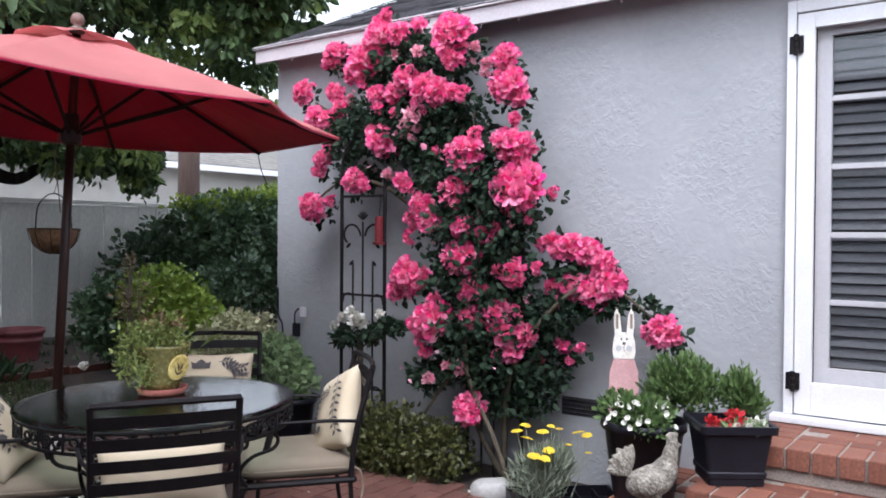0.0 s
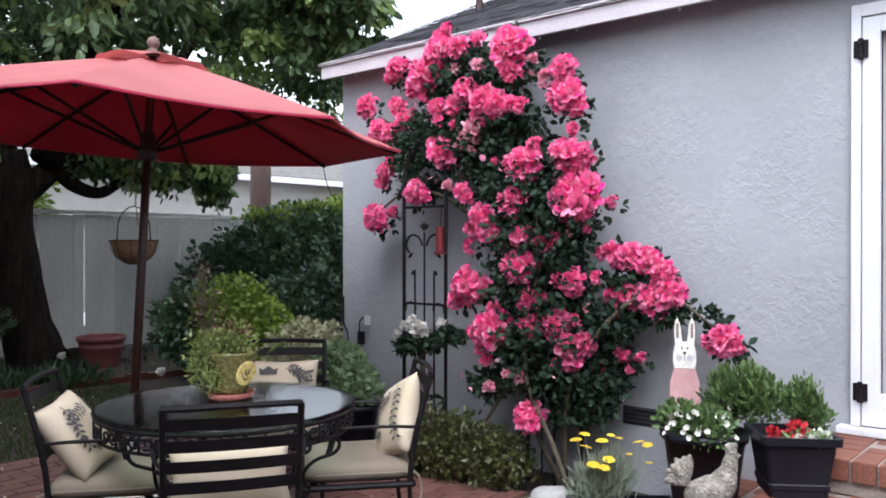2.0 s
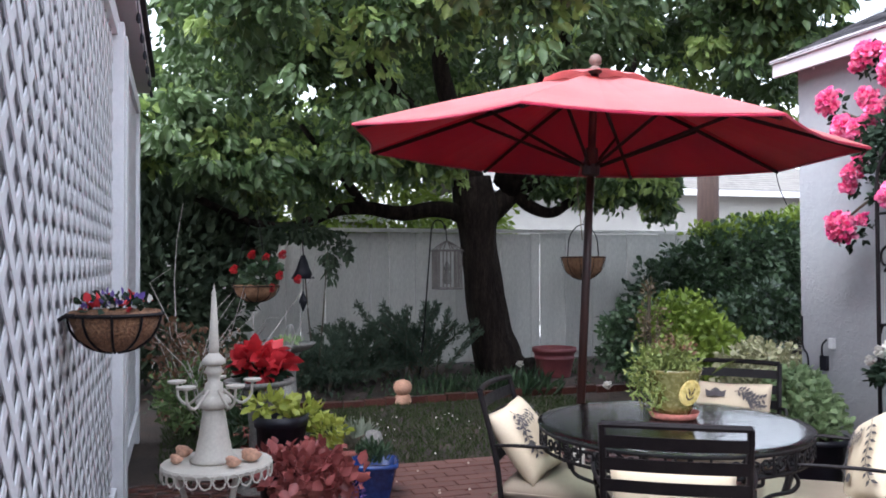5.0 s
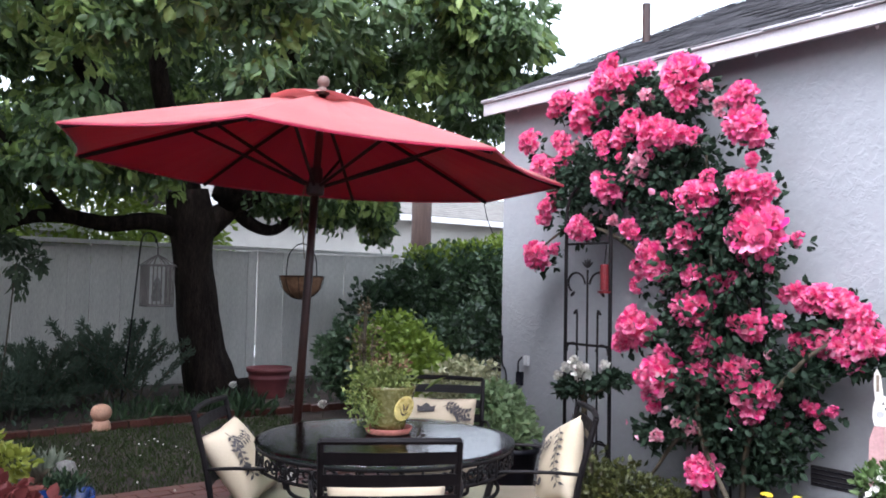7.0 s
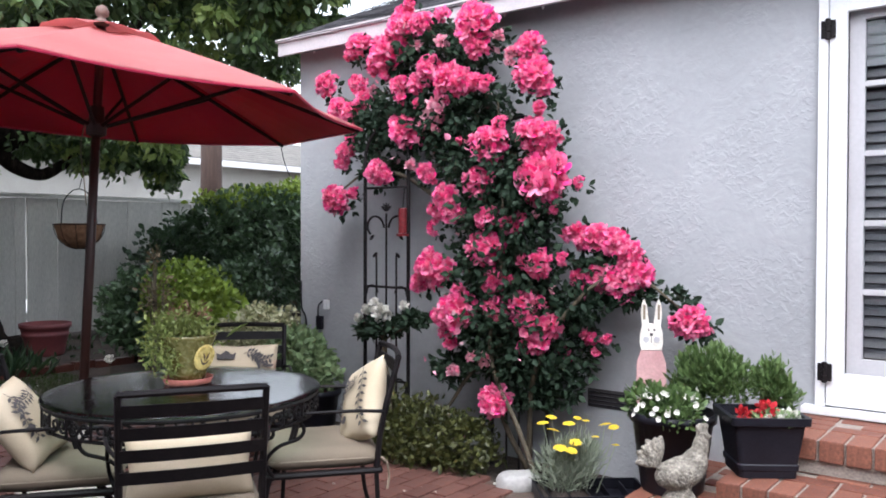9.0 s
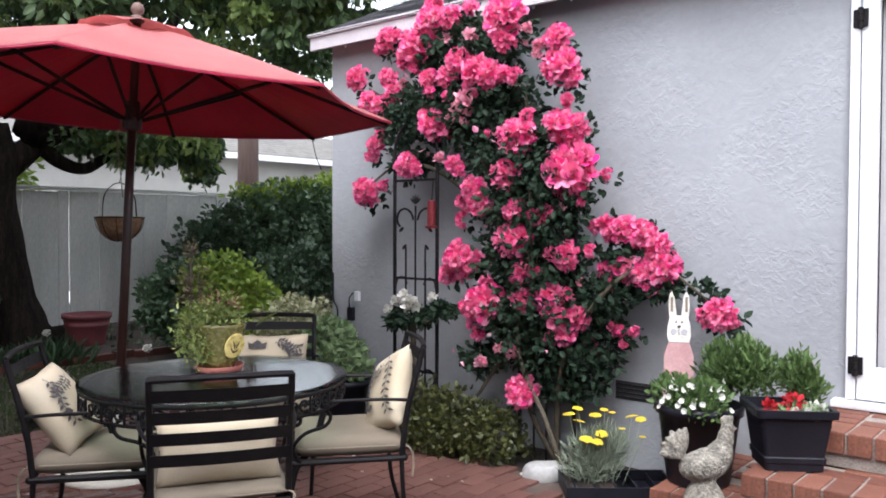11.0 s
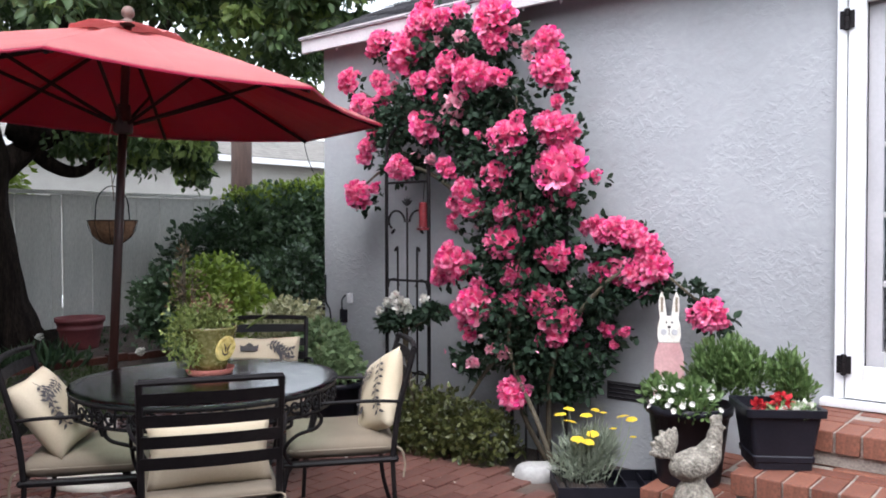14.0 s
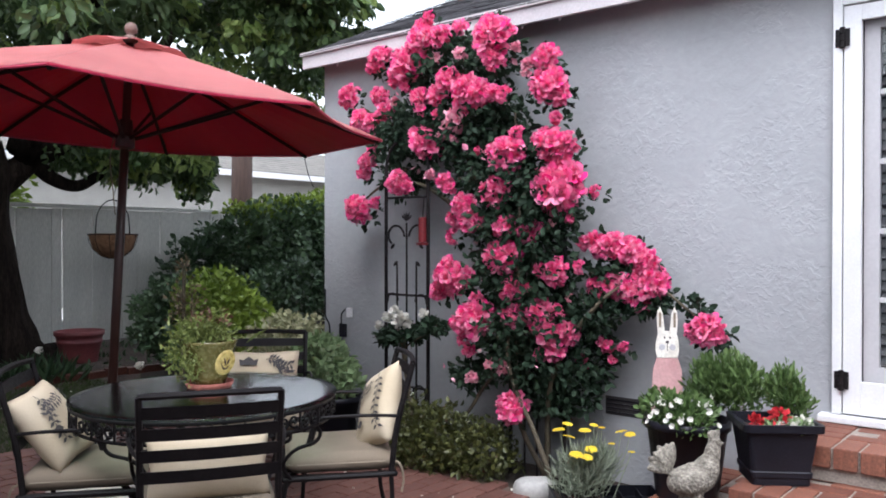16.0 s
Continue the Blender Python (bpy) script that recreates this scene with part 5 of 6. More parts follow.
# ---------------- the big tree ----------------
tree = thing("shade_tree", "large spreading shade tree with a dark leaning trunk", "tree")
trunk = bm_tube(curve([(-9.95, 4.25, -0.06), (-9.95, 4.20, 0.06), (-9.95, 4.09, 0.40), (-9.95, 4.017, 0.83), (-9.95, 3.933, 1.39), (-9.95, 3.891, 1.81), (-9.95, 3.875, 2.05), (-9.95, 3.82, 2.45)], 4), list(np.interp(np.linspace(0, 1, 29), (0, 0.07, 0.18, 0.32, 0.5, 0.7, 0.86, 1), (0.56, 0.44, 0.30, 0.25, 0.238, 0.25, 0.285, 0.25))), 20)
for v in trunk.verts:
    v.co += Vector((1, 1, 0)) * 0.05 * noise.noise(Vector((v.co.x * 5, v.co.y * 5, v.co.z * 1.2)))
part("trunk", trunk, BARK, tree, smooth=True)
BRANCHES = (((-9.95, 3.95, 1.95), (-9.92, 4.12, 2.08), (-9.85, 4.36, 2.30), (-9.7, 4.65, 2.50), (-9.4, 5.2, 3.0), (-8.9, 5.8, 4.2)), ((-9.95, 3.84, 2.3), (-9.8, 3.65, 2.9), (-9.6, 3.3, 3.8), (-9.2, 3.2, 5.2)),
            ((-9.95, 3.82, 1.92), (-9.93, 3.60, 2.02), (-9.9, 3.30, 2.05), (-9.9, 2.90, 1.99), (-9.9, 2.45, 2.05), (-9.85, 2.05, 2.0), (-9.8, 1.6, 1.82), (-9.7, 1.1, 1.85), (-9.5, 0.5, 2.1)),
            ((-9.85, 4.36, 2.28), (-9.88, 4.60, 2.10), (-9.9, 4.90, 2.03), (-9.9, 5.18, 2.18), (-9.9, 5.5, 2.33), (-9.8, 6.3, 2.6)), ((-9.85, 4.3, 2.3), (-8.8, 4.3, 3.4), (-7.8, 4.2, 4.0), (-6.9, 4.1, 4.3)), ((-9.9, 3.6, 2.6), (-9.0, 2.6, 3.2), (-8.0, 1.8, 3.7), (-7.2, 1.2, 3.9)),
            ((-9.9, 3.6, 2.8), (-10.6, 3.0, 3.6), (-11.6, 2.2, 4.6)), ((-9.8, 4.2, 2.4), (-10.6, 4.8, 3.6), (-11.4, 5.6, 4.6)), ((-9.9, 2.45, 2.05), (-9.6, 2.1, 2.4), (-9.3, 1.6, 2.9)))
LIMB_R = (0.17, 0.17, 0.115, 0.085, 0.13, 0.13, 0.13, 0.13, 0.06)
for k, c in enumerate(BRANCHES):
    pts = curve(c, 6)
    part("limb", bm_tube(pts, [LIMB_R[k] * (1 - 0.75 * i / len(pts)) + 0.01 for i in range(len(pts))], 10), BARK, tree, smooth=True)
random.seed(21)
lobes = []
for k in range(150):
    a, u = random.uniform(0, 2 * math.pi), random.random() ** 0.55
    rx = 4.0 * u
    x, y = -9.7 + rx * math.cos(a), 3.6 + rx * math.sin(a) * 0.98
    topz = 6.3 - 2.4 * u * u
    low = 2.75 + 0.25 * math.sin(3 * a) + 0.15 * random.random()
    z = random.uniform(low + 0.45, max(low + 0.6, topz))
    lobes.append((x, y, z, random.uniform(0.34, 0.62), random.uniform(0.34, 0.62), random.uniform(0.26, 0.38)))
def left_of_pole_sightline(P):
    """Keeps low leaves left of a camera sight line, so the pole behind the fence shows in its view."""
    return ((P[:, 1] - 0.28) < 0.69 * (-0.43 - P[:, 0])) | (P[:, 2] > 2.95)
def clumps(C, R, per):
    """Domes of drooping leaves, each clump on the end of its own twig: feet, directions and lengths of the leaves."""
    n = len(C) * per
    d = unit(rng.normal(size=(n, 3)) + np.array([0, 0, 0.75]))
    P = np.repeat(C, per, 0) + d * np.repeat(R, per)[:, None] * (0.45 + 0.6 * rng.random((n, 1))) * np.array([1, 1, 0.7])
    D = d * np.array([0.75, 0.75, 0.1]) + rng.normal(size=(n, 3)) * 0.32 + np.array([0, 0, -0.75])
    return P, D, 0.075 + 0.065 * rng.random(n)
def leafage(C, R, per, share):
    # a random share of clumps gets the paler, light-carrying leaf colour
    fresh = rng.random(len(C)) < share
    for name, some, mat, label in (("crown", ~fresh, L_TREE, "drooping mid green leaves"), ("new_growth", fresh, L_SKYLIT, "drooping leaves with skylight put into a pale lime")):
        P, D, L = clumps(C[some], R[some], per)
        ok = left_of_pole_sightline(P)
        piece(name, leaf_mesh(name, P[ok], D[ok], L[ok], 0.55, 0.2, 0.25), mat, tree, label)["kind"] = "stuff"
B = np.array(lobes)
nc = 1250
kk = rng.integers(0, len(B), nc)
dd = unit(rng.normal(size=(nc, 3)) + np.array([0, 0, 0.2]))
leafage(B[kk, :3] + dd * B[kk, 3:] * (0.7 + 0.4 * rng.random((nc, 1))), rng.uniform(0.15, 0.30, nc), 58, 0.32)
DROOP = [(-8.9, 6.2, 2.45, 0.5, 0.6, 0.35), (-9.6, 5.6, 2.4, 0.5, 0.7, 0.3), (-8.7, 1.0, 2.45, 0.6, 0.6, 0.35), (-8.3, 2.2, 2.7, 0.6, 0.5, 0.4), (-9.0, 0.1, 2.7, 0.7, 0.7, 0.5), (-9.7, 6.4, 2.15, 0.2, 0.25, 0.25), (-8.4, 1.3, 2.25, 0.6, 0.7, 0.4),
         (-8.3, 0.5, 2.5, 0.6, 0.6, 0.5), (-8.2, 2.1, 2.45, 0.5, 0.6, 0.4), (-8.6, 3.0, 2.6, 0.6, 0.6, 0.35), (-9.6, 2.3, 2.75, 0.6, 0.7, 0.35), (-9.9, 1.5, 2.65, 0.6, 0.6, 0.35), (-9.9, 3.1, 2.65, 0.5, 0.5, 0.3), (-10.0, 5.2, 2.4, 0.5, 0.6, 0.25),
         (-9.8, 5.8, 2.35, 0.4, 0.6, 0.28), (-9.6, 6.35, 2.40, 0.3, 0.35, 0.28), (-9.9, 4.9, 2.45, 0.4, 0.4, 0.25), (-9.6, 6.15, 2.05, 0.10, 0.15, 0.22)]
kk = rng.integers(0, len(B), 480)
leafage(B[kk, :3] + rng.normal(size=(480, 3)) * 0.28, rng.uniform(0.18, 0.32, 480), 45, 0.05)
low, _ = in_blobs(300, DROOP, 0.3)
leafage(low, rng.uniform(0.13, 0.24, 300), 50, 0.30)

# the lime leaf colour stands in for light on this tree
nt = shrub("neighbour_tree", "yellow green tree beyond the fence, sunlight in its leaf colour", [(-13.2, 0.6, 2.3, 0.9, 1.0, 0.8), (-13.3, 2.2, 2.2, 0.9, 1.0, 0.7), (-13.1, 3.6, 2.3, 0.8, 0.9, 0.7), (-13.6, -1.0, 2.6, 1.0, 1.0, 1.0), (-13.4, 5.0, 2.1, 0.7, 0.8, 0.5)], 9000, 0.13, L_LIME, "tree", 6, 0.5, shell=0.3, up=-0.3)

# ---------------- pots, rabbit and rooster by the steps ----------------
bp = thing("window_box", "square black plastic planter with succulents and red flowers", "planter", pose(-1.462, 3.80, 0.352, 0, 0, 35) @ Matrix.Diagonal((0.90, 0.90, 0.97, 1)))
bx = bmesh.new()
prof = [(0.130, 0.0), (0.132, 0.03), (0.138, 0.034), (0.140, 0.055), (0.134, 0.06), (0.158, 0.225), (0.178, 0.23), (0.180, 0.262), (0.158, 0.262), (0.152, 0.20)]
rings = []
for r, z in prof:
    ring = []
    for sx, sy in ((1, 1), (-1, 1), (-1, -1), (1, -1)):
        for k in range(4):
            a = math.atan2(sy, sx) - math.pi / 4 + k * math.pi / 6
            ring.append(bx.verts.new((sx * (r - 0.02) + 0.02 * math.cos(a), sy * (r * 0.92 - 0.02) + 0.02 * math.sin(a), z)))
    rings.append(ring)
for a, b in zip(rings, rings[1:]):
    for k in range(16):
        bx.faces.new((a[k], a[(k + 1) % 16], b[(k + 1) % 16], b[k]))
bx.faces.new(rings[0][::-1])
part("box", bx, BLACKPLASTIC, bp)
part("soil", bm_box(-0.15, 0.15, -0.135, 0.135, 0.19, 0.215), SOIL, bp)
def succulent(name, n, blobs, parent, mat, size=0.045, upw=0.9):
    foliage(name, n, blobs, size, mat, parent, 0.38, 0.45, upw, 0.3)
succulent("upright_succulent", 800, [(0.06, 0.02, 0.38, 0.085, 0.08, 0.11), (0.10, 0.0, 0.32, 0.08, 0.07, 0.07)], bp, L_JADE, 0.036)
foliage("red_flowers", 90, [(0.0, -0.09, 0.285, 0.035, 0.03, 0.03), (-0.10, -0.06, 0.26, 0.03, 0.03, 0.02)], 0.024, P_RED, bp, 0.8, 0.8, 0.4, 0.4)
foliage("small_white_flowers", 260, [(0.09, -0.09, 0.255, 0.06, 0.04, 0.03), (0.02, -0.12, 0.25, 0.05, 0.03, 0.02)], 0.014, P_WHITE, bp, 0.8, 0.8, 0.4, 0.4)
foliage("edging_leaves", 320, [(0.04, -0.09, 0.24, 0.12, 0.04, 0.03)], 0.03, L_PALE, bp, 0.5, 0.5, 0.4, 0.3)

pp = thing("petunia_pot", "round black pot with white trailing petunias", "potted plant", pose(-1.87, 3.86, 0.182))
black_pot(pp, 0.19, 0.36)
foliage("leaves", 900, [(-0.02, -0.06, 0.40, 0.19, 0.13, 0.07), (0.05, -0.12, 0.36, 0.12, 0.08, 0.07), (-0.12, 0.0, 0.42, 0.10, 0.08, 0.05)], 0.036, L_JADE, pp, 0.5, 0.6, 0.4, 0.3)
succulent("succulent_bush", 2200, [(0.12, 0.12, 0.53, 0.15, 0.13, 0.13), (0.22, 0.10, 0.50, 0.13, 0.1, 0.13), (0.05, 0.16, 0.47, 0.12, 0.1, 0.10)], pp, L_JADE, 0.037)
def trumpet():
    bm = bmesh.new()
    mid = [bm.verts.new((0.006 * math.cos(a), 0.006 * math.sin(a), -0.012)) for a in np.linspace(0, 2 * math.pi, 11)[:-1]]
    edge = [bm.verts.new(((0.021 + 0.003 * (k % 2)) * math.cos(a), (0.021 + 0.003 * (k % 2)) * math.sin(a), 0.004)) for k, a in enumerate(np.linspace(0, 2 * math.pi, 11)[:-1])]
    for k in range(10):
        bm.faces.new((mid[k], mid[(k + 1) % 10], edge[(k + 1) % 10], edge[k]))
    bm.faces.new(mid[::-1])
    me = bpy.data.meshes.new("petunia_flower")
    bm.to_mesh(me)
    bm.free()
    return me
tm = trumpet()
random.seed(31)
for k in range(36):
    a = random.uniform(-2.6, 0.3)
    r, z = random.uniform(0.10, 0.23), 0
    z = 0.47 - 0.9 * max(0, r - 0.13) - random.uniform(0, 0.04)
    piece("petunia_flower", tm, P_WHITE, pp, at=pose(r * math.cos(a), r * math.sin(a) - 0.01, z, random.uniform(40, 75), 0, math.degrees(a) + 90 + random.uniform(-25, 25)) @ Matrix.Diagonal((0.62, 0.62, 0.62, 1)))

rb = thing("wooden_rabbit", "tall flat wooden rabbit painted white and pink", "garden ornament", pose(-2.095, 4.15, 0.0, -3, 0, 28))
def plank(outline, depth, z0=0.0):
    bm = bmesh.new()
    f = [bm.verts.new((x, -depth / 2, z)) for x, z in outline]
    b = [bm.verts.new((x, depth / 2, z)) for x, z in outline]
    bm.faces.new(f), bm.faces.new(b[::-1])
    for i in range(len(f)):
        j = (i + 1) % len(f)
        bm.faces.new((f[j], f[i], b[i], b[j]))
    return bm
part("dress", plank([(-0.075, 0.30), (0.075, 0.30), (0.078, 0.45), (0.072, 0.70), (0.052, 0.762), (-0.052, 0.762), (-0.072, 0.70), (-0.078, 0.45)], 0.022), RABBITPINK, rb, "pink painted body")
part("head", plank([(-0.05, 0.765), (0.05, 0.765), (0.058, 0.80), (0.056, 0.85), (0.046, 0.885), (0.052, 0.95), (0.048, 1.00), (0.036, 1.025), (0.022, 0.99), (0.012, 0.90), (-0.012, 0.90), (-0.022, 0.99), (-0.036, 1.025), (-0.048, 1.00), (-0.052, 0.95), (-0.046, 0.885), (-0.056, 0.85), (-0.058, 0.80)], 0.022), RABBITWHITE, rb, "chalky white head with long ears")
part("stake", bm_box(-0.02, 0.02, 0.012, 0.03, 0.0, 0.6), CANE, rb)
fc = bmesh.new()
for x in (-0.014, 0.014):
    bm_box(x - 0.004, x + 0.004, -0.0135, -0.0115, 0.862, 0.872, bm=fc)
bm_box(-0.008, 0.008, -0.0135, -0.0115, 0.838, 0.850, bm=fc)
bm_box(-0.0015, 0.0015, -0.0135, -0.0115, 0.80, 0.838, bm=fc)
part("face", fc, EMBROID, rb, "painted eyes and nose")
for s in (-1, 1):
    part("cheek", bm_lathe([(0.016, 0), (0.015, 0.002)], 14), SCREENGREY, rb, at=pose(s * 0.026, -0.011, 0.818, 90, 0, 0))
    part("ear_lining", bm_box(s * 0.036 - 0.006, s * 0.036 + 0.006, -0.0135, -0.0115, 0.92, 0.995), CUSHION, rb)
part("heart_button", bm_box(-0.007, 0.007, -0.0135, -0.0115, 0.59, 0.605, 0.0008), EMBROID, rb)

# rooster: one cast stone figure on its plinth
rt = bmesh.new()
def blob(bm, c, s, rot=(0, 0, 0), sub=3):
    bmesh.ops.create_icosphere(bm, subdivisions=sub, radius=1, matrix=Matrix.LocRotScale(c, Euler([radians(a) for a in rot]), s))
blob(rt, (0.0, 0, 0.335), (0.105, 0.065, 0.062), (0, -12, 0))
blob(rt, (0.055, 0, 0.365), (0.055, 0.05, 0.075), (0, 22, 0))
blob(rt, (0.082, 0, 0.43), (0.034, 0.032, 0.062), (0, 8, 0))
blob(rt, (0.090, 0, 0.482), (0.026, 0.024, 0.028))
blob(rt, (0.118, 0, 0.478), (0.020, 0.010, 0.010), (0, 15, 0))
blob(rt, (0.106, 0, 0.452), (0.010, 0.013, 0.020))
for k in range(4):
    blob(rt, (0.070 + 0.012 * k, 0, 0.508 + 0.006 * (k % 2)), (0.011, 0.009, 0.016), sub=2)
for k in range(6):
    a = 0.15 + 0.30 * k
    blob(rt, (-0.085 - 0.050 * math.cos(a), 0.014 * (k % 2) - 0.007, 0.365 + 0.062 * math.sin(a)), (0.056, 0.017, 0.020), (0, math.degrees(a), 0), 2)
for s in (-1, 1):
    blob(rt, (-0.01, s * 0.052, 0.335), (0.065, 0.020, 0.042), (0, -12, 0), 2)
    blob(rt, (0.01, s * 0.022, 0.265), (0.034, 0.026, 0.05), sub=2)
blob(rt, (0.0, 0, 0.16), (0.088, 0.078, 0.13))
blob(rt, (0.005, 0, 0.06), (0.105, 0.09, 0.07))
for v in rt.verts:
    v.co += v.co.normalized() * 0.008 * noise.noise(v.co * 40)
roo = part("rooster_statue", rt, ROOSTER, None, smooth=True, at=pose(-1.675, 3.45, 0.03, 0, 0, 38) @ Matrix.Diagonal((1.0, 1.0, 1.06, 1)))
tagged(roo, "weathered grey cast stone rooster on a plinth", "statue")
rm = roo.modifiers.new("join", 'REMESH')
rm.mode, rm.voxel_size, rm.use_smooth_shade = 'VOXEL', 0.007, True
sm = roo.modifiers.new("soften", 'SMOOTH')
sm.iterations, sm.factor = 2, 0.5

tr = thing("yarrow_tray", "black nursery tray of silvery yarrow with yellow flower heads", "potted plant", pose(-2.40, 3.93, 0, 0, 0, 40))
t1 = bmesh.new()
for a in ((-0.21, 0.34, -0.18, -0.17), (-0.21, 0.34, 0.12, 0.13), (-0.21, -0.20, -0.17, 0.12), (0.33, 0.34, -0.17, 0.12)):
    bm_box(*a, 0.012, 0.075, bm=t1)
bm_box(-0.20, 0.33, -0.17, 0.12, 0.012, 0.018, bm=t1)
part("tray", t1, BLACKPLASTIC, tr)
for k in range(5):
    part("divider", bm_box(-0.20 + 0.1 * k + 0.045, -0.20 + 0.1 * k + 0.051, -0.168, 0.118, 0.018, 0.06), BLACKPLASTIC, tr)
part("soil", bm_box(-0.195, 0.06, -0.165, 0.115, 0.019, 0.05), SOIL, tr)
foliage("feathery_leaves", 1450, [(-0.07, 0.0, 0.13, 0.16, 0.12, 0.10), (-0.05, 0, 0.22, 0.14, 0.1, 0.07), (0.04, 0.02, 0.2, 0.1, 0.08, 0.12)], 0.06, L_GREY, tr, 0.09, 0.4, 0.9, 0.2)
def yarrow_head():
    V, F = [], []
    random.seed(4)
    for k in range(40):
        r, a = 0.03 * math.sqrt(k / 40), k * 2.399
        c = Vector((r * math.cos(a), r * math.sin(a), 0.006 * (1 - (r / 0.03) ** 2)))
        i = len(V)
        V += [c + Vector((0.006 * math.cos(b), 0.006 * math.sin(b), 0.003 * (j % 2))) for j, b in enumerate(np.linspace(0, 5.3, 6))]
        F.append(tuple(range(i, i + 6)))
    return raw_mesh("yarrow_head", np.array([tuple(v) for v in V]), np.array(F))
yh = yarrow_head()
random.seed(41)
HEADS = ((-0.17, 0.02, 0.39, 1), (-0.13, -0.05, 0.37, 1), (-0.12, 0.06, 0.41, 0.9), (-0.04, 0.0, 0.39, 1), (-0.10, -0.09, 0.29, 1.1), (-0.05, -0.10, 0.28, 1), (-0.02, -0.06, 0.31, 1), (0.16, 0.06, 0.37, 1.0), (0.20, 0.04, 0.36, 0.9), (0.02, 0.08, 0.40, 0.7))
for x, y, z, k in HEADS:
    part("flower_stem", bm_tube(curve([(x * 0.5 - 0.03, y * 0.4, 0.05), (x * 0.8, y * 0.8, z * 0.6), (x, y, z)], 4), 0.0028, 5), L_GREY, tr)
    piece("flower_head", yh, P_YELLOW, tr, at=pose(x, y, z, random.uniform(-15, 25), random.uniform(-15, 15), 0) @ Matrix.Diagonal((k, k, k, 1)))
for x, y, z in ((0.05, 0.02, 0.40), (0.09, -0.03, 0.33), (0.19, -0.04, 0.29)):
    part("flower_stem", bm_tube([(x * 0.5, y, 0.05), (x, y, z)], 0.0028, 5), L_GREY, tr)
    piece("bud_head", yh, P_WHITE, tr, at=pose(x, y, z) @ Matrix.Diagonal((0.6, 0.6, 0.6, 1)))

# ---------------- beds by the fence ----------------
tp = thing("terracotta_pot", "large banded red terracotta pot beside the tree", "pot", pose(-9.48, 4.72, 0))
part("body", bm_lathe([(0.19, -0.02), (0.20, 0.02), (0.235, 0.20), (0.245, 0.21), (0.245, 0.235), (0.24, 0.24), (0.255, 0.29), (0.27, 0.295), (0.272, 0.345), (0.25, 0.345), (0.22, 0.15), (0.02, 0.14)], 32), MAROONPOT, tp, smooth=True)
def coco_basket(m, r, name, label, deep=0.85):
    t = thing(name, label, "hanging basket", m)
    part("liner", bm_lathe([(0.02, -r * deep), (r * 0.45, -r * deep * 0.92), (r * 0.82, -r * deep * 0.6), (r, 0.0), (r * 0.95, 0.012), (r * 0.9, -0.03), (0.05, -0.05)], 28), COCO, t, smooth=True)
    for k in range(10):
        a = 2 * math.pi * k / 10
        pts = [(1.02 * r * math.cos(b) * math.cos(a), 1.02 * r * math.cos(b) * math.sin(a), -(deep + 0.02) * r * math.sin(b)) for b in np.linspace(0, 1.45, 9)]
        part("wire", bm_tube(pts, 0.004, 5), IRON, t)
    part("rim_wire", bm_tube([(1.03 * r * math.cos(a), 1.03 * r * math.sin(a), 0.0) for a in np.linspace(0, 2 * math.pi, 33)], 0.006, 5), IRON, t)
    return t
hb = coco_basket(pose(-10.05, 5.43, 1.455), 0.29, "fence_basket", "empty brown coco fibre basket hung at the fence", 1.03)
for s in (-1, 1):
    part("hanger", bm_tube(curve([(s * 0.06, s * -0.26, 0.0), (s * 0.055, s * -0.23, 0.26), (0.02 * s, -0.11 * s, 0.40), (0, 0, 0.44)]), 0.008, 5), IRON, hb)
part("cord", bm_tube([(0, 0, 0.44), (0.12, 0.05, 0.86)], 0.004, 5), IRON, hb)
hk = thing("shepherd_hook", "tall black iron shepherd's hook in the bed", "plant hook")
part("rod", bm_tube([(-9.66, 3.04, 0), (-9.65, 3.10, 0.6), (-9.63, 3.19, 1.78)] + [Vector((-9.63 + 0.02, 3.27 - 0.08 * math.cos(a), 1.80 + 0.10 * math.sin(a))) for a in np.linspace(0, 3.3, 12)], 0.009, 7), IRON, hk)
bc = thing("bird_cage", "small white wire bird cage on a hook", "bird cage", pose(-9.60, 3.375, 1.085))
for z in (0.0, 0.45):
    part("ring", bm_tube([(-0.14, -0.14, z), (0.14, -0.14, z), (0.14, 0.14, z), (-0.14, 0.14, z), (-0.14, -0.14, z)], 0.011, 5), RUSTWIRE, bc)
for k in range(7):
    x = -0.14 + k * 0.0467
    for yy in (-0.14, 0.14):
        part("bar", bm_tube([(x, yy, 0), (x, yy, 0.45)], 0.007, 5), RUSTWIRE, bc)
    if 0 < k < 6:
        for xx in (-0.14, 0.14):
            part("bar", bm_tube([(xx, x, 0), (xx, x, 0.45)], 0.007, 5), RUSTWIRE, bc)
part("cage_floor", bm_box(-0.14, 0.14, -0.14, 0.14, -0.012, -0.001), RUSTWIRE, bc)
for sx, sy in ((-1, -1), (1, -1), (1, 1), (-1, 1), (0, -1), (0, 1), (-1, 0), (1, 0)):
    part("roof_wire", bm_tube([(sx * 0.16, sy * 0.16, 0.44), (sx * 0.06, sy * 0.06, 0.53), (0, 0, 0.57)], 0.007, 5), RUSTWIRE, bc)
part("hanger", bm_tube([(0, 0, 0.56), (0.01, -0.01, 0.66), (0.0, -0.02, 0.76)], 0.006, 5), IRON, bc)
part("ornament", bm_lathe([(0.05, 0.05), (0.06, 0.10), (0.03, 0.2), (0.045, 0.25), (0.01, 0.32)], 14), STONE, bc)
ur = thing("terracotta_figure", "pale terracotta ball ornament on a small pot", "garden ornament", pose(-8.19, 2.44, 0) @ Matrix.Diagonal((0.76, 0.76, 0.72, 1)))
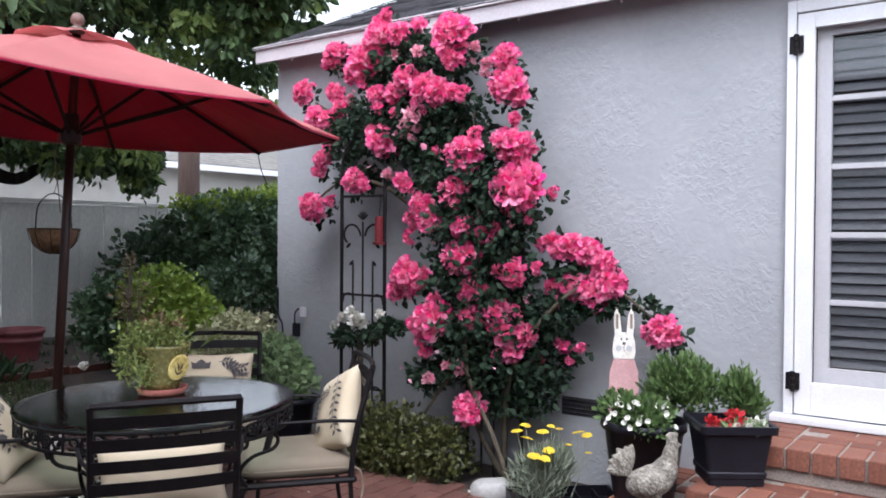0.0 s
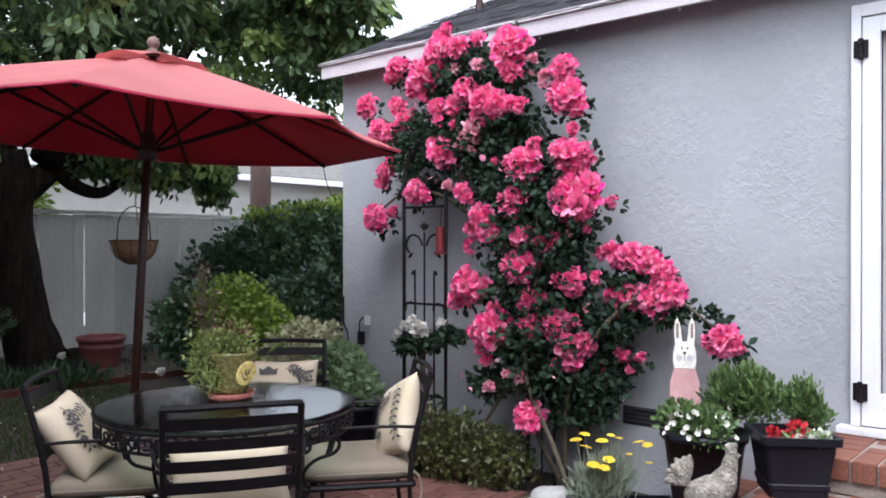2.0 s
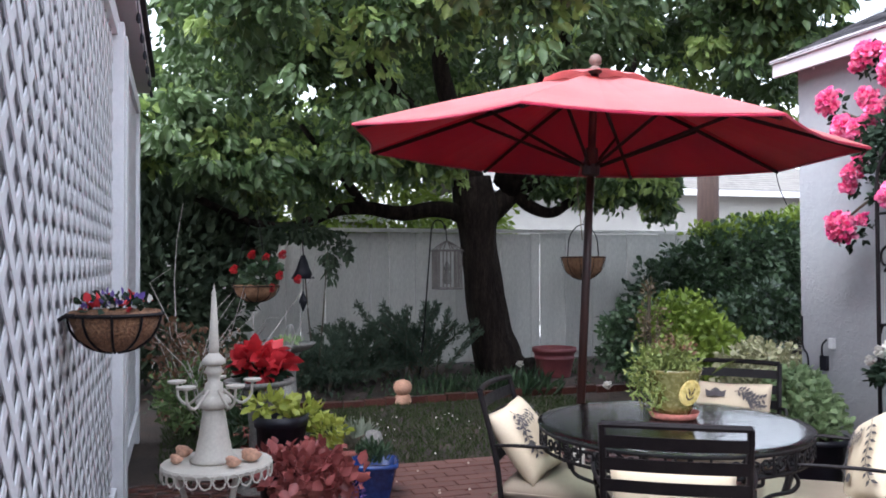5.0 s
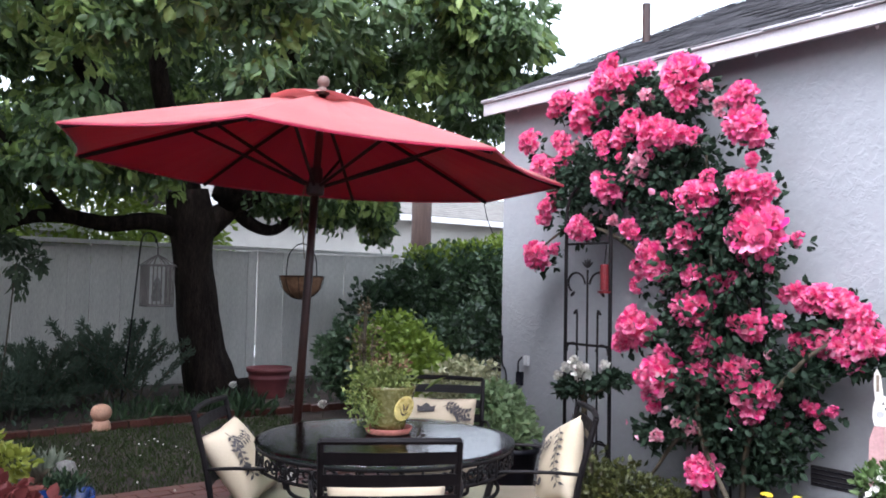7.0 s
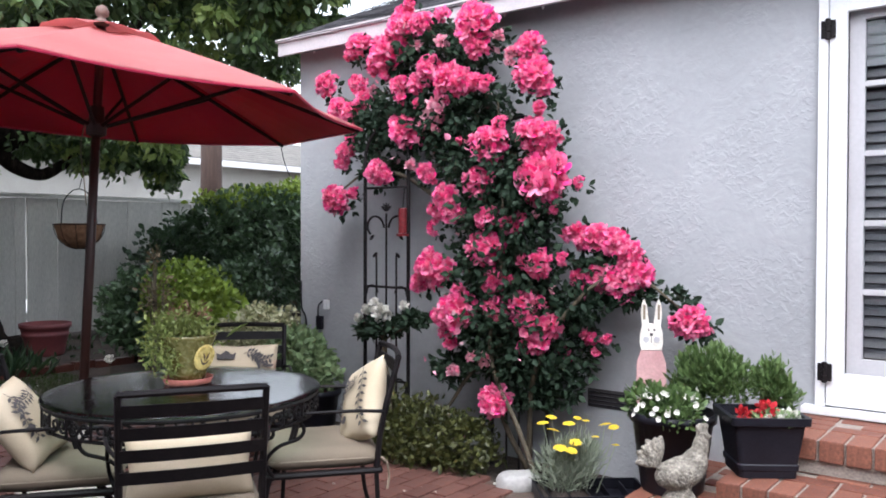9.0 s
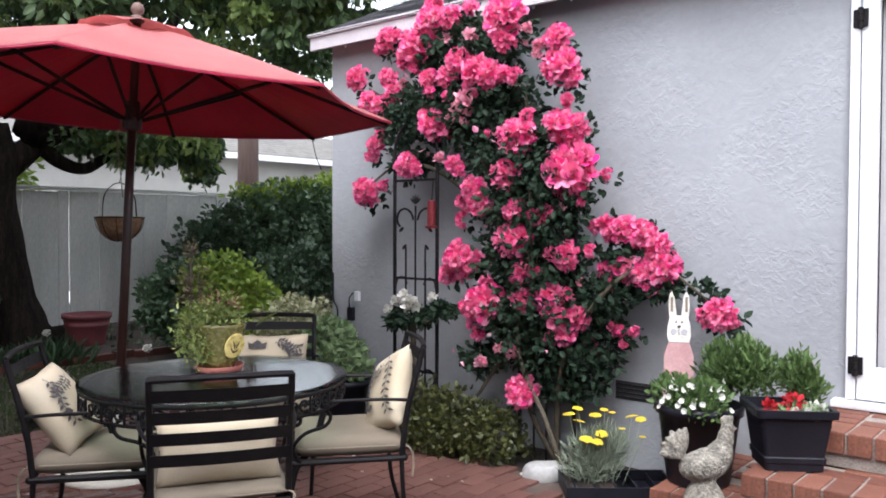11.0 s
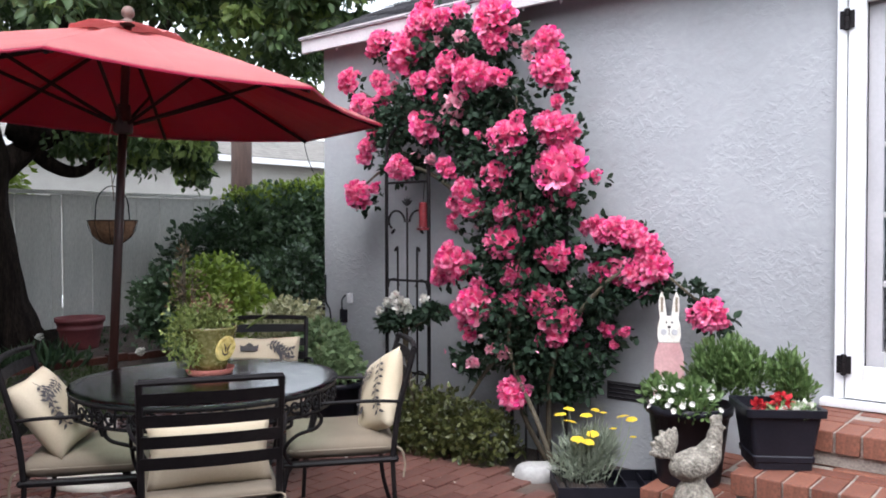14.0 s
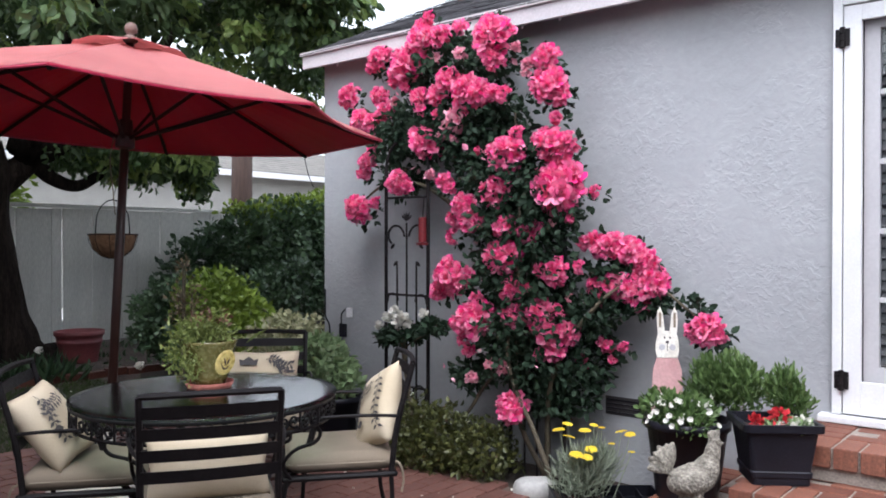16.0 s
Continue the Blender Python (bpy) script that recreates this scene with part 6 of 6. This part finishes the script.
part("foot", bm_lathe([(0.10, -0.01), (0.115, 0.02), (0.10, 0.10), (0.085, 0.115)], 24), PALECLAY, ur, smooth=True)
part("ball", bm_lathe([(0.06, 0.11), (0.10, 0.145), (0.122, 0.20), (0.118, 0.25), (0.09, 0.295), (0.04, 0.318), (0.005, 0.323)], 24), PALECLAY, ur, smooth=True)
def fronds(name, label, centre, n, length, mat, spread=0.8, droop=0.35, leaf=0.09):
    """A shrub of arching fronds with narrow leaflets on both sides."""
    t = thing(name, label, "shrub")
    P, D = [], []
    for k in range(n):
        a, tilt = random.uniform(0, 2 * math.pi), random.uniform(0.15, spread)
        d = Vector((math.cos(a) * math.sin(tilt), math.sin(a) * math.sin(tilt), math.cos(tilt)))
        p, ln = Vector(centre) + Vector((random.uniform(-0.3, 0.3), random.uniform(-0.3, 0.3), 0)), length * random.uniform(0.6, 1.1)
        pts = []
        for i in range(13):
            u = i / 12
            pts.append(p + d * ln * u + Vector((0, 0, -droop * ln * u * u)))
        part("frond_stem", bm_tube(pts[::2], 0.008, 5), CANE, t)
        for i in range(2, 13):
            for s in range(32):
                P.append(tuple(pts[i] + Vector([random.gauss(0, 0.02) for _ in range(3)])))
                q = d * 0.9 + Vector([random.gauss(0, 0.5) for _ in range(3)])
                D.append(tuple(q))
    piece("leaflet_spray", leaf_mesh("leaflet_spray", np.array(P), np.array(D), leaf * (0.6 + 0.7 * rng.random(len(P))), 0.22, 0.2, 0.2), mat, t)["kind"] = "stuff"
    return t
random.seed(51)
fronds("juniper", "dusky grey green juniper with feathery branches", (-9.6, 2.35, 0.05), 38, 1.0, L_CYCAD, 1.15, 0.28, 0.055)
fronds("juniper", "dusky grey green juniper with feathery branches", (-9.75, 3.0, 0.05), 24, 1.1, L_CYCAD, 0.8, 0.18, 0.055)
fronds("juniper", "low dusky juniper beside the fence", (-9.3, 1.75, 0.0), 18, 0.8, L_CYCAD, 1.25, 0.25, 0.055)
shrub("shade_shrub", "dark shrubs in deep shade below the tree", [(-9.9, 0.2, 1.3, 0.8, 0.9, 1.2), (-9.7, -0.9, 1.5, 0.9, 0.9, 1.4), (-9.0, -1.6, 1.5, 0.9, 0.9, 1.4), (-10.2, 0.9, 1.8, 0.5, 0.5, 0.5)], 26000, 0.12, L_DEEP, shell=0.3)
shrub("shade_sprays", "dark hanging sprays under the tree crown", [(-9.5, 1.6, 1.74, 0.25, 0.5, 0.10), (-9.4, 1.94, 1.42, 0.08, 0.10, 0.24), (-9.4, 2.12, 1.56, 0.06, 0.06, 0.14), (-9.4, 1.25, 1.62, 0.10, 0.10, 0.12)], 620, 0.09, L_DEEP, stems=2, shell=0.1, up=-0.7)
shrub("rusty_shrub", "sparse rust and green shrub", [(-7.5, 0.45, 0.45, 0.55, 0.35, 0.45), (-7.9, 0.8, 0.4, 0.5, 0.4, 0.35), (-7.2, 0.25, 0.75, 0.35, 0.2, 0.25)], 1100, 0.055, L_MAROON, stems=9, shell=0.2, jit=1.1)
shrub("green_shrub", "low mid green shrub among rusty foliage", [(-7.6, 0.5, 0.32, 0.5, 0.35, 0.3), (-7.2, 0.4, 0.3, 0.35, 0.25, 0.25)], 1500, 0.055, L_JADE, shell=0.3, jit=1.1)
tw = thing("bare_shrub", "leafless pale twiggy shrub", "shrub")
random.seed(61)
for k in range(16):
    a = random.uniform(0, 6.28)
    p = [Vector((-7.0, 0.55, 0.1))]
    d = Vector((0.5 * math.cos(a), 0.5 * math.sin(a), 0.8))
    for i in range(5):
        p.append(p[-1] + (d + Vector([random.gauss(0, 0.35) for _ in range(3)])) * 0.28)
    part("twig", bm_tube(p, [0.006, 0.005, 0.0045, 0.004, 0.003, 0.002], 5), PALETWIG, tw)
def tufts(name, label, n, box, ln, mat, category="grass", up=1.6, width=0.09):
    x0, x1, y0, y1 = box
    P = np.stack([rng.uniform(x0, x1, n), rng.uniform(y0, y1, n), np.full(n, -0.012)], 1)
    D = rng.normal(size=(n, 3)) * 0.5 + np.array([0, 0, up])
    ob = piece(name, leaf_mesh(name, P, D, ln * (0.5 + rng.random(n)), width, 0.2, 0.35), mat)
    return tagged(ob, label, category, kind="stuff")
tufts("lawn_grass", "thin patchy lawn in the shade", 20000, (-8.1, -5.75, 0.2, 4.2), 0.036, GRASS)
tufts("border_grass", "strappy grass clumps below the tree", 350, (-9.1, -8.5, 2.6, 4.0), 0.15, L_IVY, width=0.05)
tufts("bed_groundcover", "low leafy groundcover in the bed", 900, (-10.9, -8.3, 0.0, 7.5), 0.06, L_IVY, "groundcover", 0.8, 0.5)
tufts("strap_lilies", "clump of strappy lilies by the umbrella", 90, (-8.7, -8.1, 3.7, 4.1), 0.22, L_IVY, "lily", 1.3, 0.06)
foliage("litter", 5200, [(-6.9, 2.2, -0.005, 1.2, 2.0, 0.012), (-6.3, 4.0, -0.005, 0.8, 0.6, 0.012), (-9.5, 3.2, -0.005, 1.4, 3.0, 0.012)], 0.04, L_MAROON, None, 0.6, 1.0, 0.05, 0.05)
tagged(bpy.data.objects["litter"], "fallen leaves scattered over the bed", "leaf litter")
pet = np.stack([rng.uniform(-7.6, -2.4, 190), rng.uniform(0.9, 3.9, 190), np.full(190, 0.026)], 1)
ob = piece("fallen_petals", leaf_mesh("fallen_petals", pet, rng.normal(size=(190, 3)) * np.array([1, 1, 0.12]), 0.019, 0.8, 0.15, 0.1), P_WHITE)
tagged(ob, "pale fallen petals on lawn and bricks", "petals", kind="stuff")
white_bloom = bloom_mesh(62, 14)
wf = thing("white_flowers", "white flowers in the bed by the tree", "flowers")
for x, y, z in ((-8.75, 3.95, 0.26), (-6.9, 4.0, 0.28)):
    part("stem", bm_tube([(x, y, 0), (x, y, z)], 0.004, 5), CANE, wf)
    piece("flower", white_bloom, P_WHITE, wf, at=pose(x, y, z) @ Matrix.Diagonal((0.5, 0.5, 0.4, 1)))
bb = thing("bird_bath", "grey stone bird bath with a small figure", "bird bath", pose(-8.37, 1.36, 0))
part("column", bm_lathe([(0.13, -0.02), (0.13, 0.03), (0.07, 0.08), (0.055, 0.3), (0.075, 0.48), (0.10, 0.52)], 20), STONE, bb, smooth=True)
part("bowl", bm_lathe([(0.08, 0.52), (0.18, 0.555), (0.245, 0.60), (0.25, 0.615), (0.225, 0.615), (0.14, 0.58), (0.02, 0.57)], 28), STONE, bb, smooth=True)
part("figure", bm_lathe([(0.05, 0.575), (0.06, 0.62), (0.035, 0.68), (0.05, 0.72), (0.03, 0.78), (0.004, 0.80)], 12), STONE, bb, smooth=True)
foliage("moss", 160, [(0, 0, 0.63, 0.12, 0.12, 0.04)], 0.05, L_PALE, bb, 0.4, 0.4, 0.8, 0.2)

# ---------------- ornaments by the lattice wall ----------------
st2 = thing("shell_table", "low round white wicker table", "side table", pose(-4.16, 0.50, 0))
part("tabletop", bm_lathe([(0.20, 0.475), (0.235, 0.48), (0.24, 0.495), (0.235, 0.505), (0.20, 0.508)], 36), ANTIQUE, st2)
for k in range(26):
    a = 2 * math.pi * k / 26
    part("wicker_loop", bm_tube([(0.237 * math.cos(a + 0.11 * math.sin(b)), 0.237 * math.sin(a + 0.11 * math.sin(b)), 0.47 + 0.03 * math.cos(b)) for b in np.linspace(0, 2 * math.pi, 9)], 0.004, 5), ANTIQUE, st2)
for k in range(3):
    a = 2 * math.pi * k / 3 + 0.4
    part("leg", bm_tube(curve([(0.18 * math.cos(a), 0.18 * math.sin(a), 0.475), (0.12 * math.cos(a), 0.12 * math.sin(a), 0.25), (0.21 * math.cos(a), 0.21 * math.sin(a), 0.01)]), 0.013, 7), ANTIQUE, st2)
cd = thing("candelabra", "antique white spired candelabra with curled arms", "candelabra", pose(-4.15, 0.486, 0.509) @ Matrix.Diagonal((0.86, 0.86, 0.95, 1)))
part("foot", bm_lathe([(0.115, 0.0), (0.12, 0.012), (0.095, 0.03), (0.075, 0.12), (0.058, 0.22), (0.05, 0.24)], 24), ANTIQUE, cd, smooth=True)
part("collar", bm_lathe([(0.05, 0.24), (0.085, 0.255), (0.092, 0.275), (0.07, 0.30), (0.045, 0.31), (0.045, 0.36), (0.03, 0.37), (0.035, 0.40), (0.05, 0.41), (0.035, 0.44)], 24), ANTIQUE, cd, smooth=True)
part("bell", bm_lathe([(0.035, 0.44), (0.06, 0.452), (0.058, 0.47), (0.04, 0.485), (0.025, 0.50)], 24), ANTIQUE, cd, smooth=True)
part("spire", bm_lathe([(0.024, 0.50), (0.026, 0.53), (0.012, 0.76), (0.009, 0.765), (0.012, 0.775), (0.004, 0.80), (0.001, 0.825)], 16), ANTIQUE, cd, smooth=True)
for k in range(5):
    a = 2 * math.pi * k / 5 + 0.5
    c, s = math.cos(a), math.sin(a)
    arm = part("arm", bm_tube(curve([(0.045 * c, 0.045 * s, 0.33), (0.08 * c, 0.08 * s, 0.30), (0.14 * c, 0.14 * s, 0.26), (0.19 * c, 0.19 * s, 0.29), (0.20 * c, 0.20 * s, 0.35)]), 0.007, 6), ANTIQUE, cd)
    part("drip_pan", bm_lathe([(0.01, 0.35), (0.045, 0.358), (0.048, 0.368), (0.02, 0.372)], 16), ANTIQUE, arm, at=pose(0.20 * c, 0.20 * s, 0))
for x, y, k in ((0.08, 0.14, 1.0), (0.16, 0.06, 0.8), (-0.1, -0.14, 0.9), (0.02, -0.17, 0.7)):
    sh = bmesh.new()
    blob(sh, (0, 0, 0.028), (0.045, 0.035, 0.03), sub=2)
    for v in sh.verts:
        v.co *= 1 + 0.12 * math.sin(math.atan2(v.co.y, v.co.x) * 9)
    tagged(part("seashell", sh, PALECLAY, None, smooth=True, at=pose(-4.16 + x, 0.50 + y, 0.512, 0, 0, 60 * k) @ Matrix.Diagonal((k, k, k, 1))), "ribbed sandy seashell on the wicker table", "seashell", "seashells on the wicker table")

pn = thing("poinsettia", "scarlet poinsettia in a stone dish on a pedestal", "potted plant", pose(-5.42, 0.80, 0))
part("pedestal", bm_lathe([(0.14, -0.015), (0.14, 0.03), (0.07, 0.08), (0.06, 0.4), (0.09, 0.60), (0.10, 0.63)], 20), STONE, pn, smooth=True)
part("dish", bm_lathe([(0.09, 0.63), (0.20, 0.655), (0.215, 0.68), (0.20, 0.685), (0.05, 0.66)], 28), STONE, pn, smooth=True)
foliage("bract_rosette", 150, [(0, 0.0, 0.77, 0.15, 0.15, 0.07), (0.02, 0.0, 0.82, 0.11, 0.11, 0.05)], 0.10, P_RED, pn, 0.72, 0.9, -0.05, 0.3, 0.5)
foliage("green_leaves", 60, [(0, 0, 0.72, 0.13, 0.13, 0.05)], 0.10, L_ROSE, pn, 0.5, 0.9, 0.0, 0.3)
lp = thing("lime_vine_pot", "black pot overflowing with lime sweet potato vine", "potted plant", pose(-5.01, 0.88, 0))
black_pot(lp, 0.145, 0.54)
foliage("leaves", 330, [(-0.02, -0.06, 0.60, 0.16, 0.14, 0.05), (0.0, 0.12, 0.54, 0.10, 0.10, 0.07), (0.05, 0.25, 0.44, 0.10, 0.10, 0.07)], 0.055, L_CHART, lp, 0.6, 0.7, 0.15, 0.3)
part("vine", bm_tube(curve([(0, 0.05, 0.52), (0.03, 0.15, 0.50), (0.05, 0.25, 0.42)]), 0.006, 5), CANE, lp)
hu = thing("heuchera", "mound of wine red leaves in a terracotta pot", "potted plant", pose(-4.62, 0.93, 0))
part("pot", bm_lathe([(0.11, 0), (0.15, 0.20), (0.165, 0.205), (0.165, 0.25), (0.14, 0.25), (0.05, 0.2)], 24), TERRACOTTA, hu, smooth=True)
foliage("leaves", 560, [(0, 0, 0.33, 0.25, 0.25, 0.12), (0.02, 0.10, 0.28, 0.22, 0.22, 0.1)], 0.062, L_RED, hu, 0.7, 0.6, 0.2, 0.4)
foliage("small_blue_flowers", 110, [(0.08, 0.28, 0.18, 0.07, 0.05, 0.08)], 0.018, P_PURPLE, hu, 0.8, 0.6, 0.3, 0.2)
bl = thing("blue_pot", "square cobalt blue glazed pot with seedlings", "potted plant", pose(-5.08, 1.42, 0, 0, 0, -12))
part("pot", bm_lathe([(0.085, -0.005), (0.095, 0.02), (0.135, 0.195), (0.145, 0.20), (0.145, 0.225), (0.128, 0.225), (0.11, 0.16)], 32, square=5.0), BLUEGLAZE, bl, smooth=True)
part("soil", bm_lathe([(0.115, 0.17), (0.05, 0.18), (0.01, 0.18)], 16, square=5.0), SOIL, bl)
foliage("seedling_clump", 220, [(0, 0, 0.26, 0.11, 0.11, 0.07)], 0.05, L_IVY, bl, 0.3, 0.3, 0.8, 0.1)
ag = thing("striped_bulb_pot", "terracotta pot with white striped strappy leaves", "potted plant", pose(-5.53, 1.40, 0))
part("pot", bm_lathe([(0.10, 0), (0.13, 0.16), (0.145, 0.165), (0.145, 0.21), (0.125, 0.21), (0.05, 0.17)], 24), TERRACOTTA, ag, smooth=True)
P = rng.normal(size=(34, 3)) * np.array([0.03, 0.03, 0.0]) + np.array([0, 0, 0.19])
piece("leaves", leaf_mesh("striped_leaves", P, rng.normal(size=(34, 3)) * 0.5 + np.array([0, 0, 1.0]), 0.20, 0.10, 0.2, 0.5), L_GREY, ag)["kind"] = "stuff"
part("glass_globe", bm_lathe([(0.01, 0.20), (0.05, 0.215), (0.065, 0.26), (0.05, 0.305), (0.01, 0.32)], 20), STONE, ag, smooth=True, at=pose(0.05, 0.11, 0))
for x, y, r in ((-5.75, 0.62, 0.13), (-5.95, 1.0, 0.11), (-6.3, 0.75, 0.14)):
    o = thing("clay_pot", "plain red clay pot on the ground", "pot", pose(x, y, 0), group="clay pots")
    part("body", bm_lathe([(r * 0.7, 0), (r * 0.95, r * 1.2), (r * 1.08, r * 1.22), (r * 1.08, r * 1.5), (r * 0.9, r * 1.5), (r * 0.6, r)], 22), TERRACOTTA, o, smooth=True)
    foliage("leaves", 120, [(0, 0, r * 1.9, r * 0.9, r * 0.9, r * 0.7)], 0.06, L_IVY, o, 0.5, 0.6, 0.5, 0.2)

red_bloom = bloom_mesh(61, 14)
gb = coco_basket(pose(-8.42, 1.04, 1.17), 0.22, "geranium_basket", "hanging coco basket of red geraniums", 0.7)
for a in (0.4, 2.5, 4.6):
    part("chain", bm_tube([(0.22 * math.cos(a), 0.22 * math.sin(a), 0), (0, 0, 0.85)], 0.003, 4), IRON, gb)
part("cord", bm_tube([(0, 0, 0.85), (-0.3, 0.1, 1.5)], 0.004, 4), IRON, gb)
foliage("leaves", 300, [(0, 0.05, 0.09, 0.2, 0.2, 0.09), (0, 0.08, 0.2, 0.13, 0.14, 0.08)], 0.06, L_IVY, gb, 0.85, 0.7, 0.2, 0.3)
for x, y, z in ((0.1, -0.20, 0.16), (0.05, -0.03, 0.30), (0.1, 0.10, 0.27), (0.14, 0.25, 0.30), (0.16, 0.22, 0.10), (0.15, 0.14, -0.02), (0.1, 0.40, 0.06)):
    piece("bloom", red_bloom, P_RED, gb, at=pose(x, y, z) @ Matrix.Diagonal((0.55, 0.55, 0.5, 1)))
wc = thing("wind_chime", "dark metal bell wind chime hanging from the tree", "wind chime", pose(-9.37, 1.63, 0.86))
part("bell", bm_lathe([(0.02, 0.62), (0.05, 0.55), (0.07, 0.48), (0.13, 0.36), (0.12, 0.36), (0.05, 0.5)], 16), BLACKPLASTIC, wc, smooth=True)
part("wind_catcher", bm_lathe([(0.003, 0.0), (0.045, 0.10), (0.045, 0.12), (0.012, 0.2), (0.003, 0.24)], 4), BLACKPLASTIC, wc)
part("cord", bm_tube([(0, 0, 0.2), (0, 0, 1.45)], 0.005, 5), BLACKPLASTIC, wc)
wb = coco_basket(pose(-3.04, 0.160, 1.225), 0.132, "wall_basket", "coco fibre hanging basket with red and violet flowers")
for s in (-1, 1):
    part("bracket", bm_tube(curve([(s * 0.09, -0.155, -0.02), (s * 0.10, -0.13, 0.0), (s * 0.10, -0.10, 0.004)]), 0.006, 6), IRON, wb)
for k, (n, mat) in enumerate(((40, P_RED), (45, P_PURPLE), (110, L_ROSE), (8, P_WHITE))):
    foliage("flowers", n, [(0.0, 0.0, 0.02, 0.12, 0.11, 0.04)], 0.026, mat, wb, 0.7, 0.6, 0.3, 0.2)
# brick edging of the bed
random.seed(71)
ed = thing("bed_edging", "row of worn red bricks edging the planting bed", "edging")
eb = bpy.data.meshes.new("edging_brick")
b = bm_box(-0.05, 0.05, -0.10, 0.10, 0, 0.075, 0.006)
b.to_mesh(eb)
b.free()
y = 0.25
while y < 5.2:
    piece("brick", eb, WETBRICK, ed, at=pose(-8.22 + 0.05 * math.sin(y * 1.3) + random.uniform(-0.01, 0.01), y, random.uniform(-0.03, -0.005), 0, random.uniform(-4, 4), random.uniform(-6, 6)))
    y += 0.212

# ---------------- brick steps: mortar cores and bricks ----------------
random.seed(81)
bk = bpy.data.meshes.new("step_brick")
b = bm_box(-0.098, 0.098, -0.046, 0.046, -0.03, 0.03, 0.005)
b.to_mesh(bk)
b.free()
rk = bpy.data.meshes.new("rowlock_brick")
b = bm_box(-0.046, 0.046, -0.098, 0.098, -0.045, 0.045, 0.006)
b.to_mesh(rk)
b.free()
def step(name, label, x0, x1, y0, ztop, zbot):
    s = tagged(thing(name, label, "step"), kind="structure")
    part("core", bm_box(x0 + 0.02, x1, y0 + 0.02, WY - 0.003, zbot, ztop - 0.008), MORTAR, s)
    x = x0 + 0.05
    while x < x1:      # header row along the front edge
        piece("brick", rk, BRICK, s, at=pose(x, y0 + 0.098, ztop - 0.045, random.uniform(-0.6, 0.6), random.uniform(-0.6, 0.6), random.uniform(-0.8, 0.8)))
        x += 0.104
    y = y0 + 0.256
    while y < WY - 0.04:   # header row along the open end
        piece("brick", rk, BRICK, s, at=pose(x0 + 0.098, y, ztop - 0.045, random.uniform(-0.6, 0.6), random.uniform(-0.6, 0.6), 90 + random.uniform(-0.8, 0.8)))
        y += 0.104
    j, y = 0, y0 + 0.256
    while y < WY - 0.04:   # stretchers over the tread
        x = x0 + 0.31 + 0.1 * (j % 2)
        while x < x1:
            piece("brick", bk, BRICK, s, at=pose(x, y, ztop - 0.031 + random.uniform(-0.002, 0.002), 0, 0, random.uniform(-0.8, 0.8)))
            x += 0.207
        y += 0.104
        j += 1
    x = x0 + 0.12
    while x < x1:      # the course below
        piece("brick", bk, BRICK, s, at=pose(x, y0 + 0.075, ztop - 0.128, 0, 0, random.uniform(-1, 1)))
        x += 0.207
    y = y0 + 0.24
    while y < WY - 0.1:
        piece("brick", bk, BRICK, s, at=pose(x0 + 0.075, y, ztop - 0.128, 0, 0, 90 + random.uniform(-1, 1)))
        y += 0.207
step("step_top", "worn red brick landing at the door", -1.46, 1.2, 3.88, 0.50, 0.352)
step("step_middle", "worn red brick step below the door", -1.565, 1.2, 3.545, 0.35, -0.02)
step("step_low", "worn red brick bottom step", -2.0, -1.57, 3.62, 0.18, -0.02)

# ---------------- patio bricks: basket of running courses ----------------
random.seed(91)
pb = bpy.data.meshes.new("paving_brick")
b = bm_box(-0.099, 0.099, -0.0485, 0.0485, -0.02, 0.02, 0.004)
b.to_mesh(pb)
b.free()
near_b, far_b = [], []
i = 0
x = -5.70
while x < 2.5:
    y = 0.10 + 0.104 * (i % 2)
    while y < (3.86 if x < -2.75 else 3.68):
        if not (x > -2.02 and y > 3.60) and not (x > -1.60 and y > 3.48):
            (near_b if (-5.8 < x < -4.6 and 1.2 < y < 2.9) or (-4.0 < x < -2.3 and 2.75 < y < 3.9) else far_b).append((x, y))
        y += 0.207
    x += 0.105
    i += 1
patio = bpy.data.objects["patio_bed"]
# bricks west of x = -4.5 get the paler, rougher material
for k, (x, y) in enumerate(near_b[:300]):
    piece("brick", pb, PALERBRICK if x < -4.5 else WETBRICK, patio, at=pose(x, y, 0.002 + random.uniform(-0.003, 0.003), random.uniform(-0.5, 0.5), random.uniform(-0.5, 0.5), 90 + random.uniform(-1, 1)))
V, F = [], []
for x, y in far_b + near_b[300:]:
    k = len(V)
    z = 0.022 + random.uniform(-0.003, 0.003)
    for dx, dy, dz in ((-1, -1, -0.02), (1, -1, -0.02), (1, 1, -0.02), (-1, 1, -0.02), (-0.93, -0.96, 0), (0.93, -0.96, 0), (0.93, 0.96, 0), (-0.93, 0.96, 0)):
        V.append((x + dx * 0.0485, y + dy * 0.099, z + dz))
    F += [(k + 4, k + 5, k + 6, k + 7), (k, k + 1, k + 5, k + 4), (k + 1, k + 2, k + 6, k + 5), (k + 2, k + 3, k + 7, k + 6), (k + 3, k, k + 4, k + 7)]
piece("paving", raw_mesh("paving", np.array(V), np.array(F)), WETBRICK_REST, patio)["kind"] = "stuff"
